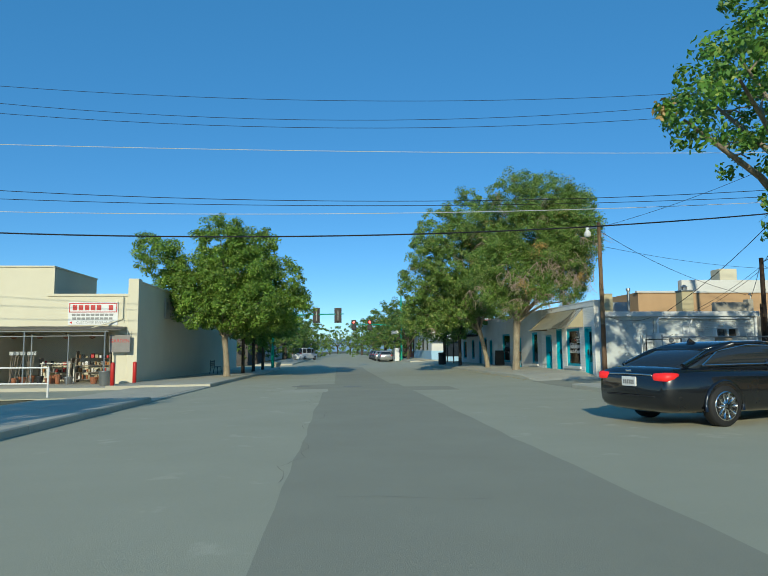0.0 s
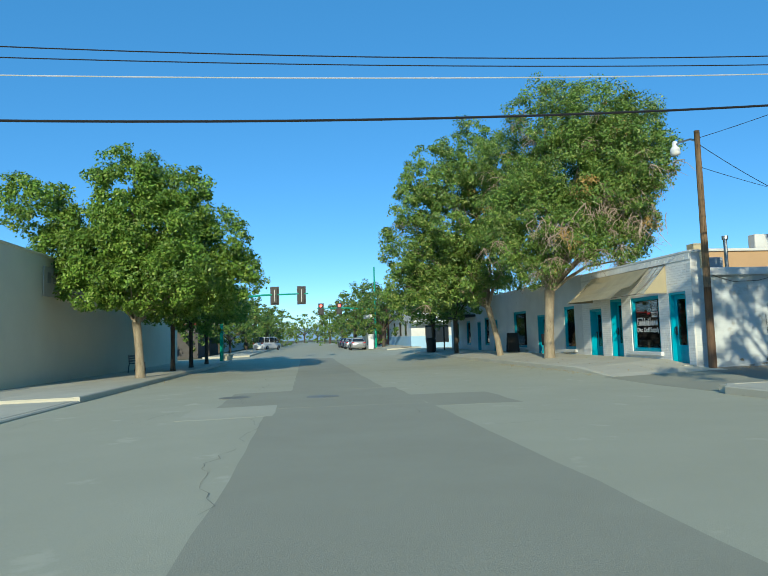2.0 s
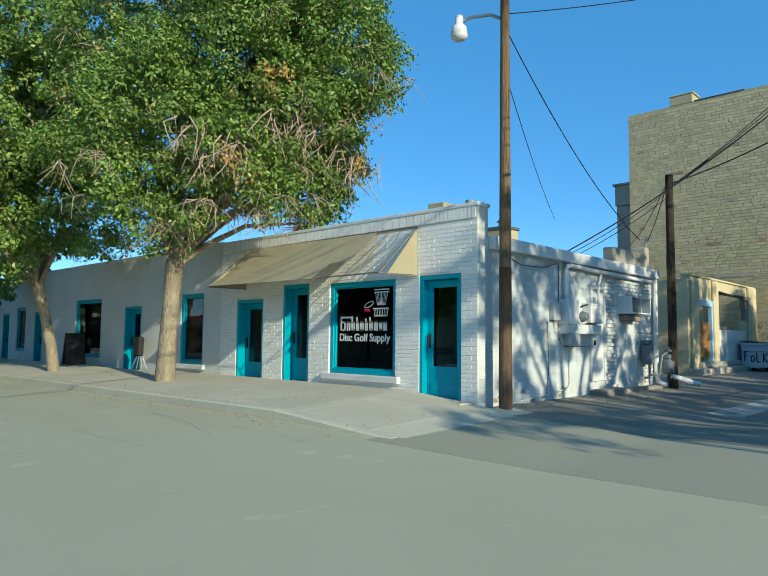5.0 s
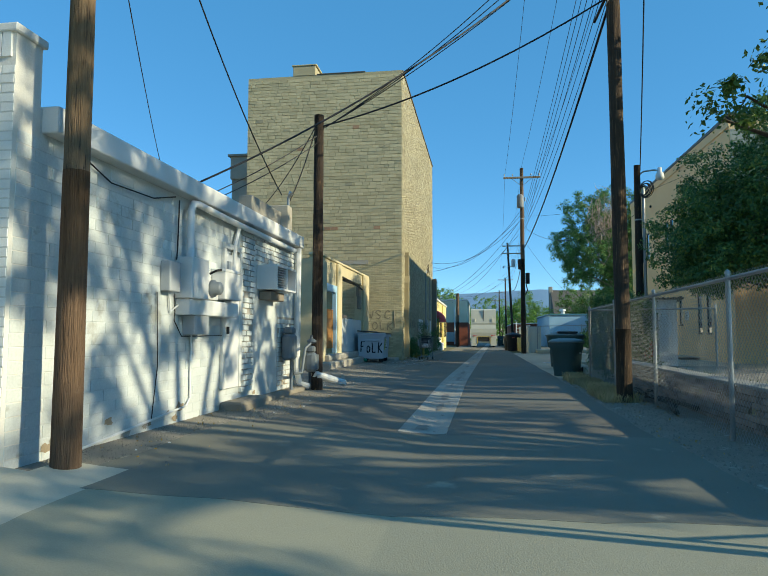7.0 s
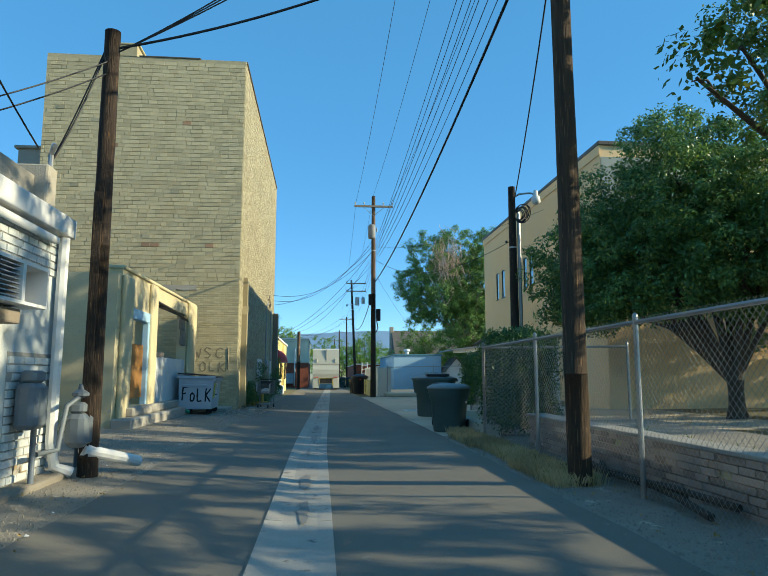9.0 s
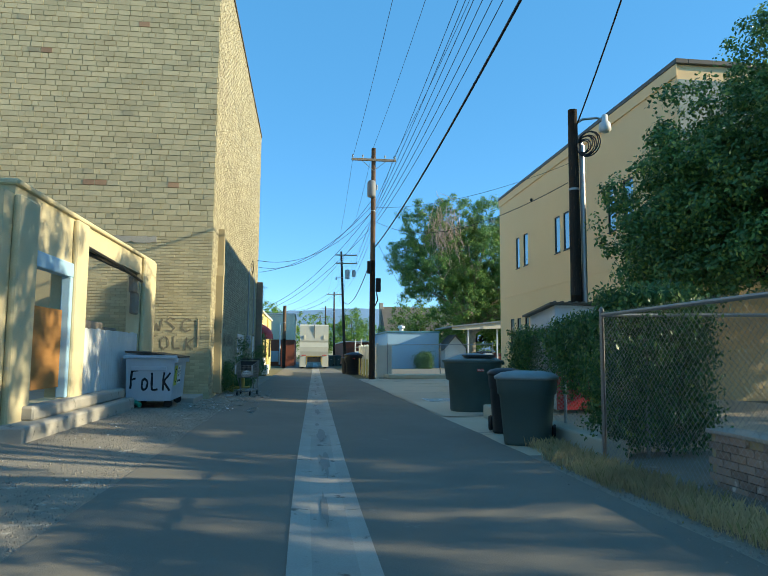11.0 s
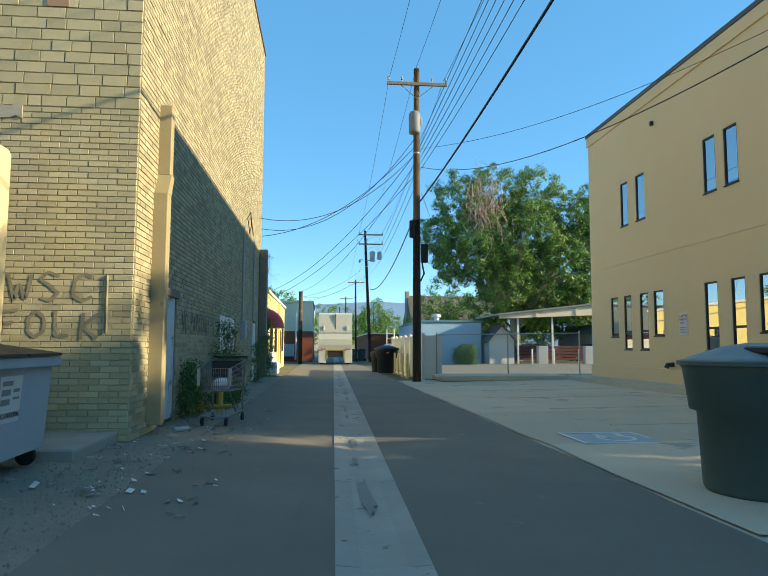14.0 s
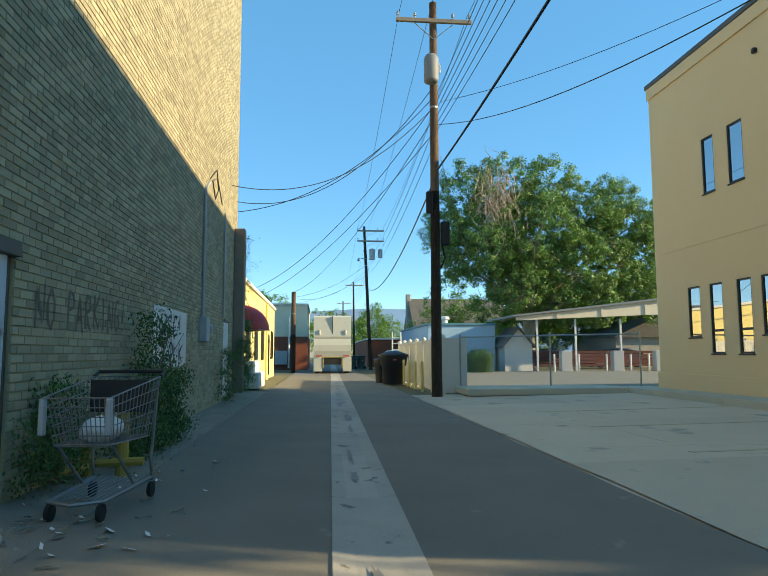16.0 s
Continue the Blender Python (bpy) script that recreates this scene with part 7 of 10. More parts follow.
def wheel_bin(label, x, y, w, h, turn=0.0, ma=BIN_GREEN, lid=BIN_GREEN):
    g = thing("wheeled_bin", label, "wheeled bin", (x, y, gz(x, y)), turn, "wheeled bins")
    b = Mesh()
    v = []
    lv = ((0, 0.78), (0.05, 0.8), (h * 0.7, 0.94), (h * 0.72, 1.0), (h - 0.06, 1.06))
    n = 20
    for z, k in lv:
        for i in range(n):
            a = 2 * math.pi * (i + 0.5) / n
            c, s = math.cos(a), math.sin(a)
            q = 0.55
            v.append((w / 2 * k * math.copysign(abs(c) ** q, c), w / 2 * k * math.copysign(abs(s) ** q, s), z))
    f = [(j * n + i, j * n + (i + 1) % n, (j + 1) * n + (i + 1) % n, (j + 1) * n + i) for j in range(len(lv) - 1) for i in range(n)] + [tuple(range(n))[::-1]]
    part("tub", b.add(v, f), ma, g, smooth=True)
    l = Mesh()
    v = []
    for z, k in ((h - 0.07, 1.1), (h - 0.03, 1.12), (h + 0.02, 0.9), (h + 0.045, 0.5)):
        for i in range(n):
            a = 2 * math.pi * (i + 0.5) / n
            c, s = math.cos(a), math.sin(a)
            v.append((w / 2 * k * math.copysign(abs(c) ** 0.55, c), w / 2 * k * math.copysign(abs(s) ** 0.55, s), z))
    f = [(j * n + i, j * n + (i + 1) % n, (j + 1) * n + (i + 1) % n, (j + 1) * n + i) for j in range(3) for i in range(n)] + [tuple(range(3 * n, 4 * n)), tuple(range(n))[::-1]]
    part("lid", l.add(v, f), lid, g, smooth=True)
    for s in (-1, 1):
        wl = part("wheel", Mesh().lathe([(0.02, -0.03), (0.11, -0.03), (0.125, 0), (0.11, 0.03), (0.02, 0.03)], (0, 0, 0), 16).turned(Matrix.Translation((s * w * 0.43, -w * 0.38, 0.125)) @ pose(0, 0, 0, 0, 90, 0)), BLACK_RUBBER, g)
        part("hub", Mesh().lathe([(0.02, -0.034), (0.06, -0.034), (0.06, 0.034), (0.02, 0.034)], (0, 0, 0), 12).turned(Matrix.Translation((s * w * 0.43, -w * 0.38, 0.125)) @ pose(0, 0, 0, 0, 90, 0)), BIN_BLACK, wl)
    part("handle", Mesh().tube([(-w * 0.4, -w * 0.52, h - 0.1), (-w * 0.4, -w * 0.62, h - 0.08), (w * 0.4, -w * 0.62, h - 0.08), (w * 0.4, -w * 0.52, h - 0.1)], 0.018, 8), lid, g)
    part("label_patch", Mesh().box(-w * 0.5, -w * 0.49, -0.06, 0.06, h * 0.62, h * 0.66), WHITE_INK, g)
    return g


round_bin("large round dark green rubbish tub with a dented lid", 30.6, 23.34, 0.6, 1.07)
wheel_bin("dark green two-wheeled rubbish cart", 25.4, 23.92, 0.77, 0.96, 60, BIN_GREEN, BIN_LID)
wheel_bin("slim black two-wheeled rubbish cart", 26.7, 23.82, 0.52, 0.97, 80, BIN_BLACK, BIN_BLACK)
round_bin("large round dark rubbish tub by the white fence", 57.9, 23.95, 0.55, 1.2, 0, BIN_NAVY, BIN_NAVY, False)
wheel_bin("slim dark rubbish cart beside a round tub", 59.6, 24.3, 0.55, 1.05, 30, BIN_NAVY, BIN_NAVY)
wheel_bin("dark blue-green rubbish cart far down the alley", 88, 24.2, 0.7, 1.15, 10, BIN_GREEN, BIN_BLACK)
wheel_bin("dark blue-green rubbish cart far down the alley", 89, 23.4, 0.7, 1.15, 20, BIN_GREEN, BIN_BLACK)


# ---- chain-link fences ----
def chain_link(name, label, a, b, h, z0=0.0, posts=3.0, gap=0.075, top=True, r=0.0019, post_r=0.027):
    """A fence from a to b (x, y): posts, top rail and a net of crossing wires."""
    a, b = Vector((*a, gz(*a) + z0)), Vector((*b, gz(*b) + z0))
    g = thing(name, label, "fence", tuple(a))
    d = b - a
    L = d.length
    u = d.normalized()
    n = max(1, round(L / posts))
    for i in range(n + 1):
        p = u * (L * i / n)
        part("post", Mesh().cyl((p.x, p.y, p.z - 0.2), (p.x, p.y, p.z + h + 0.03), post_r, None, 10).lathe([(post_r * 1.15, 0), (post_r, 0.03), (0.005, 0.05)], (p.x, p.y, p.z + h + 0.03), 10), GALV, g)
    if top:
        part("top_rail", Mesh().tube([(0, 0, h - 0.02), tuple(u * L + Vector((0, 0, h - 0.02)))], 0.022, 8), GALV, g)
    net = Mesh()
    side = Vector((-u.y, u.x, 0)) * 0.035
    k = -h
    hh = h - 0.03
    while k < L:
        for sgn in (1, -1):
            s0, s1 = (k, k + hh) if sgn > 0 else (k + hh, k)
            z0_, z1_ = 0.04, h + 0.02
            # clip to the fence's length
            def at(s):
                return z0_ + (z1_ - z0_) * ((s - s0) / (s1 - s0))
            lo, hi = max(0, min(s0, s1)), min(L, max(s0, s1))
            if hi - lo > 0.02:
                p, q = u * lo + Vector((0, 0, at(lo))) + side, u * hi + Vector((0, 0, at(hi))) + side * (1.12 if sgn > 0 else 0.95)
                net.tube([p, q], r, 3, False)
        k += gap
    tagged(part("net", net, GALV, g), kind="stuff")
    return g


chain_link("chain_link_fence", "tall galvanised chain-link fence over a brick planter wall", (11.45, 23.55), (23.8, 23.55), 1.72, posts=3.1)
chain_link("chain_link_fence", "galvanised chain-link fence turning away from the alley", (23.8, 23.55), (23.9, 20.6), 1.72, posts=3)
chain_link("chain_link_fence", "chain-link fence overgrown with vines", (24.0, 22.9), (30.74, 22.2), 1.75, posts=3.4)
chain_link("chain_link_fence", "dark chain-link fence across the end of the lot", (50.2, 22.75), (49.6, 17.3), 1.75, posts=2.7, gap=0.1)
gt = thing("chain_link_gate", "narrow chain-link gate standing beside a wall", "gate", (27.8, 21.0, 0.2))
part("gate_frame", Mesh().tube([(0, 0, 0.05), (0, 0, 1.6), (1.0, -0.3, 1.6), (1.0, -0.3, 0.05), (0, 0, 0.05)], 0.022, 8).tube([(0, 0, 0.8), (1.0, -0.3, 0.8)], 0.018, 8), GALV, gt)
part("gate_post", Mesh().cyl((1.3, -0.35, -0.2), (1.3, -0.35, 1.65), 0.035, None, 10), GALV, gt)
gp = thing("steel_gate", "dark steel gate hung on a galvanised post", "gate", (10.4, 22.9, gz(10.4, 22.9)))
part("post", Mesh().cyl((0, 0, -0.2), (0, 0, 1.75), 0.045, None, 10), GALV, gp)
part("gate_frame", Mesh().tube([(0.1, -0.1, 0.1), (0.1, -0.1, 1.6), (0.5, -1.6, 1.6), (0.5, -1.6, 0.1), (0.1, -0.1, 0.1)], 0.025, 8).tube([(0.1, -0.1, 0.85), (0.5, -1.6, 0.85)], 0.02, 8), BLACK_FRAME, gp, "dark steel gate frame")

# low brick planter wall behind the fence
pw = thing("planter_wall", "low pinkish brick planter wall with weeds on top", "planter", (12.0, 22.85, gz(18, 22.85)))
part("core", Mesh().box(0, 11.3, 0.05, 0.28, -0.2, 0.52), MORTAR_BUFF, pw)
one = Mesh().bev(-0.105, 0.105, -0.045, 0.045, -0.032, 0.032, 0.005, 0).data("planter_brick", PLANTER_BRICK)
bm_rest = Mesh()
cnt = 0
rnd = random.Random(77)
for r in range(8):
    for k in range(52):
        x, z = 0.11 + k * 0.219 + (0.11 if r % 2 else 0), -0.02 + r * 0.073
        if x > 11.2 or rnd.random() < 0.02:
            continue
        if k > 14 and cnt < 290:
            b = new("brick", one)
            b.parent = pw
            b.location = (x, 0.055 + rnd.uniform(-0.012, 0.008), z)
            cnt += 1
        else:
            bm_rest.box(x - 0.104, x + 0.104, 0.01, 0.09, z - 0.032, z + 0.032)
tagged(part("bricks", bm_rest, PLANTER_BRICK, pw), kind="stuff")
# put the front of the planter on the alley side
pw.matrix_basis = pose(22.45, 23.15, gz(18, 22.85) - 0.05, 0, 0, 180)
part("cap", Mesh().bev(0, 11.3, -0.02, 0.32, 0.53, 0.57, 0.01, 0), GUTTER, pw, "pale mortar capping")
part("soil", Mesh().box(0, 11.3, 0.28, 2.2, -0.2, 0.45), DIRT, pw)

# ---- shed, low kerb wall ----
sh = thing("small_shed", "small white shed with a shallow brown metal roof", "shed", (29.4, 19.96, 0.15))
part("wall", Mesh().prism([(0, 0), (1.5, 0), (1.5, 1.99), (0, 2.14)], 1, 0, 1.94), material("white shed siding", (0.66, 0.7, 0.72), (0.56, 0.6, 0.62), 0.7, 2, 40, 0.1, 0.5, stretch=(1, 1, 0.2)), sh)
roof = part("roof", Mesh().prism([(-0.14, 2.155), (1.62, 1.975), (1.62, 2.015), (-0.14, 2.195)], 1, -0.2, 2.09), TRIM_BROWN, sh, "ribbed brown metal roof")
rib = Mesh().prism([(-0.16, 2.19), (1.64, 2.005), (1.64, 2.035), (-0.16, 2.22)], 1, 0, 0.04).data("rib", TRIM_BROWN)
for k in range(15):
    part("rib", rib, TRIM_BROWN, roof).location.y = -0.2 + k * 0.155
part("skirt", Mesh().box(-0.02, -0.004, 0.74, 1.94, 0, 0.8), RED_PAINT, sh, "red painted lower wall")
solid("low_kerb_wall", Mesh().bev(23.9, 29.2, 23.2, 23.5, -0.06, 0.28, 0.03, 0).bev(28.9, 29.2, 22.2, 23.2, -0.06, 0.28, 0.03, 1), CONCRETE, "low concrete kerb wall below the vines", "kerb")


def vines(name, label, rows, n, seed, leaf=WEED, size=0.11, spread=0.12):
    """Hanging leaves: rows of x, y, z0, z1 boxes filled with clumps."""
    rng = np.random.default_rng(seed)
    cl = []
    for x0, x1, y, z0, z1, k in rows:
        q = np.column_stack([rng.uniform(x0, x1, k), y + rng.normal(0, 0.1, k), z0 + (z1 - z0) * rng.uniform(0, 1, k) ** 0.7])
        cl.append(np.hstack([q, q - np.array([0, 0.6, -0.2])]))
    me = leaf_mesh(name, leaf, np.vstack(cl), n, size, spread, seed, droop=0.8)
    return tagged(new(name, me), label, "vine", kind="stuff")


vines("creeper", "dense green creeper hanging in bunches over the fence", [(25.3, 26.9, 22.7, 0.6, 1.85, 190), (26.8, 27.9, 22.5, 0.95, 1.8, 130), (29.5, 30.6, 22.3, 0.4, 1.78, 240), (28.0, 29.7, 22.4, 1.68, 1.74, 14), (24.3, 25.4, 22.45, 1.5, 2.15, 110), (23.95, 25.9, 22.75, 0.25, 1.85, 300)], 34, 41, leaf=LEAF_CREEPER, size=0.062)
vines("creeper", "green creeper covering the fence where it turns", [(23.9, 24.3, 22.15 + 0.16 * k, 0.08, 2.05, 120) for k in range(8)], 34, 42, leaf=LEAF_CREEPER, size=0.062)


def tufts(name, label, boxes, ma, seed, h=0.3, kind_name="grass"):
    """Upright blades scattered in boxes of x0, x1, y0, y1, count."""
    rnd = random.Random(seed)
    m = Mesh()
    for x0, x1, y0, y1, n in boxes:
        for k in range(n):
            x, y = rnd.uniform(x0, x1), rnd.uniform(y0, y1)
            z = gz(x, y)
            a, l, w = rnd.uniform(0, 6.28), h * rnd.uniform(0.3, 1.3), 0.003
            dx, dy = math.cos(a) * l * 0.45, math.sin(a) * l * 0.45
            sx, sy = -math.sin(a) * w, math.cos(a) * w
            m.add([(x - sx, y - sy, z - 0.02), (x + sx, y + sy, z - 0.02), (x + dx * 0.5 + sx, y + dy * 0.5 + sy, z + l * 0.7), (x + dx, y + dy, z + l)], [(0, 1, 2), (0, 2, 3)])
    return solid(name, m, ma, label, kind_name, kind="stuff")


tufts("dry_grass", "dry straw-coloured grass tufts round a pole", [(18.3, 20.2, 23.6, 24.2, 2600), (20.2, 22.6, 23.6, 24.1, 2400), (22.2, 24.1, 23.62, 24.2, 2000), (24.1, 25.4, 23.6, 24.05, 900)], DRY_GRASS, 51, 0.12)
rnd = random.Random(505)
for k in range(7):
    x, y = rnd.uniform(16.8, 19.2), rnd.uniform(23.25, 23.5)
    a, l = rnd.uniform(-0.35, 0.35), rnd.uniform(0.35, 0.8)
    z = gz(x, y) + 0.05 + 0.03 * (k % 3)
    solid("dead_branch", Mesh().tube([(x - l * math.cos(a), y - l * math.sin(a), z), (x, y + 0.03, z + 0.05), (x + l * math.cos(a), y + l * math.sin(a), z + 0.02)], [0.035, 0.03, 0.02], 7), BARK_DARK, "dark dead branch lying below the fence", "branch", "dead branches", smooth=True)
tufts("weeds_on_planter", "green blades growing behind the planter wall", [(13.0, 17.5, 22.3, 22.85, 150), (17.5, 23, 22.3, 22.85, 90), (18.5, 19.3, 22.5, 22.9, 60)], WEED, 52, 0.42)
vines("wall_weeds", "tall dusty weeds growing at the brick wall's foot", [(35.9, 37.2, 29.3, 0.1, 0.7, 60), (37.5, 40.2, 29.0, 0.08, 0.4, 150), (38.8, 39.4, 29.1, 0.4, 1.75, 55), (38.4, 40.2, 29.05, 0.1, 1.0, 150), (36.2, 36.9, 29.3, 0.1, 0.95, 60), (45.5, 47.0, 29.15, 0.1, 1.3, 60), (48.2, 49.8, 29.1, 0.1, 1.6, 80), (49.2, 50.2, 29.2, 1.5, 4.9, 40)], 40, 43, leaf=LEAF_CREEPER, size=0.042, spread=0.1)
stem = Mesh()
rnd = random.Random(9)
for k in range(12):
    x = rnd.uniform(38.8, 39.6)
    stem.tube([(x, 29.15, 0.1), (x + rnd.uniform(-0.2, 0.2), 29.05, 0.8), (x + rnd.uniform(-0.6, 0.5), 28.95 + rnd.uniform(-0.2, 0.2), rnd.uniform(1.1, 1.75))], [0.012, 0.008, 0.004], 4)
solid("weed_stalks", stem, TWIG, "spiky dry stalks of a roadside weed", "weeds", kind="stuff")

# ---- litter ----
rnd = random.Random(6)
lit = Mesh()
for k in range(150):
    x, y = rnd.uniform(30.0, 38.0), rnd.uniform(28.0, 29.45)
    z = gz(x, y) + 0.012
    a, l, w = rnd.uniform(0, 3.14), rnd.uniform(0.01, 0.07), rnd.uniform(0.006, 0.025)
    c, s = math.cos(a), math.sin(a)
    lit.add([(x - c * l + s * w, y - s * l - c * w, z), (x + c * l + s * w, y + s * l - c * w, z), (x + c * l - s * w, y + s * l + c * w, z + 0.015), (x - c * l - s * w, y - s * l + c * w, z + 0.01)], [(0, 1, 2, 3)])
for k in range(40):
    x, y = rnd.uniform(12, 33), rnd.uniform(28.6, 30.2)
    z = gz(x, y) + 0.014
    l = rnd.uniform(0.006, 0.016)
    lit.add([(x - l, y - l, z), (x + l, y - l * 0.6, z), (x + l, y + l, z + 0.01), (x - l, y + l, z)], [(0, 1, 2, 3)])
solid("litter", lit, WHITE_INK, "scraps of paper and plastic on the dirt", "litter", kind="stuff")
solid("bent_pipe_end", Mesh().tube([(34.5, 29.12, 0.1), (34.85, 29.0, 0.08)], 0.035, 10), STEEL_GREY, "piece of pale plastic pipe on the ground", "pipe")
solid("green_scraps", Mesh().tube([(30.1, 30.9, 0.22), (30.3, 30.5, 0.3), (30.2, 30.3, 0.2)], 0.05, 8), GREEN_PAINT, "green plastic scraps behind the dumpster", "litter")
peb = Mesh()
rnd = random.Random(61)
for k in range(15000):
    bx = rnd.random()
    x, y = (rnd.uniform(11.9, 33.5), rnd.uniform(28.7, 30.3)) if bx < 0.72 else (rnd.uniform(11, 24), rnd.uniform(23.3, 24.5))
    z, r = gz(x, y), rnd.uniform(0.004, 0.008 + 0.016 * rnd.random() ** 3)
    peb.add([(x - r, y - r * 0.8, z - 0.01), (x + r, y - r * 0.7, z - 0.01), (x + r * 0.8, y + r, z - 0.01), (x - r * 0.7, y + r * 0.8, z - 0.01), (x + 0.1 * r, y, z + r * 0.9)], [(0, 1, 4), (1, 2, 4), (2, 3, 4), (3, 0, 4)])
solid("pebbles", peb, PEBBLE, "loose gravel along the alley edges", "gravel", kind="stuff")

# ---- shopping cart and yellow guard pipes ----
ct = thing("shopping_cart", "abandoned wire shopping cart with a white bag", "shopping cart", (35.78, 28.68, gz(35.8, 28.7)), -6)
CART = material("dull cart wire", (0.3, 0.31, 0.32), (0.2, 0.2, 0.2), 0.5, 6, 80, 0.03, 0.5, metal=0.6)
def wirebox(m, lo, hi, n, r=0.004):
    """Wires between two four-cornered rings."""
    for ring in (lo, hi):
        m.tube([*ring, ring[0]], r * 1.6, 5)
    for i in range(4):
        a0, a1, b0, b1 = Vector(lo[i]), Vector(lo[(i + 1) % 4]), Vector(hi[i]), Vector(hi[(i + 1) % 4])
        for k in range(n):
            t = k / n
            m.tube([a0.lerp(a1, t), b0.lerp(b1, t)], r, 4, False)
        for k in range(1, 5):
            m.tube([a0.lerp(b0, k / 5), a1.lerp(b1, k / 5)], r, 4, False)
    return m
lo = [(-0.36, -0.2, 0.52), (0.36, -0.22, 0.5), (0.36, 0.22, 0.5), (-0.36, 0.2, 0.52)]
hi = [(-0.48, -0.24, 0.86), (0.42, -0.28, 0.98), (0.42, 0.28, 0.98), (-0.48, 0.24, 0.86)]
bk = wirebox(Mesh(), lo, hi, 13)
for k in range(14):
    x = -0.36 + k * 0.055
    bk.tube([(x, -0.2, 0.51), (x, 0.2, 0.51)], 0.004, 4, False)
tagged(part("basket", bk, CART, ct, "grey wire basket"), kind="stuff")
part("frame", Mesh().tube([(0.42, -0.26, 0.95), (0.36, -0.24, 0.3), (0.4, -0.24, 0.14)], 0.014, 6).tube([(0.42, 0.26, 0.95), (0.36, 0.24, 0.3), (0.4, 0.24, 0.14)], 0.014, 6)
     .tube([(0.4, -0.24, 0.16), (-0.42, -0.2, 0.14), (-0.5, 0, 0.13), (-0.42, 0.2, 0.14), (0.4, 0.24, 0.16)], 0.015, 6).tube([(-0.3, -0.2, 0.5), (0.1, -0.2, 0.17)], 0.012, 6).tube([(-0.3, 0.2, 0.5), (0.1, 0.2, 0.17)], 0.012, 6), CART, ct)
tray = Mesh()
for k in range(9):
    y = -0.18 + k * 0.045
    tray.tube([(-0.44, y * 0.9, 0.15), (0.38, y, 0.17)], 0.004, 4, False)
part("lower_tray", tray, CART, ct)
for s in (-1, 1):
    part("corner_bumper", Mesh().bev(-0.5, -0.44, s * 0.235 - 0.02, s * 0.235 + 0.02, 0.6, 0.86, 0.012), STEEL_GREY, ct, "grey plastic corner bumper")
part("handle", Mesh().tube([(0.42, -0.28, 0.98), (0.52, -0.28, 1.02), (0.52, 0.28, 1.02), (0.42, 0.28, 0.98)], 0.016, 8), BIN_BLACK, ct)
part("child_seat", Mesh().bev(0.26, 0.3, -0.24, 0.24, 0.7, 0.96, 0.01), BIN_BLACK, ct, "black plastic seat flap")
for x, y in ((0.38, -0.24), (0.38, 0.24), (-0.42, -0.18), (-0.42, 0.18)):
    part("wheel", Mesh().lathe([(0.015, -0.015), (0.06, -0.015), (0.062, 0.015), (0.015, 0.015)], (0, 0, 0), 14).turned(Matrix.Translation((x, y, 0.065)) @ pose(0, 0, 0, 90, 0, 0)), BLACK_RUBBER, ct)
bag = Mesh()
v, f = [], []
for i in range(7):
    for k in range(12):
        a, b = math.pi * i / 6, 2 * math.pi * k / 12
        rr = 1 + 0.25 * noise.noise((math.cos(b) * 2, math.sin(b) * 2, i * 0.8))
        v.append((-0.05 + 0.2 * math.sin(a) * math.cos(b) * rr, 0.15 * math.sin(a) * math.sin(b) * rr, 0.6 - 0.1 * math.cos(a) * rr))
f = [(i * 12 + k, i * 12 + (k + 1) % 12, (i + 1) * 12 + (k + 1) % 12, (i + 1) * 12 + k) for i in range(6) for k in range(12)]
solid("plastic_bag", bag.add(v, f), WHITE_INK, "crumpled white plastic bag in the cart", "bag", loc=(35.78, 28.68, gz(35.8, 28.7)), turn=-6, smooth=True)
gd = thing("pipe_guard", "yellow painted steel pipe guard against the wall", "guard rail", (37.0, 29.0, gz(37, 29)))
for x, y, h in ((0.08, -0.09, 0.62), (0.1, 0.24, 0.62)):
    part("post", Mesh().cyl((x, y, -0.1), (x, y, h), 0.06, None, 12), YELLOW_PAINT, gd)
part("rail", Mesh().tube([(-0.1, 0.4, 0.12), (-0.1, 0.42, 0.5), (0.2, 0.42, 0.5)], 0.03, 8).tube([(0.05, 0.34, 0.12), (0.05, -0.3, 0.14)], 0.04, 8).tube([(0.0, 0.2, 0.1), (-0.35, 0.36, 0.1)], 0.035, 8), YELLOW_PAINT, gd)

# ---- on the church hall and its lot ----
sn = thing("parking_sign", "white parking sign with red lettering on the ochre wall", "sign", (42.63, YY + 0.02, 1.9))
part("plate", Mesh().bev(-0.21, 0.21, -0.02, 0.0, -0.31, 0.31, 0.01, 1), WHITE_INK, sn)
for k, wd in enumerate(("CHURCH", "PARKING", "ONLY")):
    lettering(wd, 0.1, RED_INK, sn, Matrix.Translation((0, 0.006, 0.22 - 0.1 * k)) @ on_north(0, 0, 0), "words", 0, 0.001)
for k in range(4):
    part("small_print", Mesh().box(-0.15, 0.15, 0.0, 0.005, -0.11 - 0.05 * k, -0.09 - 0.05 * k), GREY_TEXT, sn)
solid("wall_spout", Mesh().tube([(43.2, YY + 0.03, 0.75), (43.2, YY + 0.2, 0.74), (43.2, YY + 0.24, 0.66)], 0.07, 10), BLACK_FRAME, "dark drain spout low on the ochre wall", "spout")
solid("wall_light", Mesh().bev(43.9, 44.0, YY, YY + 0.1, 8.05, 8.17, 0.02), BLACK_FRAME, "small dark fitting high on the ochre wall", "light fitting")
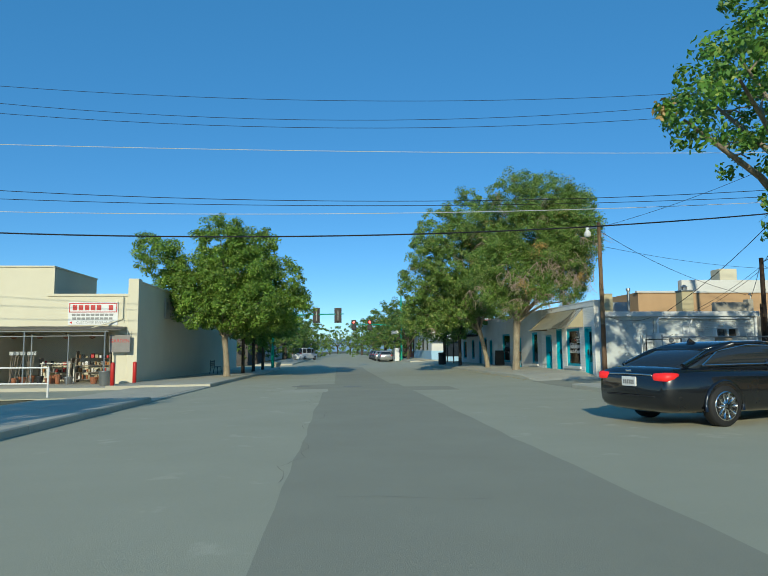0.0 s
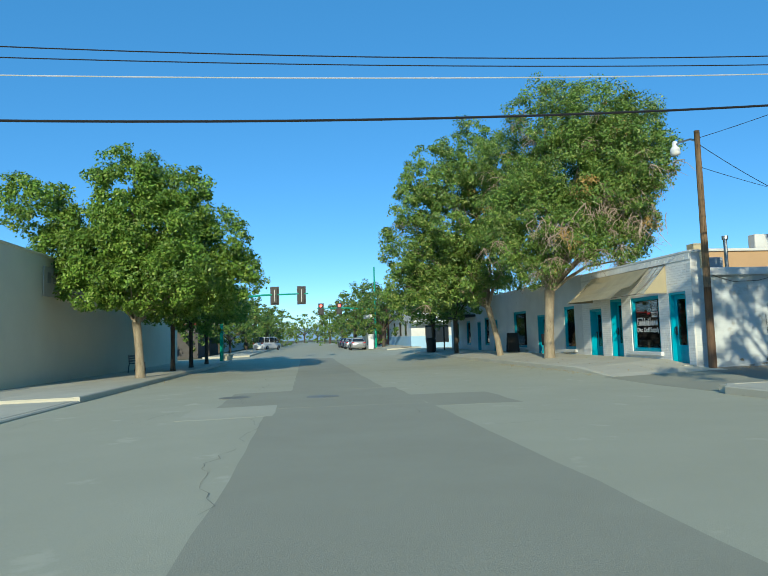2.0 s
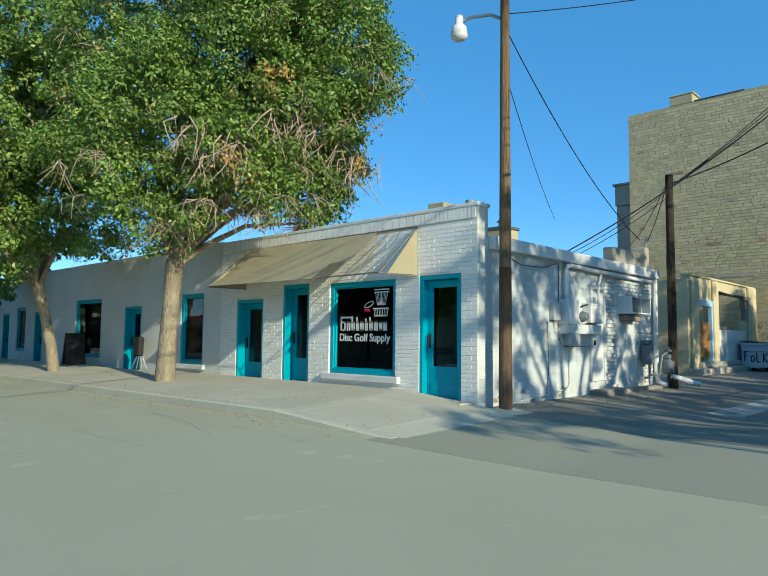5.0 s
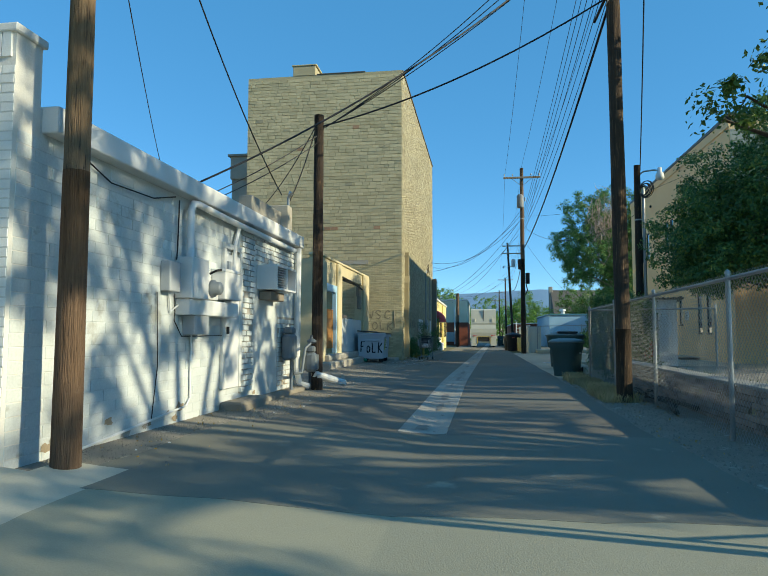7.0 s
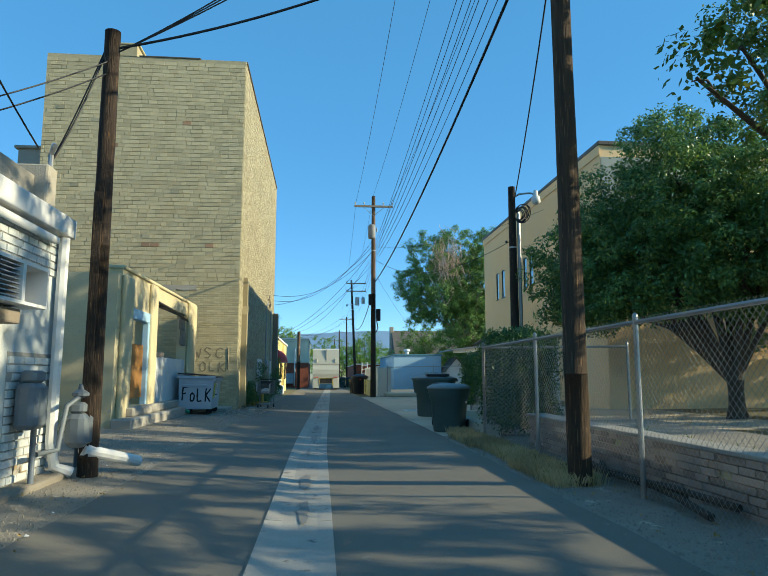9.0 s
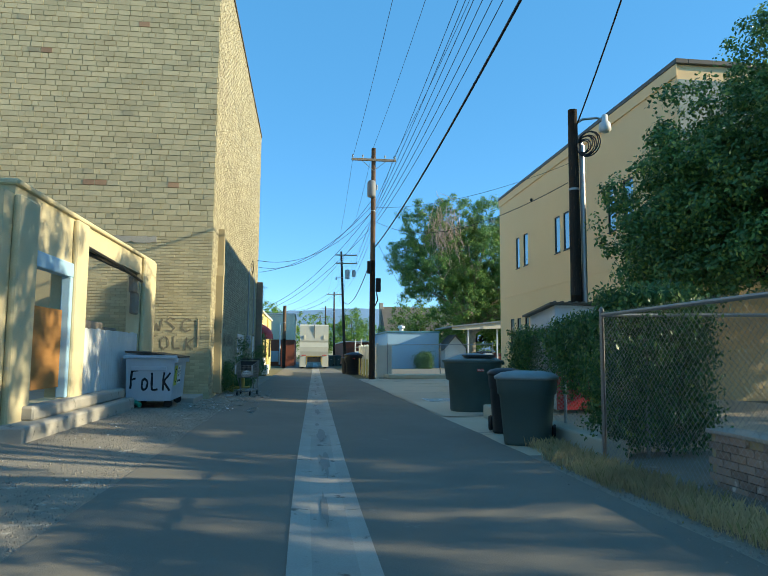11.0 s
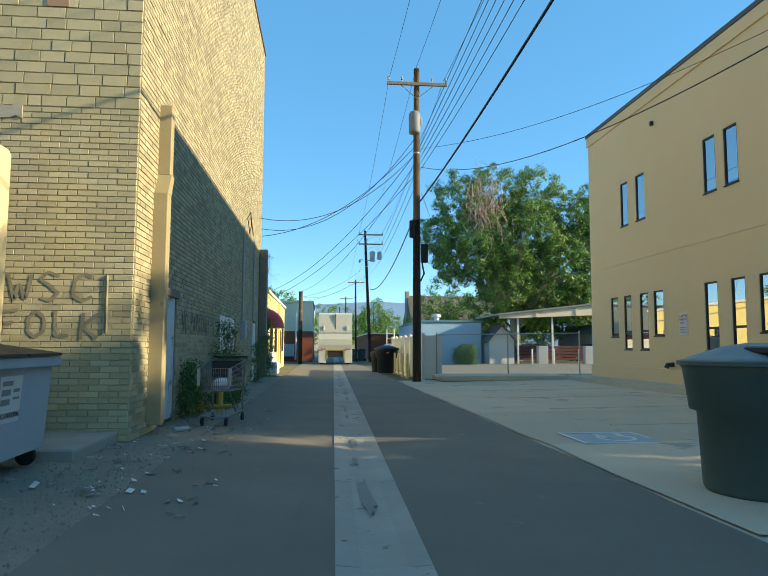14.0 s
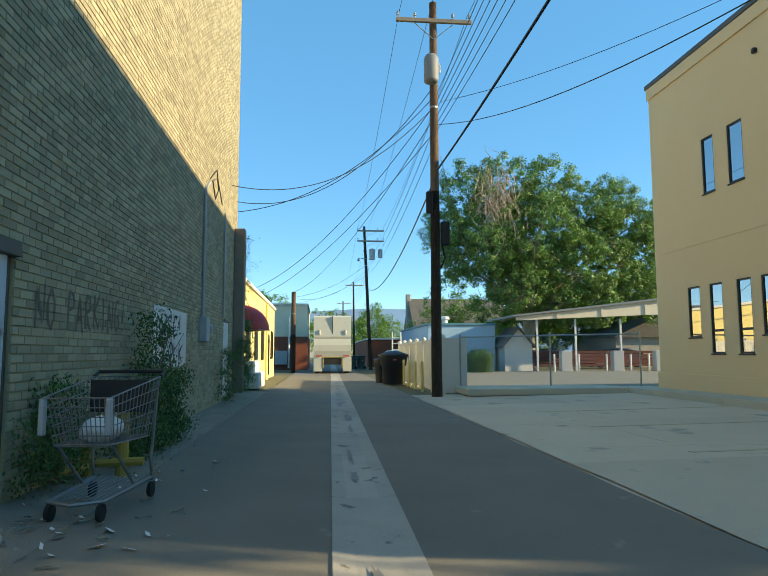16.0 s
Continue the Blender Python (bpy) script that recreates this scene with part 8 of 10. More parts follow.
sn2 = thing("parking_sign", "white parking sign with black lettering on the ochre wall", "sign", (38.2, YY + 0.02, 2.0))
part("plate", Mesh().bev(-0.24, 0.24, -0.02, 0.0, -0.2, 0.2, 0.01, 1), WHITE_INK, sn2)
for k, wd in enumerate(("CHURCH", "PARKING", "ONLY")):
    lettering(wd, 0.09, BLACK_INK, sn2, Matrix.Translation((0, 0.006, 0.12 - 0.11 * k)) @ on_north(0, 0, 0), "words", 0, 0.001)
ac = structure("accessible_bay_mark", sheet(33.4, 34.35, 22.75, 23.75, 0.0145, 0.5), BLUE_INK, "faded blue painted wheelchair symbol square", "road marking")
w2 = Mesh()
zc = gz(33.9, 23.2) + 0.019
for a in np.linspace(0.4, 5.2, 16):
    p, q = Vector((33.82 + 0.24 * math.cos(a), 23.18 + 0.24 * math.sin(a), zc)), Vector((33.82 + 0.24 * math.cos(a + 0.32), 23.18 + 0.24 * math.sin(a + 0.32), zc))
    d = (q - p).normalized()
    s = Vector((-d.y, d.x, 0)) * 0.03
    w2.quad(p + s, p - s, q - s, q + s)
w2.box(33.85, 34.2, 23.3, 23.36, zc - 0.002, zc + 0.001).box(33.95, 34.0, 23.0, 23.35, zc - 0.002, zc + 0.001).box(34.0, 34.25, 22.98, 23.04, zc - 0.002, zc + 0.001)
part("symbol", w2, WHITE_INK, ac, "white wheelchair symbol")
ed = Mesh()
for x0, x1, y0, y1 in ((33.36, 34.39, 22.7, 22.75), (33.36, 34.39, 23.75, 23.8), (33.36, 33.4, 22.75, 23.75), (34.35, 34.39, 22.75, 23.75)):
    ed.box(x0, x1, y0, y1, zc - 0.006, zc + 0.0005)
part("border", ed, WHITE_INK, ac)
WORN_LINE = material("worn yellow line paint", (0.55, 0.46, 0.28), (0.5, 0.44, 0.31), 0.9, 3, 60, 0.2, 0.9)
for k, x in enumerate((32.6, 35.2, 38.0, 40.8, 43.6)):
    structure("bay_line_%d" % (k + 1), sheet(x, x + 0.09, 18.4, 22.6, 0.018, 1.0), WORN_LINE if k else WHITE_INK, "worn parking bay line", "road marking")
solid("fence_kerb", Mesh().bev(48.6, 50.4, 18.2, 22.9, 0.0, 0.2, 0.04, 1), CONCRETE, "low concrete kerb below the far fence", "kerb")

# ---- cracks in the asphalt, leaf litter along the kerb ----
CRACK = material("crack filler", (0.22, 0.21, 0.165), (0.16, 0.152, 0.12), 0.9, 4, 60, 0.0, 0.5)


def cracks(name, label, rows, seed, w=0.0032):
    """Meandering cracks: rows of x, y, heading in degrees, length."""
    rnd = random.Random(seed)
    m = Mesh()
    for x, y, a, l in rows:
        a = radians(a)
        prev = None
        done = 0.0
        while done < l:
            s = rnd.uniform(0.12, 0.3)
            ww = w * rnd.uniform(0.35, 1.3)
            n = Vector((-math.sin(a), math.cos(a), 0)) * ww
            p = Vector((x, y, gz(x, y) + 0.0055))
            if prev:
                m.quad(prev[0], prev[1], p - n, p + n)
            prev = (p + n, p - n)
            b = a + rnd.gauss(0, 0.28)
            x, y, done = x + math.cos(b) * s, y + math.sin(b) * s, done + s
    return solid(name, m, CRACK, label, "cracks", kind="stuff")


rnd = random.Random(21)
rows = [(rnd.uniform(-4.6, 7.8), rnd.uniform(6, 55), rnd.choice((0, 5, 85, 92, 180, 175)), rnd.uniform(0.8, 4.5)) for k in range(30)]
rows += [(-0.36, y, 90, 3.2) for y in (8, 12.5, 17, 20.5)] + [(-0.9, y, 90, 3.0) for y in (26, 30, 35, 41, 47)] + [(3.4, y, 90, 3.5) for y in (28, 36, 45)] + [(-4.4, 33, 92, 9), (7.9, 29.5, 95, 7), (6.9, 31.5, 60, 2.2), (6.2, 30.6, 150, 1.6)]
cracks("road_cracks", "thin dark cracks meandering across the street", rows, 22)
rows = [(rnd.uniform(12, 60), rnd.uniform(24.6, 28.4), rnd.choice((0, 3, 90, 84)), rnd.uniform(0.6, 2.6)) for k in range(30)]
rows += [(rnd.uniform(30, 48), rnd.uniform(18.4, 24.0), rnd.choice((0, 8, 88, 175)), rnd.uniform(1.0, 4.5)) for k in range(16)]
m = cracks("alley_cracks", "thin cracks across alley asphalt and lot concrete", rows, 23, 0.005)
m.location.z = 0.012
rng = np.random.default_rng(31)
pts = []
for x0, x1, y0, y1, n in ((8.2, 8.55, 29.5, 38, 150), (8.62, 11.3, 29.6, 40, 60), (-4.9, -4.6, 28, 60, 120), (11.9, 19, 28.6, 29.5, 70), (35, 50, 28.6, 29.3, 160), (12, 24, 23.2, 24.3, 140)):
    for k in range(n):
        x, y = rng.uniform(x0, x1), rng.uniform(y0, y1)
        lift = low_corner(y) if 8.6 < x < 11.4 else 0.0
        pts.append((x, y, gz(x, y) + lift + 0.016, x, y, gz(x, y) - 1.0))
me = leaf_mesh("fallen_leaves", LEAF_DRY, pts, 2, 0.03, 0.012, 33)
tagged(new("fallen_leaves", me), "scattered dry leaves in gutter and verge", "leaves", kind="stuff")
# ---- the cream garden shop across the street ----
CY, CX = 32.6, -9.1
G0 = gz(-10, 32)
open_x0, open_x1 = -15.3, -10.2
front = structure("garden_shop_front", wall(Mesh(), "S", CY, 0.35, -24, CX, -0.4, 3.95, [(open_x0, open_x1, -0.4, 2.36)]), CREAM, "cream stuccoed shop front with an open porch", "wall")
m = Mesh().box(-24, -12.95, CY, CY + 0.35, 3.95, 5.3).box(-13.25, -12.95, CY + 0.35, 38, 3.7, 5.3).box(-24, -13.25, 37.7, 38, 3.7, 5.3).box(-24, -13.25, CY + 0.35, 37.7, 5.0, 5.15)
structure("garden_shop_upper", m, CREAM, "raised cream parapet of the garden shop", "wall")
structure("garden_shop_side", wall(Mesh(), "E", CX, 0.35, CY + 0.35, 62.5, -0.4, 4.62), CREAM, "long cream side wall in shade", "wall")
structure("garden_shop_pier", Mesh().bev(CX - 0.45, CX + 0.03, CY - 0.03, CY + 0.5, -0.4, 4.78, 0.02), CREAM, "cream corner pier of the shop", "wall")
structure("garden_shop_body", Mesh().box(-24, CX - 0.35, 35.6, 62.5, -0.4, 3.6).box(-24, open_x0 - 0.3, CY + 0.35, 35.6, -0.4, 3.6), CREAM, "cream body of the garden shop", "building")
# ceiling coloured dark to stand for the porch's shade
structure("porch_ceiling", Mesh().box(open_x0 - 0.3, CX - 0.35, CY + 0.35, 35.6, 2.45, 3.6), INTERIOR, "porch ceiling with the recess's shade in its dark colour", "ceiling")
structure("trim_shop_coping", Mesh().bev(-13.2, CX - 0.4, CY - 0.06, CY + 0.4, 3.95, 4.07, 0.02, 0).bev(-24, -12.9, CY - 0.06, CY + 0.4, 5.3, 5.38, 0.02, 0).bev(-13.3, -12.9, CY + 0.4, 38, 5.3, 5.38, 0.02, 1).bev(CX - 0.38, CX + 0.04, CY + 0.5, 62.5, 4.62, 4.7, 0.02, 1), CREAM, "cream coping along the parapet", "trim")
structure("porch_floor", Mesh().box(-16, -8.2, 29.2, 35.6, G0 - 0.1, G0 + 0.09), CONCRETE, "concrete porch floor", "floor")
structure("trim_shop_corner", Mesh().bev(-9.75, -9.68, CY - 0.02, CY, 2.7, 3.9, 0.006).bev(-12.98, -12.9, CY - 0.02, CY, 3.95, 5.3, 0.006), CREAM, "cream trim boards", "trim")
pc = thing("porch_canopy", "sagging thin canopy over the garden shop porch", "canopy", (-13, CY, 2.42))
for i in range(12):
    x0, x1 = -5.2 + i * 0.72, -5.2 + (i + 1) * 0.72
    z = [0.05 + 0.05 * noise.noise((x * 0.7, 2, 0)) - 0.02 * abs(x) * 0.2 for x in (x0, x1)]
    part("roof_panel", Mesh().add([(x0, -0.9, z[0] - 0.06), (x1, -0.9, z[1] - 0.06), (x1, 0, z[1] + 0.1), (x0, 0, z[0] + 0.1), (x0, -0.9, z[0] - 0.1), (x1, -0.9, z[1] - 0.1)], [(0, 1, 2, 3), (0, 4, 5, 1)]), ROOF_DARK, pc)
part("beam", Mesh().tube([(-5.2, -0.85, -0.1), (2.9, -0.85, -0.12)], 0.03, 8), GALV, pc)
for x in (-3.9, -0.75, 2.75):
    part("post", Mesh().cyl((x, -0.85, G0 + 0.05 - 2.42), (x, -0.85, -0.1), 0.035, None, 8), GALV, pc)
part("gutter_pipe", Mesh().tube([(2.0, -0.5, 0.05), (2.9, -0.1, 0.35), (3.25, -0.1, 0.5), (3.25, -0.1, 1.5)], 0.03, 6), CREAM, pc)
sg = thing("shop_sign", "white shop sign with a red-bordered name and lines of text", "sign", (-11.1, CY - 0.03, 3.15))
part("plate", Mesh().bev(-1.12, 1.12, -0.02, 0.02, -0.53, 0.53, 0.01, 1), WHITE_INK, sg)
for a, b, c, d in ((-1.08, 1.08, 0.45, 0.49), (-1.08, 1.08, 0.05, 0.09), (-1.08, -1.04, 0.09, 0.45), (1.04, 1.08, 0.09, 0.45)):
    part("border", Mesh().box(a, b, -0.028, -0.02, c, d), RED_INK, sg)
for k in range(7):
    if k != 5:
        part("name_shape", Mesh().box(-0.92 + k * 0.27, -0.72 + k * 0.27, -0.028, -0.02, 0.15, 0.39), RED_INK, sg)
for z, w, n in ((-0.06, 0.95, 9), (-0.23, 0.92, 9)):
    for k in range(n):
        part("text_bar", Mesh().box(-w + k * 2 * w / n, -w + (k + 0.8) * 2 * w / n, -0.027, -0.02, z - 0.05, z + 0.05), GREY_TEXT, sg)
lettering("CUSTOMER ENTRANCE", 0.155, GREY_TEXT, sg, Matrix.Translation((0.08, -0.022, -0.42)) @ on_south(0, 0, 0), "words", 0, 0.002)
part("arrow", Mesh().add([(-1.05, -0.026, -0.42), (-0.93, -0.026, -0.48), (-0.93, -0.026, -0.36)], [(0, 1, 2)]), RED_INK, sg)
gs = thing("garden_sign", "grey hanging board with a faded word beside the porch", "sign", (-9.72, CY - 0.35, 1.75))
part("board", Mesh().bev(-0.5, 0.42, -0.02, 0.02, -0.4, 0.4, 0.01, 1), material("faded grey board", (0.3, 0.28, 0.26), None, 0.8, 3, 40, 0.1, 0.6), gs)
lettering("GARDEN", 0.22, RED_INK, gs, Matrix.Translation((-0.04, -0.024, 0.12)) @ on_south(0, 0, 0), "words", 0, 0.002)
lettering("Store", 0.22, GREY_TEXT, gs, Matrix.Translation((-0.04, -0.024, -0.16)) @ on_south(0, 0, 0), "words", 0.2, 0.002)
part("hanger", Mesh().tube([(-0.4, 0, 0.4), (-0.4, 0, 0.7)], 0.01, 5).tube([(0.3, 0, 0.4), (0.3, 0, 0.7)], 0.01, 5), GALV, gs)
wsn = thing("wall_sign", "faded pale sign board high on the side wall", "sign", (CX + 0.02, 39.8, 3.7), 0)
part("board", Mesh().bev(0, 0.05, -2.6, 2.6, -0.55, 0.55, 0.01, 0), material("faded sign paint", (0.5, 0.47, 0.4), (0.4, 0.37, 0.32), 0.8, 1, 40, 0.1, 0.7), wsn)
for k in range(9):
    part("text_bar", Mesh().box(0.05, 0.056, -2.3 + k * 0.52, -1.95 + k * 0.52, -0.05, 0.35), GREY_TEXT, wsn)
for k in range(7):
    part("text_bar", Mesh().box(0.05, 0.056, -1.7 + k * 0.52, -1.4 + k * 0.52, -0.4, -0.2), GREY_TEXT, wsn)
for k, (x, y, h) in enumerate(((-9.05, 29.3, 1.02), (-8.95, 31.9, 1.02))):
    b = thing("bollard", "red painted steel bollard beside the porch", "bollard", (x, y, gz(x, y)), group="bollards")
    part("tube", Mesh().lathe([(0.085, 0), (0.085, h), (0.06, h + 0.05), (0.01, h + 0.07)], (0, 0, 0), 14), RED_PAINT, b, smooth=True)
gc = thing("metal_bucket", "tall galvanised metal bucket by the porch post", "bucket", (-9.95, 31.0, G0 + 0.09))
part("can", Mesh().lathe([(0.2, 0), (0.21, 0.02), (0.25, 0.6), (0.265, 0.62), (0.25, 0.63), (0.22, 0.3)], (0, 0, 0), 18), GALV, gc, smooth=True)


def shelf_rack(x, y, w, rows, seed):
    g = thing("shelf_rack", "wooden rack of potted goods and boxes in the porch", "shelf", (x, y, G0 + 0.09), group="porch racks")
    rnd = random.Random(seed)
    for s in (-w / 2, w / 2):
        part("upright", Mesh().bev(s - 0.03, s + 0.03, -0.2, 0.2, 0, rows * 0.34 + 0.15, 0.01), GREY_WOOD, g)
    for r in range(rows):
        z = 0.12 + r * 0.34
        part("shelf", Mesh().bev(-w / 2, w / 2, -0.22, 0.22, z, z + 0.03, 0.008, 0), GREY_WOOD, g)
        k = -w / 2 + 0.1
        while k < w / 2 - 0.14:
            ww, hh = rnd.uniform(0.08, 0.16), rnd.uniform(0.1, 0.22)
            ma = rnd.choice((WHITE_INK, RED_PAINT, PLYWOOD, GREY_TEXT, BIN_BLACK, WHITE_INK, TAN_CLOTH, material("terracotta", (0.4, 0.15, 0.07)) if not bpy.data.materials.get("terracotta") else bpy.data.materials["terracotta"]))
            it = Mesh().lathe([(ww * 0.38, 0), (ww * 0.5, hh * 0.8), (ww * 0.5, hh)], (0, 0, 0), 10) if rnd.random() < 0.5 else Mesh().bev(-ww / 2, ww / 2, -0.07, 0.07, 0, hh, 0.008)
            solid("goods_packet", it, ma, "small pots and packets for sale", "goods", "porch goods", loc=(x + k + ww / 2, y - 0.08 + rnd.uniform(-0.04, 0.04), G0 + 0.09 + z + 0.03))
            k += ww + rnd.uniform(0.02, 0.06)
    return g


shelf_rack(-11.7, 34.6, 1.6, 4, 3)
shelf_rack(-13.6, 34.9, 1.5, 3, 4)
tb = thing("work_table", "pale wooden sales table in the porch", "table", (-13.0, 33.6, G0 + 0.09))
part("tabletop", Mesh().bev(-0.7, 0.7, -0.35, 0.35, 0.9, 0.95, 0.01, 0), VINYL, tb)
for sx in (-0.62, 0.62):
    for sy in (-0.28, 0.28):
        part("leg", Mesh().bev(sx - 0.03, sx + 0.03, sy - 0.03, sy + 0.03, 0, 0.9, 0.008), VINYL, tb)
rnd = random.Random(8)
terr = bpy.data.materials["terracotta"] if bpy.data.materials.get("terracotta") else material("terracotta", (0.4, 0.15, 0.07))
for k in range(9):
    x, y = rnd.uniform(-15.0, -11.0), rnd.uniform(32.7, 33.4)
    r, h = rnd.uniform(0.12, 0.22), rnd.uniform(0.22, 0.45)
    solid("plant_pot", Mesh().lathe([(r * 0.7, 0), (r, h * 0.85), (r * 1.08, h * 0.86), (r * 1.08, h), (r * 0.85, h)], (0, 0, 0), 14), rnd.choice((terr, BIN_BLACK, WHITE_INK, terr, GALV)), "garden pot or bucket on the porch floor", "pot", "porch pots", loc=(x, y, G0 + 0.09))
for k in range(16):
    x = rnd.uniform(-15.1, -14.0)
    t = thing("garden_tool", "long-handled garden tool leaning in the porch", "tool", (x, rnd.uniform(32.8, 33.3), G0 + 0.09), group="garden tools")
    dx = rnd.uniform(-0.2, 0.2)
    part("handle", Mesh().tube([(0, 0, 0.0), (dx, 0.25, 1.35)], 0.014, 6), GREY_WOOD, t)
    part("head", Mesh().bev(dx - 0.1, dx + 0.1, 0.23, 0.26, 1.32, 1.5, 0.01), GALV, t)
for k in range(5):
    x = -15.0 + k * 1.2
    hb = thing("hanging_basket", "small hanging goods below the porch roof", "hanging goods", (x, 33.4, 2.0), group="hanging goods")
    part("bowl", Mesh().lathe([(0.02, 0), (0.12, 0.04), (0.15, 0.12)], (0, 0, 0), 10), terr, hb)
    part("cord", Mesh().tube([(0, 0, 0.1), (0, 0, 0.46)], 0.006, 4), BLACK_CABLE, hb)
solid("traffic_cone", Mesh().lathe([(0.16, 0), (0.16, 0.03), (0.1, 0.04), (0.03, 0.5), (0.02, 0.5)], (0, 0, 0), 14), RED_PAINT, "faded red traffic cone by the porch", "traffic cone", loc=(-15.4, 32.0, G0 + 0.09))
chain_link("porch_screen", "chain-link screen across the porch front", (-15.0, 31.75), (-10.25, 31.75), 2.2, 0.09, 1.7, 0.09)
pr = thing("pipe_railing", "white pipe railing beside the sidewalk", "railing", (-9.3, 23.9, gz(-9, 23.9)))
for x in (0, -2.4, -4.8):
    part("post", Mesh().cyl((x, 0, -0.1), (x, 0, 1.0), 0.035, None, 8), WHITE_STEEL, pr)
part("rail", Mesh().tube([(0, 0, 0.97), (-7, 0, 0.97)], 0.028, 8), WHITE_STEEL, pr)
part("rail", Mesh().tube([(0, 0, 0.45), (-7, 0, 0.45)], 0.028, 8), WHITE_STEEL, pr)
bn = thing("park_bench", "dark iron bench on the sidewalk under the trees", "bench", (-8.0, 46.0, gz(-8, 46) + 0.14))
for k in range(4):
    part("slat", Mesh().bev(-0.1 + k * 0.11, -0.02 + k * 0.11, -0.7, 0.7, 0.43, 0.46, 0.008, 1), BLACK_FRAME, bn)
for k in range(3):
    part("back_slat", Mesh().bev(-0.16, -0.13, -0.7, 0.7, 0.52 + k * 0.12, 0.6 + k * 0.12, 0.008, 1), BLACK_FRAME, bn)
for s in (-0.62, 0.62):
    part("end_frame", Mesh().tube([(-0.2, s, 0), (-0.14, s, 0.44), (-0.16, s, 0.88)], 0.025, 6).tube([(0.32, s, 0), (0.3, s, 0.44), (-0.14, s, 0.44)], 0.025, 6), BLACK_FRAME, bn)


# ---- vehicles ----
def ring(w, z0, z1, n=20, q=0.5):
    out = []
    for i in range(n):
        a = 2 * math.pi * i / n
        c, s = math.cos(a), math.sin(a)
        out.append((w * math.copysign(abs(c) ** q, c), (z0 + z1) / 2 + (z1 - z0) / 2 * math.copysign(abs(s) ** q, s)))
    return out


def loft(secs, n=20):
    """secs: rows of x, half width, z0, z1, squareness; closed rings along x."""
    m = Mesh()
    v, f = [], []
    for x, w, z0, z1, q in secs:
        v += [(x, y, z) for y, z in ring(w, z0, z1, n, q)]
    for j in range(len(secs) - 1):
        for i in range(n):
            k = (i + 1) % n
            f.append((j * n + i, j * n + k, (j + 1) * n + k, (j + 1) * n + i)[::-1])
    f += [tuple(range(n)), tuple(range((len(secs) - 1) * n, len(secs) * n))[::-1]]
    return m.add(v, f)


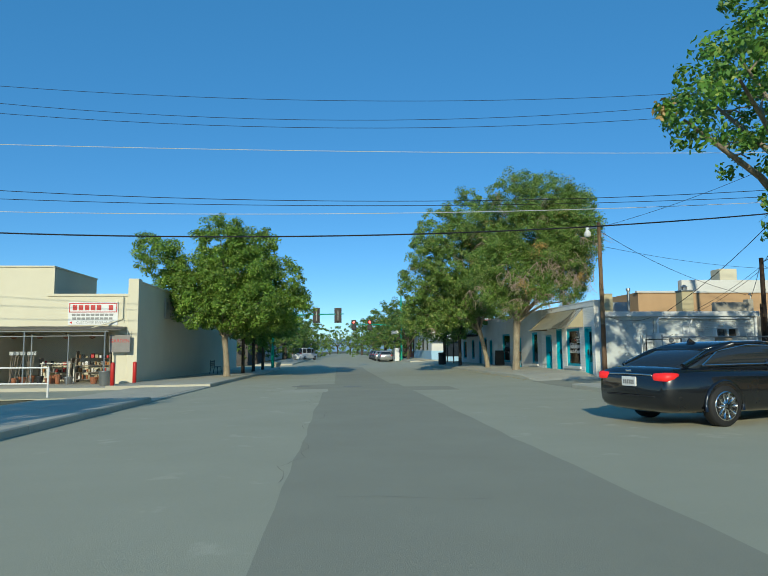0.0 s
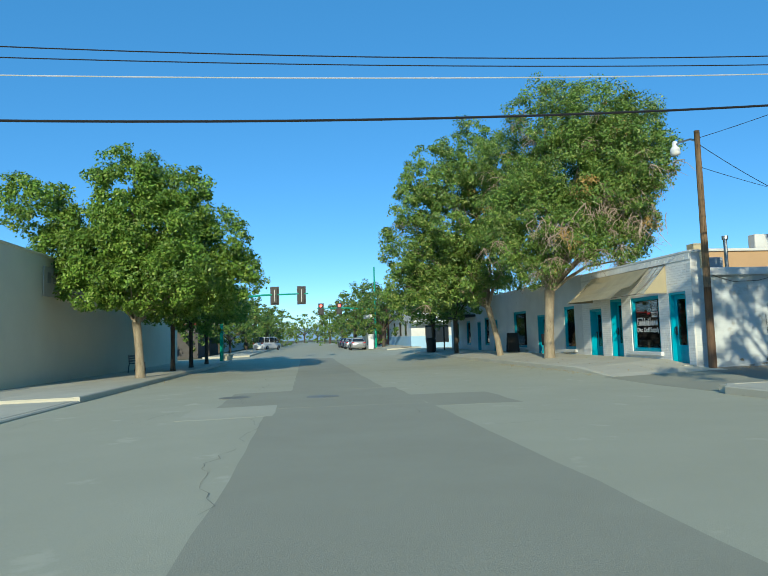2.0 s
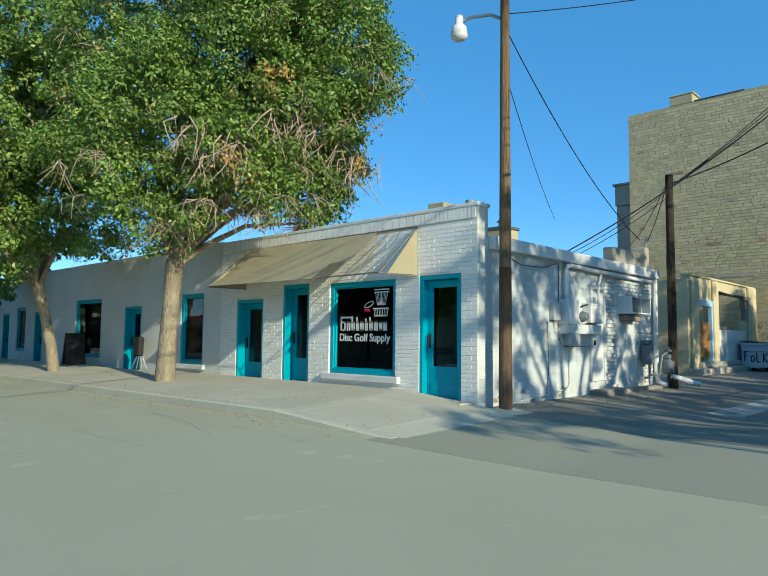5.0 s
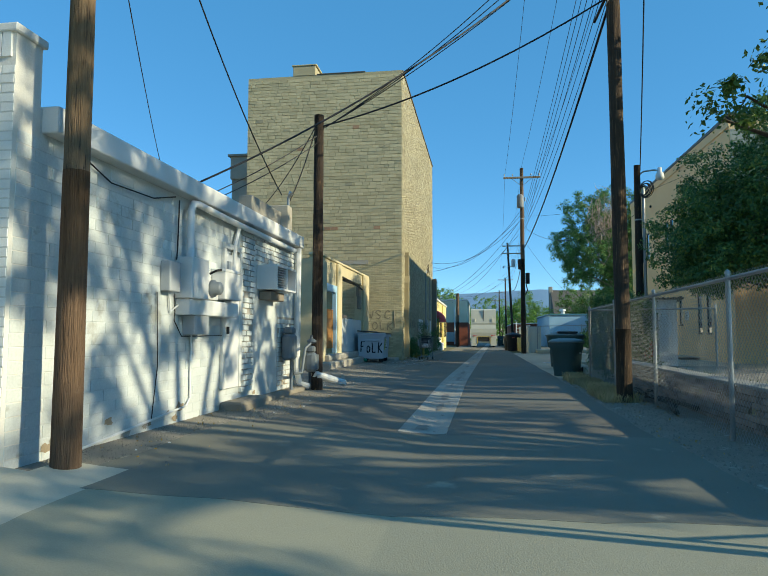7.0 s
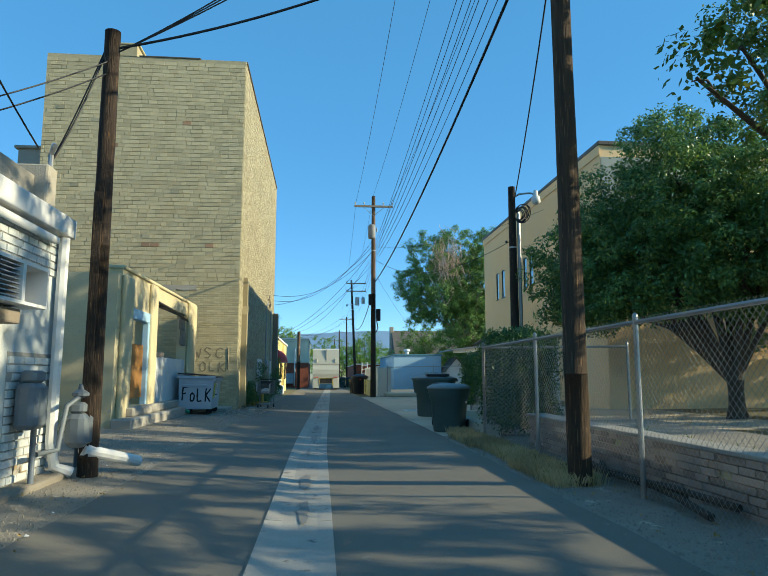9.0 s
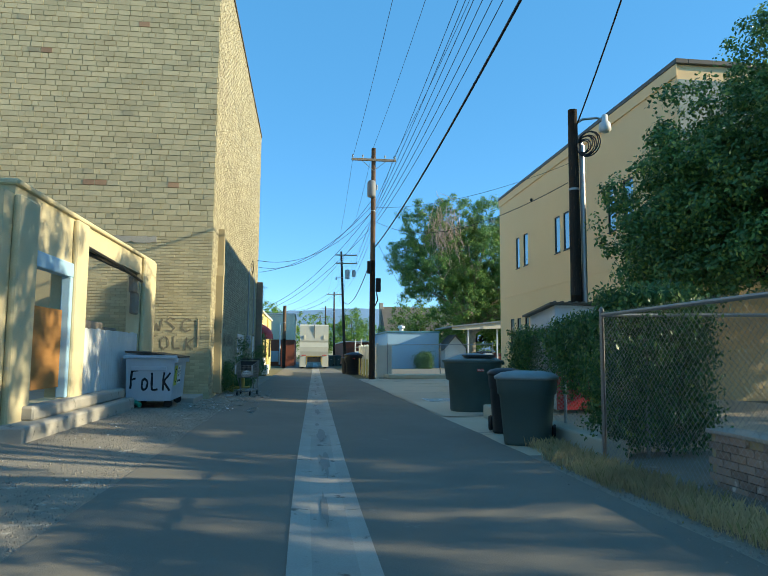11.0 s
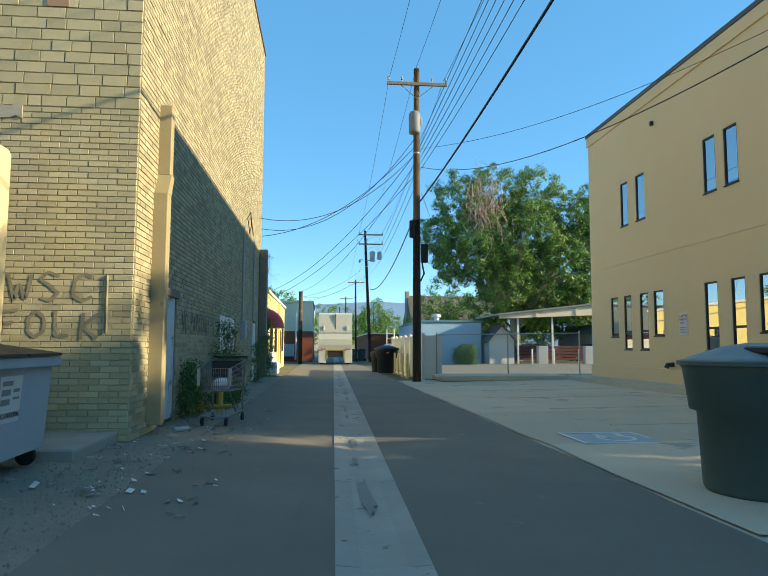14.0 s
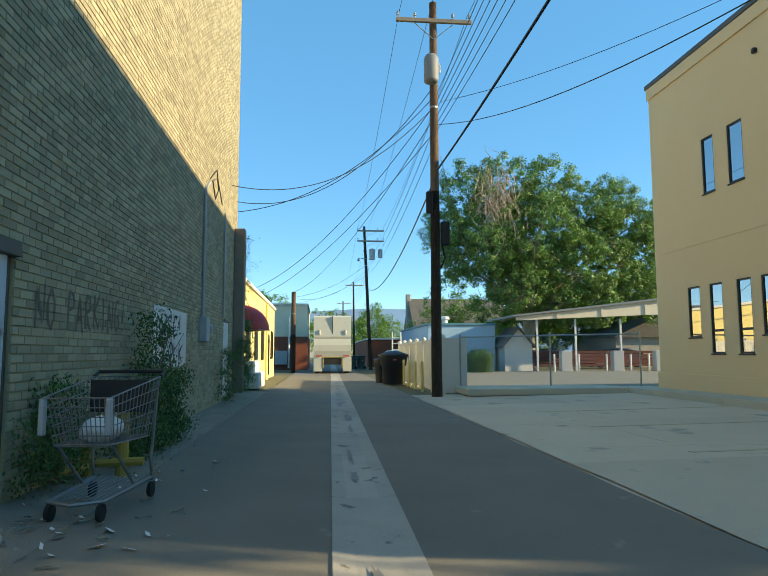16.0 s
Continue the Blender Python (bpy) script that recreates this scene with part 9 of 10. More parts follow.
def car(label, x, y, z, turn, paint, length=5.1, width=1.85, height=1.49, brake=False, van=False, group="parked cars", near=False):
    g = thing("sedan" if not van else "passenger_van", label, "car", (x, y, z), turn, group)
    k, w, h = length / 5.1, width / 2, height
    deck = 0.7 * h if not van else 0.62 * h
    s = [(-2.55, w * 0.8, 0.32, deck - 0.16, 0.5), (-2.5, w * 0.88, 0.27, deck - 0.04, 0.42), (-2.3, w * 0.96, 0.22, deck, 0.38), (-1.4, w, 0.2, deck - 0.01, 0.34), (0.0, w, 0.2, deck - 0.04, 0.34),
         (1.3, w, 0.2, deck - 0.06, 0.36), (2.0, w * 0.95, 0.22, deck - 0.14, 0.4), (2.4, w * 0.86, 0.26, deck - 0.25, 0.46), (2.55, w * 0.7, 0.34, deck - 0.36, 0.5)]
    part("body", loft([(a * k, b, c, d, e) for a, b, c, d, e in s], 28), paint, g, smooth=True)
    if van:
        cab = [(-2.48, w * 0.85, deck - 0.1, h, 0.3), (-2.2, w * 0.93, deck - 0.1, h, 0.3), (0.8, w * 0.93, deck - 0.1, h, 0.3), (1.3, w * 0.9, deck - 0.1, h * 0.93, 0.35), (2.0, w * 0.8, deck - 0.2, deck - 0.05, 0.4)]
    else:
        cab = [(-2.1, w * 0.74, deck - 0.15, deck + 0.03, 0.5), (-1.5, w * 0.78, deck - 0.15, h * 0.9, 0.55), (-0.9, w * 0.79, deck - 0.15, h * 0.985, 0.55), (-0.2, w * 0.8, deck - 0.15, h, 0.55), (0.5, w * 0.79, deck - 0.15, h * 0.95, 0.55), (1.5, w * 0.76, deck - 0.15, deck + 0.0, 0.5)]
    part("glasshouse", loft([(a * k, b, c, d, e) for a, b, c, d, e in cab], 28), DARK_GLASS, g, "dark tinted glass", smooth=True)
    if van:
        part("roof", loft([(-2.45, w * 0.86, h - 0.12, h + 0.02, 0.4), (0.9, w * 0.9, h - 0.12, h + 0.02, 0.4), (1.3, w * 0.86, h * 0.88, h * 0.95, 0.4)], 20), paint, g, smooth=True)
        for sx in (-2.3, -0.9, 0.5):
            part("pillar", Mesh().bev(sx - 0.08, sx + 0.08, -w * 0.95, w * 0.95, deck - 0.1, h, 0.03), paint, g)
    else:
        part("roof", loft([(-1.45, w * 0.6, h * 0.86, h * 0.935, 0.5), (-0.9, w * 0.66, h * 0.93, h * 1.0, 0.5), (-0.2, w * 0.67, h * 0.94, h * 1.015, 0.5), (0.45, w * 0.65, h * 0.91, h * 0.975, 0.5)], 20), paint, g, smooth=True)
        for sy in (-1, 1):
            part("pillar", Mesh().tube([(-2.05 * k, sy * w * 0.76, deck), (-1.5 * k, sy * w * 0.71, h * 0.86), (-0.9 * k, sy * w * 0.68, h * 0.96)], 0.055, 8), paint, g, smooth=True)
            part("pillar", Mesh().tube([(-0.25 * k, sy * w * 0.81, deck), (-0.2 * k, sy * w * 0.67, h * 0.97)], 0.035, 6), paint, g)
            part("pillar", Mesh().tube([(1.4 * k, sy * w * 0.77, deck), (0.5 * k, sy * w * 0.67, h * 0.94)], 0.035, 6), paint, g)
            if near:
                part("chrome_strip", Mesh().tube([(-1.75 * k, sy * w * 0.86, deck + 0.02), (-1.3 * k, sy * w * 0.74, h * 0.88), (-0.6 * k, sy * w * 0.72, h * 0.955), (0.4 * k, sy * w * 0.72, h * 0.93), (1.2 * k, sy * w * 0.83, deck + 0.05), (-1.75 * k, sy * w * 0.86, deck + 0.02)], 0.012, 6), CHROME, g)
    lamp = glow("lit brake lamp", (0.6, 0.015, 0.015), 0.35) if brake and not bpy.data.materials.get("lit brake lamp") else bpy.data.materials.get("lit brake lamp") if brake else RED_PAINT
    for sy in (-1, 1):
        part("tail_light", loft([(-2.56 * k, 0.1, deck - 0.22, deck - 0.12, 0.6), (-2.5 * k, 0.19, deck - 0.24, deck - 0.09, 0.6), (-2.3 * k, 0.2, deck - 0.2, deck - 0.08, 0.6)], 14).turned(Matrix.Translation((0, sy * w * 0.72, 0))), lamp, g, "red tail light", smooth=True)
        part("head_light", loft([(2.2 * k, 0.16, deck - 0.36, deck - 0.2, 0.6), (2.45 * k, 0.14, deck - 0.42, deck - 0.28, 0.6)], 12).turned(Matrix.Translation((0, sy * w * 0.66, 0))), CHROME, g, smooth=True)
        part("mirror", Mesh().bev(0.95 * k, 1.1 * k, sy * (w + 0.1) - 0.09, sy * (w + 0.1) + 0.09, deck + 0.02, deck + 0.17, 0.03), paint, g)
        for ax in (-1.42 * k, 1.5 * k):
            wl = part("wheel", Mesh().lathe([(0.2, -0.1), (0.31, -0.11), (0.34, -0.07), (0.34, 0.07), (0.31, 0.11), (0.2, 0.1)], (0, 0, 0), 24).turned(Matrix.Translation((ax, sy * (w - 0.09), 0.34)) @ pose(0, 0, 0, 90, 0, 0)), BLACK_RUBBER, g, smooth=True)
            rim = Mesh().lathe([(0.02, -0.03), (0.06, -0.03), (0.06, 0.1), (0.02, 0.1)], (0, 0, 0), 10)
            for j in range(10):
                a = 2 * math.pi * j / 10
                rim.tube([(0.05 * math.cos(a), 0.05 * math.sin(a), 0.09), (0.22 * math.cos(a), 0.22 * math.sin(a), 0.1)], 0.022, 5)
            rim.lathe([(0.21, 0.0), (0.24, 0.06), (0.24, 0.105), (0.21, 0.1)], (0, 0, 0), 24)
            part("rim", rim.turned(Matrix.Translation((ax, sy * (w - 0.09), 0.34)) @ pose(0, 0, 0, 90 if sy < 0 else -90, 0, 0)), CHROME, wl, smooth=True)
            part("wheel_arch", Mesh().tube([(ax + 0.4 * math.cos(a), sy * (w - 0.02), 0.34 + 0.4 * math.sin(a)) for a in np.linspace(-0.2, math.pi + 0.2, 13)], 0.035, 6), BLACK_RUBBER if not near else paint, g, smooth=True)
    if near:
        part("number_plate", Mesh().bev(-2.57 * k, -2.53 * k, -0.17, 0.17, deck - 0.33, deck - 0.17, 0.008, 0), WHITE_INK, g, "white plate with unreadable marks")
        for j in range(6):
            part("plate_mark", Mesh().box(-2.576 * k, -2.57 * k, -0.13 + j * 0.045, -0.1 + j * 0.045, deck - 0.29, deck - 0.22), GREY_TEXT, g)
        part("boot_trim", Mesh().tube([(-2.545 * k, -0.5, deck - 0.13), (-2.575 * k, 0, deck - 0.12), (-2.545 * k, 0.5, deck - 0.13)], 0.014, 6), CHROME, g)
        part("badge", Mesh().bev(-2.565 * k, -2.55 * k, -0.07, 0.07, deck - 0.085, deck - 0.05, 0.01, 0), CHROME, g)
        part("bumper_line", Mesh().tube([(-2.3 * k, -w * 0.97, 0.5), (-2.56 * k, -w * 0.6, 0.5), (-2.58 * k, 0, 0.5), (-2.56 * k, w * 0.6, 0.5), (-2.3 * k, w * 0.97, 0.5)], 0.012, 5), BLACK_RUBBER, g)
        part("antenna_fin", Mesh().prism([(-1.25, h * 0.96), (-1.05, h * 0.98), (-1.2, h + 0.06)], 1, -0.02, 0.02), paint, g)
    return g


car("black sedan with its brake lights lit, stopped at the kerb", 7.62, 13.2, gz(6, 13), 16, BLACK_PAINT, height=1.4, brake=True, near=True, group="")
SILVER = material("silver car paint", (0.4, 0.41, 0.42), None, 0.3, 2, 200, 0, 0.2, metal=0.5, coat=0.6)
WHITE_CAR = material("white car paint", (0.75, 0.75, 0.75), None, 0.3, 2, 200, 0, 0.2, coat=0.6)
BLUE_CAR = material("dark blue car paint", (0.02, 0.03, 0.07), None, 0.3, 2, 200, 0, 0.2, coat=0.6)
for lab, x, y, tu, pa in (("silver sedan parked along the far kerb", 6.7, 92, 90, SILVER), ("grey sedan parked along the far kerb", 6.6, 101, 90, SILVER), ("dark sedan parked along the far kerb", 6.8, 112, 90, BLUE_CAR), ("dark sedan parked along the far kerb", 6.8, 120, 90, BLUE_CAR),
                          ("dark parked sedan seen below the trees", 20, 68.5, 0, BLUE_CAR), ("pale sedan across the intersection", -30, 70, 0, SILVER), ("dark sedan waiting on the cross street", -14, 66, 0, BLACK_PAINT),
                          ("dark car under the carport", 80, 4, 90, BLUE_CAR), ("dark car behind a chain-link fence", 82, 9, 90, BLACK_PAINT), ("white car far down the alley", 79, 21.5, 0, WHITE_CAR)):
    car(lab, x, y, gz(x, y) + 0.02, tu, pa)
car("white passenger van parked on the far street", -5.6, 118, gz(-5, 118), 60, WHITE_CAR, 5.6, 2.0, 2.1, van=True)

gt2 = thing("garbage_truck", "cream rear-loading garbage truck standing in the alley", "truck", (74.6, 26.2, gz(75, 26.2)), 0)
gt2.scale = (1, 1.03, 1.14)
TRUCK = material("cream truck paint", (0.6, 0.585, 0.49), (0.5, 0.485, 0.4), 0.5, 2, 60, 0.05, 0.6, third=(0.45, 0.42, 0.34), third_at=0.7)
part("tailgate", Mesh().prism([(0.0, 0.95), (0.35, 0.9), (1.5, 0.9), (1.5, 3.45), (0.3, 3.45), (0.12, 3.35), (-0.02, 2.2), (0.02, 2.05), (-0.1, 1.7), (-0.1, 1.35)], 1, -1.22, 1.22), TRUCK, gt2)
part("body", Mesh().bev(1.5, 6.5, -1.2, 1.2, 0.9, 3.4, 0.06, 0), TRUCK, gt2)
part("seam", Mesh().box(-0.0, 0.1, -0.02, 0.02, 2.3, 3.4), BLACK_FRAME, gt2)
part("hopper", Mesh().box(-0.02, 0.2, -0.55, 0.55, 0.55, 0.92), BLACK_FRAME, gt2)
part("crossbar", Mesh().tube([(-0.05, -0.6, 0.98), (-0.05, 0.6, 0.98)], 0.03, 6).tube([(-0.05, -0.62, 0.35), (-0.05, -0.62, 0.98)], 0.03, 6).tube([(-0.05, 0.62, 0.35), (-0.05, 0.62, 0.98)], 0.03, 6), YELLOW_PAINT, gt2)
for s in (-1, 1):
    part("rear_panel", Mesh().bev(-0.05, 0.5, s * 0.95 - 0.28, s * 0.95 + 0.28, 0.15, 1.0, 0.03), TRUCK, gt2)
    for j in range(3):
        part("marker_light", Mesh().bev(-0.12, -0.08, s * (0.75 + 0.13 * j) - 0.05, s * (0.75 + 0.13 * j) + 0.05, 1.02, 1.1, 0.01, 0), RED_PAINT, gt2)
    part("hinge", Mesh().bev(-0.06, 0.05, s * 0.85 - 0.07, s * 0.85 + 0.07, 2.3, 2.6, 0.03), TRUCK, gt2)
    for ax in (2.0, 3.3, 7.4):
        part("wheel", Mesh().lathe([(0.1, -0.14), (0.5, -0.14), (0.5, 0.14), (0.1, 0.14)], (0, 0, 0), 20).turned(Matrix.Translation((ax, s * 1.0, 0.5)) @ pose(0, 0, 0, 90, 0, 0)), BLACK_RUBBER, gt2)
part("cab", Mesh().bev(6.6, 8.4, -1.2, 1.2, 0.6, 2.9, 0.12, 0), TRUCK, gt2)


# ---- traffic signals ----
def signal_mast(label, x, y, h, arm_z, heads, back, arm_end):
    g = thing("traffic_signal", label, "traffic signal", (x, y, gz(x, y)), group="traffic signals")
    part("pole", Mesh().tube([(0, 0, 0), (0, 0, h)], [0.14, 0.08], 12), GREEN_PAINT, g)
    part("mast_arm", Mesh().tube([(0, 0, arm_z), ((arm_end - x) * 0.5, 0, arm_z + 0.25), (arm_end - x, 0, arm_z + 0.3)], [0.09, 0.07, 0.045], 10), GREEN_PAINT, g)
    for hx in heads:
        hd = part("signal_head", Mesh().bev(hx - x - 0.2, hx - x + 0.2, -0.12, 0.12, arm_z - 0.4, arm_z + 0.75, 0.03).bev(hx - x - 0.32, hx - x + 0.32, -0.02, 0.02, arm_z - 0.5, arm_z + 0.85, 0.02, 1), BLACK_FRAME, g, "black signal head with backplate")
        if not back:
            for j in range(3):
                c = (hx - x, -0.13, arm_z + 0.55 - 0.37 * j)
                part("lens", Mesh().lathe([(0.01, 0), (0.12, 0.0), (0.15, 0.02)], (0, 0, 0), 14).turned(Matrix.Translation(c) @ pose(0, 0, 0, 90, 0, 0)), glow("red signal light", (1.0, 0.05, 0.04), 3.0) if j == 0 and not bpy.data.materials.get("red signal light") else (bpy.data.materials["red signal light"] if j == 0 else BIN_BLACK), hd)
        else:
            part("bracket", Mesh().bev(hx - x - 0.025, hx - x + 0.025, -0.16, -0.12, arm_z - 0.3, arm_z + 0.6, 0.01), GALV, hd)
    return g


signal_mast("green signal mast seen from behind, over the near crossing", -5.6, 60.5, 9.0, 4.6, (-1.75, 0.2), True, 0.7)
sm = signal_mast("green signal mast with red lights at the far crossing", 8.6, 88, 9.6, 4.6, (2.3, 4.4), False, 1.8)
part("street_sign", Mesh().bev(-1.4, -0.2, -0.12, -0.08, 3.5, 4.0, 0.02, 1), WHITE_STEEL, sm, "pale street name sign")
part("control_box", Mesh().bev(-0.9, -0.3, -0.3, 0.3, 0, 1.7, 0.03), WHITE_STEEL, sm)
solid("litter_bin", Mesh().lathe([(0.28, 0), (0.3, 0.05), (0.3, 0.85), (0.34, 0.9), (0.25, 1.0)], (8.9, 56.0, gz(9, 56) + 0.14), 14), BLACK_FRAME, "dark round litter bin on the sidewalk corner", "litter bin")
solid("street_planter", Mesh().lathe([(0.3, 0), (0.45, 0.5), (0.5, 0.55), (0.4, 0.6)], (-5.6, 64, gz(-5, 60)), 14), CONCRETE, "dark round planter by the crossing", "planter")


# ---- buildings far along the street and the alley ----
def block(name, label, x0, x1, y0, y1, h, ma, windows=(), trim=WHITE_WALL, lower=None, lower_h=1.2):
    """A plain building with coping and windows; windows: face, u0, u1, z0, z1."""
    g = thing(name, label, "building", ((x0 + x1) / 2, (y0 + y1) / 2, 0), group="")
    ox, oy = (x0 + x1) / 2, (y0 + y1) / 2
    part("wall", Mesh().box(x0 - ox, x1 - ox, y0 - oy, y1 - oy, -0.6, h), ma, g)
    part("coping", Mesh().bev(x0 - ox - 0.1, x1 - ox + 0.1, y0 - oy - 0.1, y1 - oy + 0.1, h, h + 0.15, 0.03), trim, g)
    if lower:
        part("lower_wall", Mesh().box(x0 - ox - 0.04, x1 - ox + 0.04, y0 - oy - 0.04, y1 - oy + 0.04, -0.6, lower_h), lower, g)
    for face, a, b, c, d in windows:
        if face == "S":
            wd = part("window", Mesh().box(a - ox, b - ox, y0 - oy - 0.07, y0 - oy, c, d), BLACK_FRAME, g)
            part("pane", Mesh().box(a - ox + 0.06, b - ox - 0.06, y0 - oy - 0.09, y0 - oy - 0.07, c + 0.06, d - 0.06), DARK_GLASS, wd)
        elif face == "W":
            wd = part("window", Mesh().box(x0 - ox - 0.07, x0 - ox, a - oy, b - oy, c, d), BLACK_FRAME, g)
            part("pane", Mesh().box(x0 - ox - 0.09, x0 - ox - 0.07, a - oy + 0.06, b - oy - 0.06, c + 0.06, d - 0.06), DARK_GLASS, wd)
        else:
            wd = part("window", Mesh().box(a - ox, b - ox, y1 - oy, y1 - oy + 0.07, c, d), BLACK_FRAME, g)
            part("pane", Mesh().box(a - ox + 0.06, b - ox - 0.06, y1 - oy + 0.07, y1 - oy + 0.09, c + 0.06, d - 0.06), DARK_GLASS, wd)
    return g


block("corner_store", "white corner store with a blue-grey base", 11.5, 28, 80, 98, 4.6, WHITE_WALL, [("S", 13, 15.5, 0.6, 2.4), ("S", 16.2, 17.2, 0.1, 2.3), ("S", 18, 22, 0.6, 2.4), ("W", 83, 84, 1.4, 3), ("W", 87, 88, 1.4, 3), ("W", 92, 93, 1.4, 3)], lower=BLUE_WALL, lower_h=1.3)
structure("store_canopy", Mesh().bev(11.2, 28, 78.6, 80, 2.7, 3.1, 0.03, 0), WHITE_STEEL, "white canopy over the corner store windows", "canopy")
block("brick_store", "dull red brick store beyond the crossing", 12, 30, 100, 118, 6, RED_BRICK, [("W", 103, 105, 1, 3), ("W", 108, 110, 1, 3)])
block("far_store", "low dark store with a red sign across the crossing", -26, -11, 84, 100, 3.2, INTERIOR, [("S", -24, -20, 0.6, 2.2)], RED_PAINT)
block("far_store", "low pale store across the crossing", -40, -27, 80, 100, 3.6, CREAM, [("S", -38, -30, 0.6, 2.4)])
block("far_store", "long pale building down the street", -30, -13, 110, 160, 4.5, WHITE_WALL, [("S", -28, -24, 1, 3)])
block("far_store", "tan building down the street", 14, 40, 125, 170, 5, CREAM, [("S", 20, 24, 1, 3)])
# north side of the alley, beyond the brick building
yb = block("yellow_building", "pale yellow building with small windows along the alley", 52, 69, 29.7, 40, 3.7, PALE_YELLOW, [("S", 54.5, 55.3, 0.9, 2.4), ("S", 57.5, 58.3, 0.9, 2.4), ("S", 60.5, 61.3, 0.9, 2.4), ("S", 63.5, 64.5, 0.1, 2.2), ("S", 66.2, 67.0, 0.9, 2.4)])
part("downpipe", Mesh().cyl((2.0, -5.25, -0.2), (2.0, -5.25, 3.6), 0.06, None, 8), PALE_YELLOW, yb)
part("roof_box", Mesh().bev(-6, -4, -3, -1, 3.8, 4.5, 0.05), BLOCK, yb)
ra = thing("red_awning", "domed red canvas awning over a back door", "awning", (53.0, 29.65, 2.0))
v, f = [], []
for i in range(7):
    a = math.pi / 2 * i / 6
    for k in range(11):
        b = math.pi * k / 10
        v.append((-0.95 * math.cos(b), -0.9 * math.sin(b) * math.cos(a), 0.85 * math.sin(a) * (0.25 + 0.75 * math.sin(b))))
f = [(i * 11 + k, i * 11 + k + 1, (i + 1) * 11 + k + 1, (i + 1) * 11 + k) for i in range(6) for k in range(10)]
part("canvas", Mesh().add(v, f), RED_PAINT, ra, smooth=True)
part("frame", Mesh().tube([(-0.95, 0, 0), (-0.67, -0.63, 0), (0, -0.9, 0), (0.67, -0.63, 0), (0.95, 0, 0)], 0.02, 6), GALV, ra)
solid("white_planter", Mesh().bev(53.2, 55.6, 29.1, 29.7, 0, 0.55, 0.04, 0).bev(53.2, 55.6, 29.3, 29.7, 0.55, 0.95, 0.04, 0), WHITE_STEEL, "stacked white planter boxes by the back door", "planter")
vines("creeper", "dark ivy hanging at the brick wall's end", [(49.3, 50.0, 29.2, 0.1, 2.2, 50)], 18, 44, leaf=LEAF_CREEPER)
rbx = block("two_tone_building", "small building with red brick below and pale boards above", 84, 97, 28.1, 40, 5.1, CREAM, [("W", 31.6, 32.3, 0.9, 1.9)], lower=RED_BRICK, lower_h=2.55)
part("meter_cabinet", Mesh().bev(-6.9, -6.55, -4.4, -3.4, 0.3, 1.4, 0.03), STEEL_GREY, rbx)
part("white_pipe", Mesh().cyl((-6.65, -4.5, 0), (-6.65, -4.5, 4.2), 0.08, None, 8).cyl((-6.65, -4.9, 0), (-6.65, -4.9, 4.2), 0.06, None, 8), WHITE_STEEL, rbx)
block("far_shed", "long low brick building at the alley's end", 100, 130, 16.5, 22.0, 2.6, RED_BRICK, [("W", 17.5, 18.5, 0.8, 1.9)], WHITE_WALL)
block("far_house", "grey house far along the alley", 128, 140, 29, 38, 3.5, BLOCK, [("W", 31, 32, 1, 2)], ROOF_DARK)
block("far_house", "pale building closing the alley's far end", 240, 260, 10, 45, 5, CREAM, [("W", 25, 27, 1, 3)], ROOF_DARK)
# white vinyl fence
vf = thing("vinyl_fence", "tall white vinyl panel fence with post caps", "fence", (50.4, 23.25, gz(51, 23.3)))
for k in range(7):
    x = k * 1.85
    part("post", Mesh().bev(x - 0.065, x + 0.065, -0.065, 0.065, -0.1, 1.75, 0.01).lathe([(0.1, 0), (0.1, 0.02), (0.01, 0.09)], (x, 0, 1.75), 4), VINYL, vf)
    if k < 6:
        for j in range(11):
            part("board", Mesh().bev(x + 0.07 + j * 0.155, x + 0.07 + j * 0.155 + 0.148, -0.02, 0.02, 0.04, 1.66, 0.008), VINYL, vf)
        part("rail", Mesh().bev(x + 0.065, x + 1.785, -0.03, 0.03, 0.02, 0.12, 0.01, 0), VINYL, vf)
        part("rail", Mesh().bev(x + 0.065, x + 1.785, -0.03, 0.03, 1.6, 1.7, 0.01, 0), VINYL, vf)
part("end_panel", Mesh().bev(-0.02, 0.02, -0.75, 0.0, 0.04, 1.72, 0.01), VINYL, vf)
for k in range(6):
    b = thing("guard_post", "short pale yellow guard post before the fence", "bollard", (52.0 + k * 1.6, 23.65, gz(52, 23.6)), group="guard posts")
    part("tube", Mesh().lathe([(0.05, 0), (0.05, 0.95), (0.02, 1.0)], (0, 0, 0), 10), PALE_YELLOW, b)
ld = thing("step_ladder", "white step ladder behind the bins", "ladder", (62, 23.3, gz(62, 23)))
for s in (-0.25, 0.25):
    part("rail", Mesh().tube([(0, s, 0), (0.3, s * 0.8, 2.3)], 0.03, 6), WHITE_STEEL, ld)
for k in range(7):
    part("rung", Mesh().tube([(0.04 * k + 0.03, -0.25, 0.3 + 0.29 * k), (0.04 * k + 0.03, 0.25, 0.3 + 0.29 * k)], 0.02, 6), WHITE_STEEL, ld)
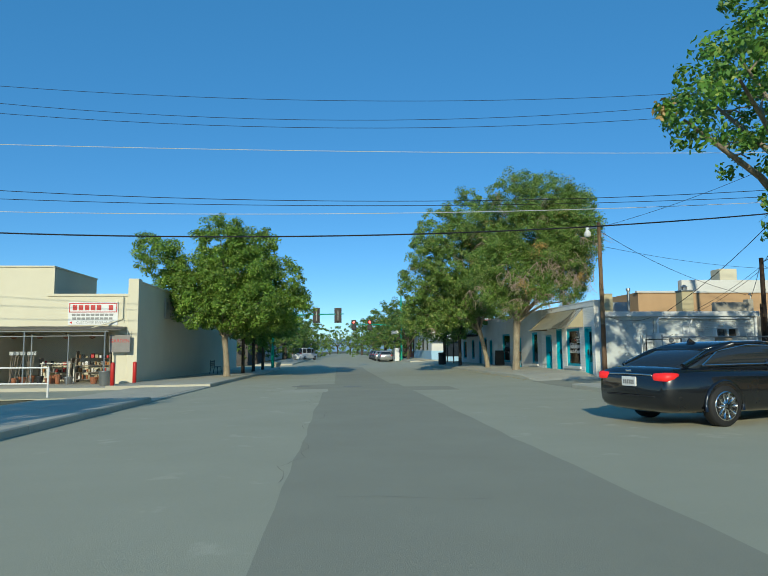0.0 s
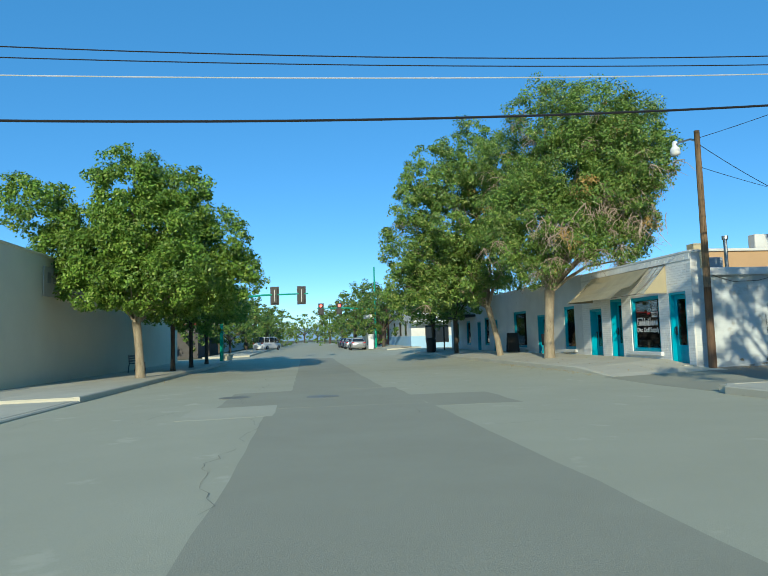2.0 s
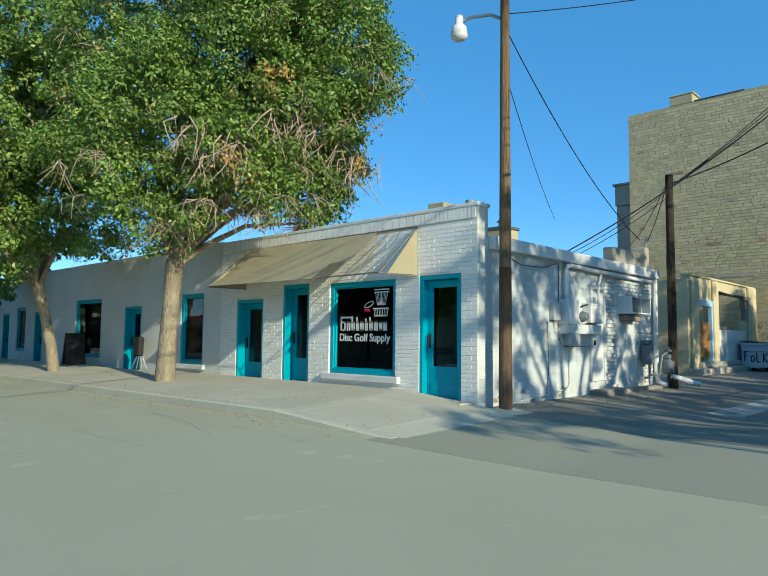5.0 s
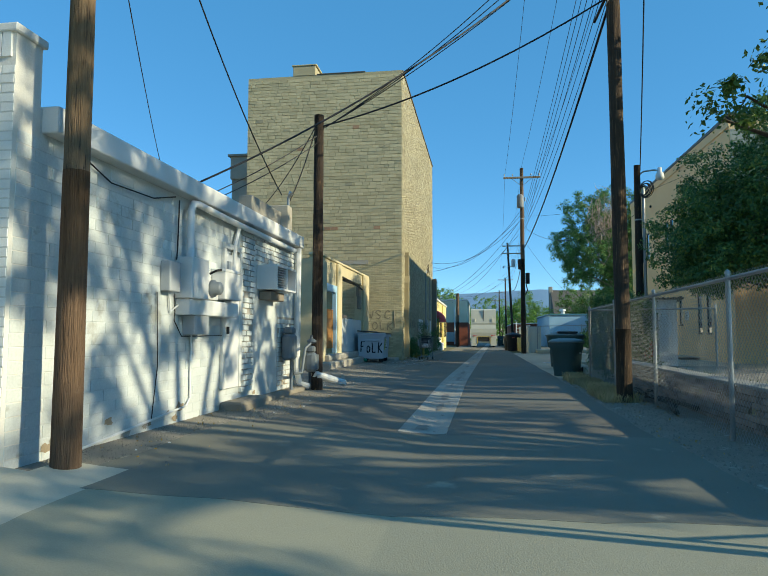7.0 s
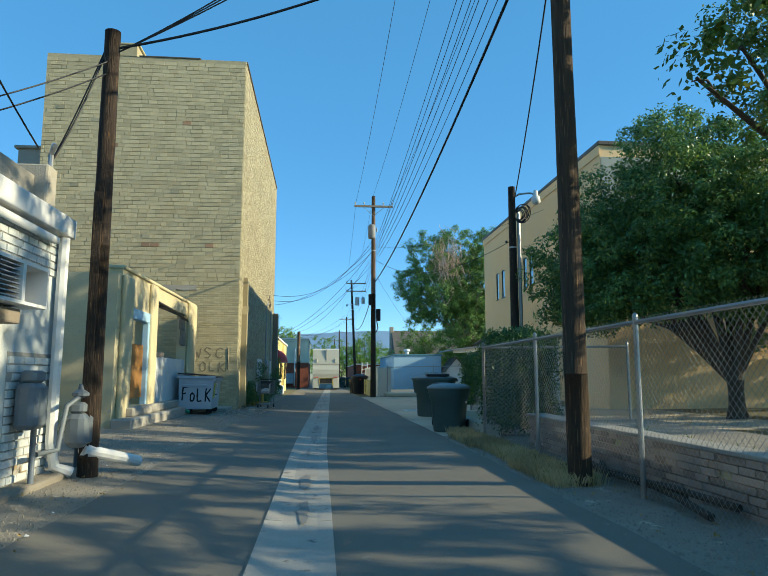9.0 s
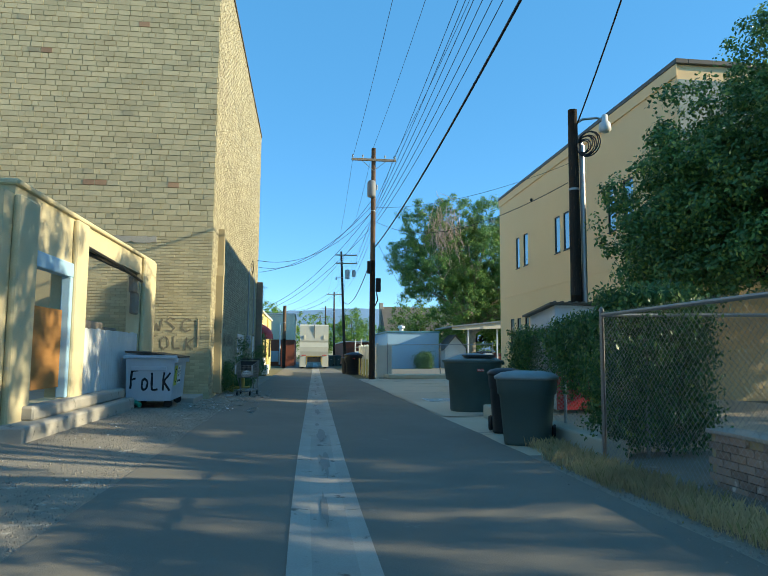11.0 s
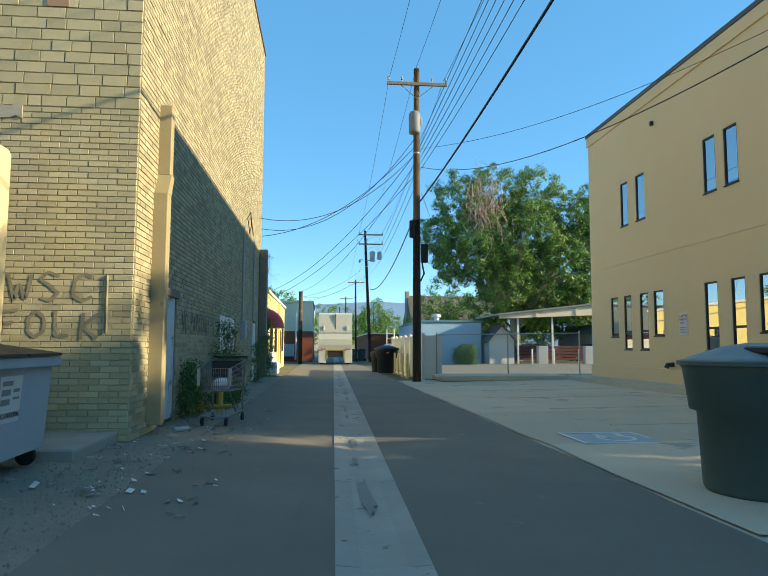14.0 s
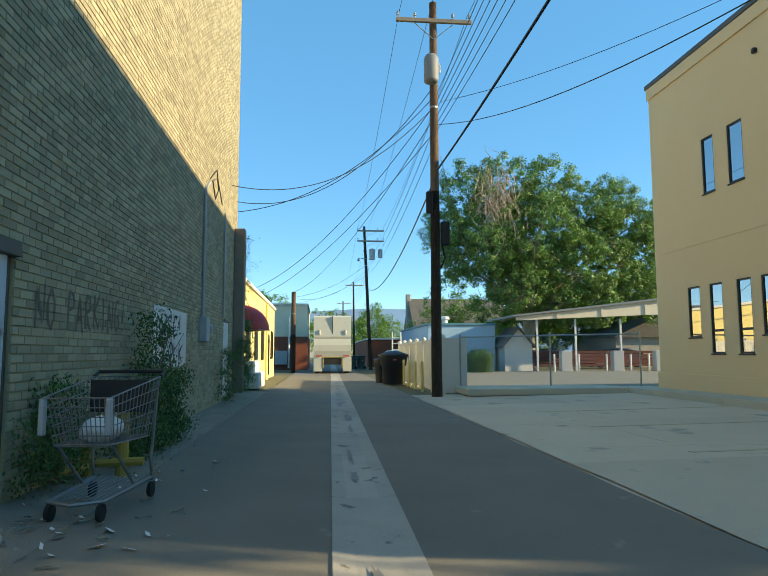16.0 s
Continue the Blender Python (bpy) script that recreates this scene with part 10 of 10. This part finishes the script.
# south side beyond the lot
bb = block("blue_building", "pale blue flat-roofed building with a teal roof edge", 75, 90, 14.9, 19.6, 3.1, BLUE_WALL, [], material("teal metal roof edge", (0.1, 0.28, 0.34), None, 0.5, 2, 60, 0.05, 0.4))
part("roof_vent", Mesh().lathe([(0.2, 0), (0.2, 0.3), (0.35, 0.35), (0.3, 0.55), (0.05, 0.6)], (-5.5, 0.8, 3.25), 10), WHITE_STEEL, bb)
cr = thing("church_house", "stone house with a steep grey shingle roof", "house", (112, 9, 0))
part("wall", Mesh().box(0, 10, -6, 6, -0.3, 4.2), BLOCK, cr)
part("roof", Mesh().prism([(-0.5, 4.0), (5, 8.4), (10.5, 4.0)], 1, -6.5, 6.3), ROOF_DARK, cr)
part("gable_stack", Mesh().bev(4.6, 5.4, 6.0, 6.6, 4, 9.0, 0.05), BLOCK, cr)
cp = thing("carport", "long white steel carport with slim posts", "carport", (72, 4, 0))
CARPORT_TAN = material("carport roof paint", (0.68, 0.6, 0.46), (0.58, 0.51, 0.39), 0.5, 2, 60, 0.05, 0.4)
part("fascia", Mesh().prism([(10.4, 3.28), (10.4, 3.5), (-7, 5.5), (-7, 4.0)], 0, -0.4, -0.3), CARPORT_TAN, cp)
part("roof", Mesh().prism([(10.6, 3.5), (10.6, 3.62), (-7, 5.64), (-7, 5.5)], 0, -0.6, 6.2), material("grey roof edge", (0.22, 0.25, 0.27), None, 0.5), cp, "grey sheet roof rising gently")
for y in (7.6, 4.6, 1.6):
    part("purlin_end", Mesh().box(-0.46, -0.4, y - 0.08, y + 0.08, 3.33 + (10.4 - y) * 0.04, 3.45 + (10.4 - y) * 0.1), CARPORT_TAN, cp)
for y in (8.9, 6.3, 3.2, 0.2, -3, -6, -9):
    part("post", Mesh().bev(-0.06, 0.06, y - 0.06, y + 0.06, -0.2, 3.4, 0.01), WHITE_STEEL, cp)
for k, y in enumerate((11.6, 8.2, 5.4, 2.6)):
    b = thing("pay_post", "grey steel machine post under the carport", "machine", (70.5, y, 0.0), group="carport machines")
    part("cabinet", Mesh().bev(-0.25, 0.25, -0.35, 0.35, 0, 1.3, 0.04), STEEL_GREY, b)
    for s in (-0.8, 0.8):
        part("guard", Mesh().cyl((-0.2, s, 0), (-0.2, s, 1.1), 0.06, None, 8), WHITE_STEEL, b)
rw = thing("board_fence", "low dark red board fence behind the carport", "fence", (78, 4, 0))
for k in range(5):
    part("board", Mesh().bev(0, 0.05, -8, 11, 0.15 + k * 0.24, 0.34 + k * 0.24, 0.01, 1), material("dark red boards", (0.16, 0.05, 0.04), None, 0.8) if k == 0 else bpy.data.materials["dark red boards"], rw)
structure("carport_yard", sheet(50.6, 72, -8, 22.6, 0.0, 3.0), APRON, "pale concrete yard in front of the carport", "parking lot")
vines("shrub", "low dark green shrub beside the blue building", [(70.6, 74.4, 16.5, -0.1, 1.2, 260), (70.8, 74.2, 16.9, -0.1, 1.0, 160)], 40, 45, size=0.1, spread=0.25, leaf=LEAF_CREEPER)
for k, (x, y, w, d, h) in enumerate(((86, -3, 10, 8, 3.5),)):
    hs = thing("far_cottage", "small cottage with a brown gabled roof", "house", (x, y, 0))
    part("wall", Mesh().box(0, w, -d / 2, d / 2, -0.3, 2.6), BLOCK, hs)
    part("roof", Mesh().prism([(-d / 2 - 0.4, 2.5), (0, 4.4), (d / 2 + 0.4, 2.5)], 0, -0.4, w + 0.4), ROOF_DARK, hs)
pg = thing("gabled_shed", "small white shed with a dark gabled roof", "shed", (73.5, 13.7, 0))
part("wall", Mesh().prism([(-0.95, -0.2), (0.95, -0.2), (0.95, 1.75), (0, 2.8), (-0.95, 1.75)], 0, 0, 3), WHITE_WALL, pg)
part("roof", Mesh().prism([(-1.15, 1.5), (0, 2.8), (1.15, 1.5), (1.15, 1.62), (0, 2.95), (-1.15, 1.62)], 0, -0.2, 3.2), ROOF_DARK, pg)
# hazy ridge at the horizon
HAZE = material("hazy blue ridge", (0.2, 0.33, 0.48), (0.17, 0.28, 0.42), 1.0, 0.002, 0.02, 0, 0.5)
m = Mesh()
prev = None
for i in range(61):
    y = -2200 + i * 75
    z = 150 + 30 * noise.noise((i * 0.13, 0, 0)) + 12 * noise.noise((i * 0.6, 3, 0))
    cur = ((2300, y, -30), (2420, y, z))
    if prev:
        m.quad(prev[0], cur[0], cur[1], prev[1])
    prev = cur
structure("backdrop_ridge", m, HAZE, "long hazy blue mesa on the horizon", "backdrop")
m = Mesh()
prev = None
for i in range(41):
    x = -1500 + i * 75
    z = 45 + 14 * noise.noise((i * 0.2, 7, 0))
    cur = ((x, 2300, -30), (x, 2420, z))
    if prev:
        m.quad(cur[0], prev[0], prev[1], cur[1])
    prev = cur
structure("backdrop_hills", m, HAZE, "low hazy hills beyond the street's end", "backdrop")
# ---- single bricks, the nearest as pieces of their own ----
brickwork(shop_front, WHITE_BRICK, "W", FX, 29.65, 37.2, 0.08, 3.26, 0.225, 0.0745, [(a, b, c - 0.02, d) for a, b, c, d in shop_holes], 0.005, (29.7, 31.5, 0.1, 2.4), 3)
brickwork(shop_side, SIDE_PAINT, "S", 29.65, 11.55, 16.2, 0.1, 2.75, 0.42, 0.105, (), 0.004, None, 4, joint=0.008)
bed = Mesh()
for x0, x1, z0, z1 in ((16.2, 16.75, 0.3, 2.75), (16.75, 18.95, 2.3, 2.75), (17.95, 18.95, 0.1, 1.45)):
    bed.box(x0, x1, 29.646, 29.66, z0, z1)
part("mortar_bed", bed, GUTTER, shop_side, "dark weathered mortar where the plaster is lost")
brickwork(shop_side, SIDE_PAINT, "S", 29.646, 16.2, 16.75, 0.3, 2.75, 0.22, 0.082, (), 0.03, None, 5, skip=0.06)
brickwork(shop_side, SIDE_PAINT, "S", 29.646, 16.75, 18.95, 2.3, 2.75, 0.22, 0.082, (), 0.016, None, 6, skip=0.05)
brickwork(shop_side, SIDE_PAINT, "S", 29.646, 17.95, 18.95, 0.1, 1.45, 0.22, 0.082, (), 0.02, None, 7, skip=0.08)
brickwork(brick_west, BUFF, "W", BX, BY, 36.15, 0.1, 4.2, 0.235, 0.0745, [(32.9, 36.2, 0, 3.45)], 0.012, (29.5, 31.3, 0.7, 2.1), 8, joint=0.008)
brickwork(brick_west, BUFF, "W", BX, BY, 36.15, 4.2, 12.2, 0.3, 0.143, (), 0.015, None, 9, joint=0.009, jitter=1.0)
brickwork(brick_south, GREY_BRICK, "S", BY, BX, 49.4, 0.1, 12.2, 0.235, 0.0745, [(a, b, c, d) for a, b, c, d in south_holes], 0.014, (35.9, 39.5, 0.6, 1.9), 10, joint=0.009)


# ---- lost plaster, a grey scar and odd burnt bricks on the old walls ----
def blot(m, u, z, r, seed, plane, face, d=0.006):
    """An irregular flat patch on a wall."""
    rnd = random.Random(seed)
    pts = []
    for k in range(14):
        a = 2 * math.pi * k / 14
        q = r * rnd.uniform(0.55, 1.15)
        pts.append((u + q * math.cos(a) * 1.4, z + q * math.sin(a) * 0.8))
    v = [(p, plane - d, q) if face == "S" else (plane - d, p, q) for p, q in pts]
    return m.add(v, [tuple(range(14)) if face == "S" else tuple(range(14))[::-1]])


BARE = material("bare tan plaster", (0.42, 0.33, 0.22), (0.28, 0.22, 0.15), 0.95, 5, 40, 0.5, 0.9)
rnd = random.Random(71)
for k in range(12):
    x = rnd.uniform(11.9, 18.6)
    part("bare_patch", blot(Mesh(), x, rnd.uniform(0.16, 0.34), rnd.uniform(0.03, 0.09), 80 + k, 29.645, "S", 0.007), BARE if k % 3 else GUTTER, shop_side, "patch of bare tan plaster")
up = [(30.84 + k * 0.07, 4.2 + 0.05 * noise.noise((k * 0.6, 1, 0))) for k in range(24)]
low = [(30.84 + k * 0.07, 4.04 + 0.06 * noise.noise((k * 0.5, 5, 0))) for k in range(24)][::-1]
part("plaster_scar", Mesh().prism(low[::-1] + up[::-1], 0, BX - 0.03, BX - 0.003), BLOCK, brick_west, "rough grey strip of old mortar")
for k in range(14):
    y, z = BY + 0.3 + 0.3 * rnd.randrange(0, 20), 4.2 + 0.143 * rnd.randrange(3, 50)
    part("brick", Mesh().bev(BX - 0.025, BX, y + 0.006, y + 0.28, z + 0.006, z + 0.137, 0.006, 0), BURNT_BRICK if k % 3 == 0 else GREY_BRICK, brick_west)


# ---- damp stains along the gutter's middle ----
STAIN = material("damp gutter dirt", (0.18, 0.168, 0.145), (0.27, 0.255, 0.22), 0.7, 6, 50, 0.2, 0.9)
for k in range(22):
    x = 15.5 + k * 2.1 + rnd.uniform(-0.8, 0.8)
    y = 26.84 - 0.0155 * max(0.0, x - 23) + rnd.uniform(-0.06, 0.06)
    n = 16
    v = []
    l, w = rnd.uniform(0.25, 0.9), rnd.uniform(0.03, 0.09)
    for j in range(n):
        a = 2 * math.pi * j / n
        q = rnd.uniform(0.5, 1.1)
        v.append((x + l * q * math.cos(a), y + w * q * math.sin(a), gz(x + l * q * math.cos(a), 26.7) + 0.0225))
    part("damp_stain", Mesh().add(v, [tuple(range(n))]), STAIN, gutter, "dark damp stain")
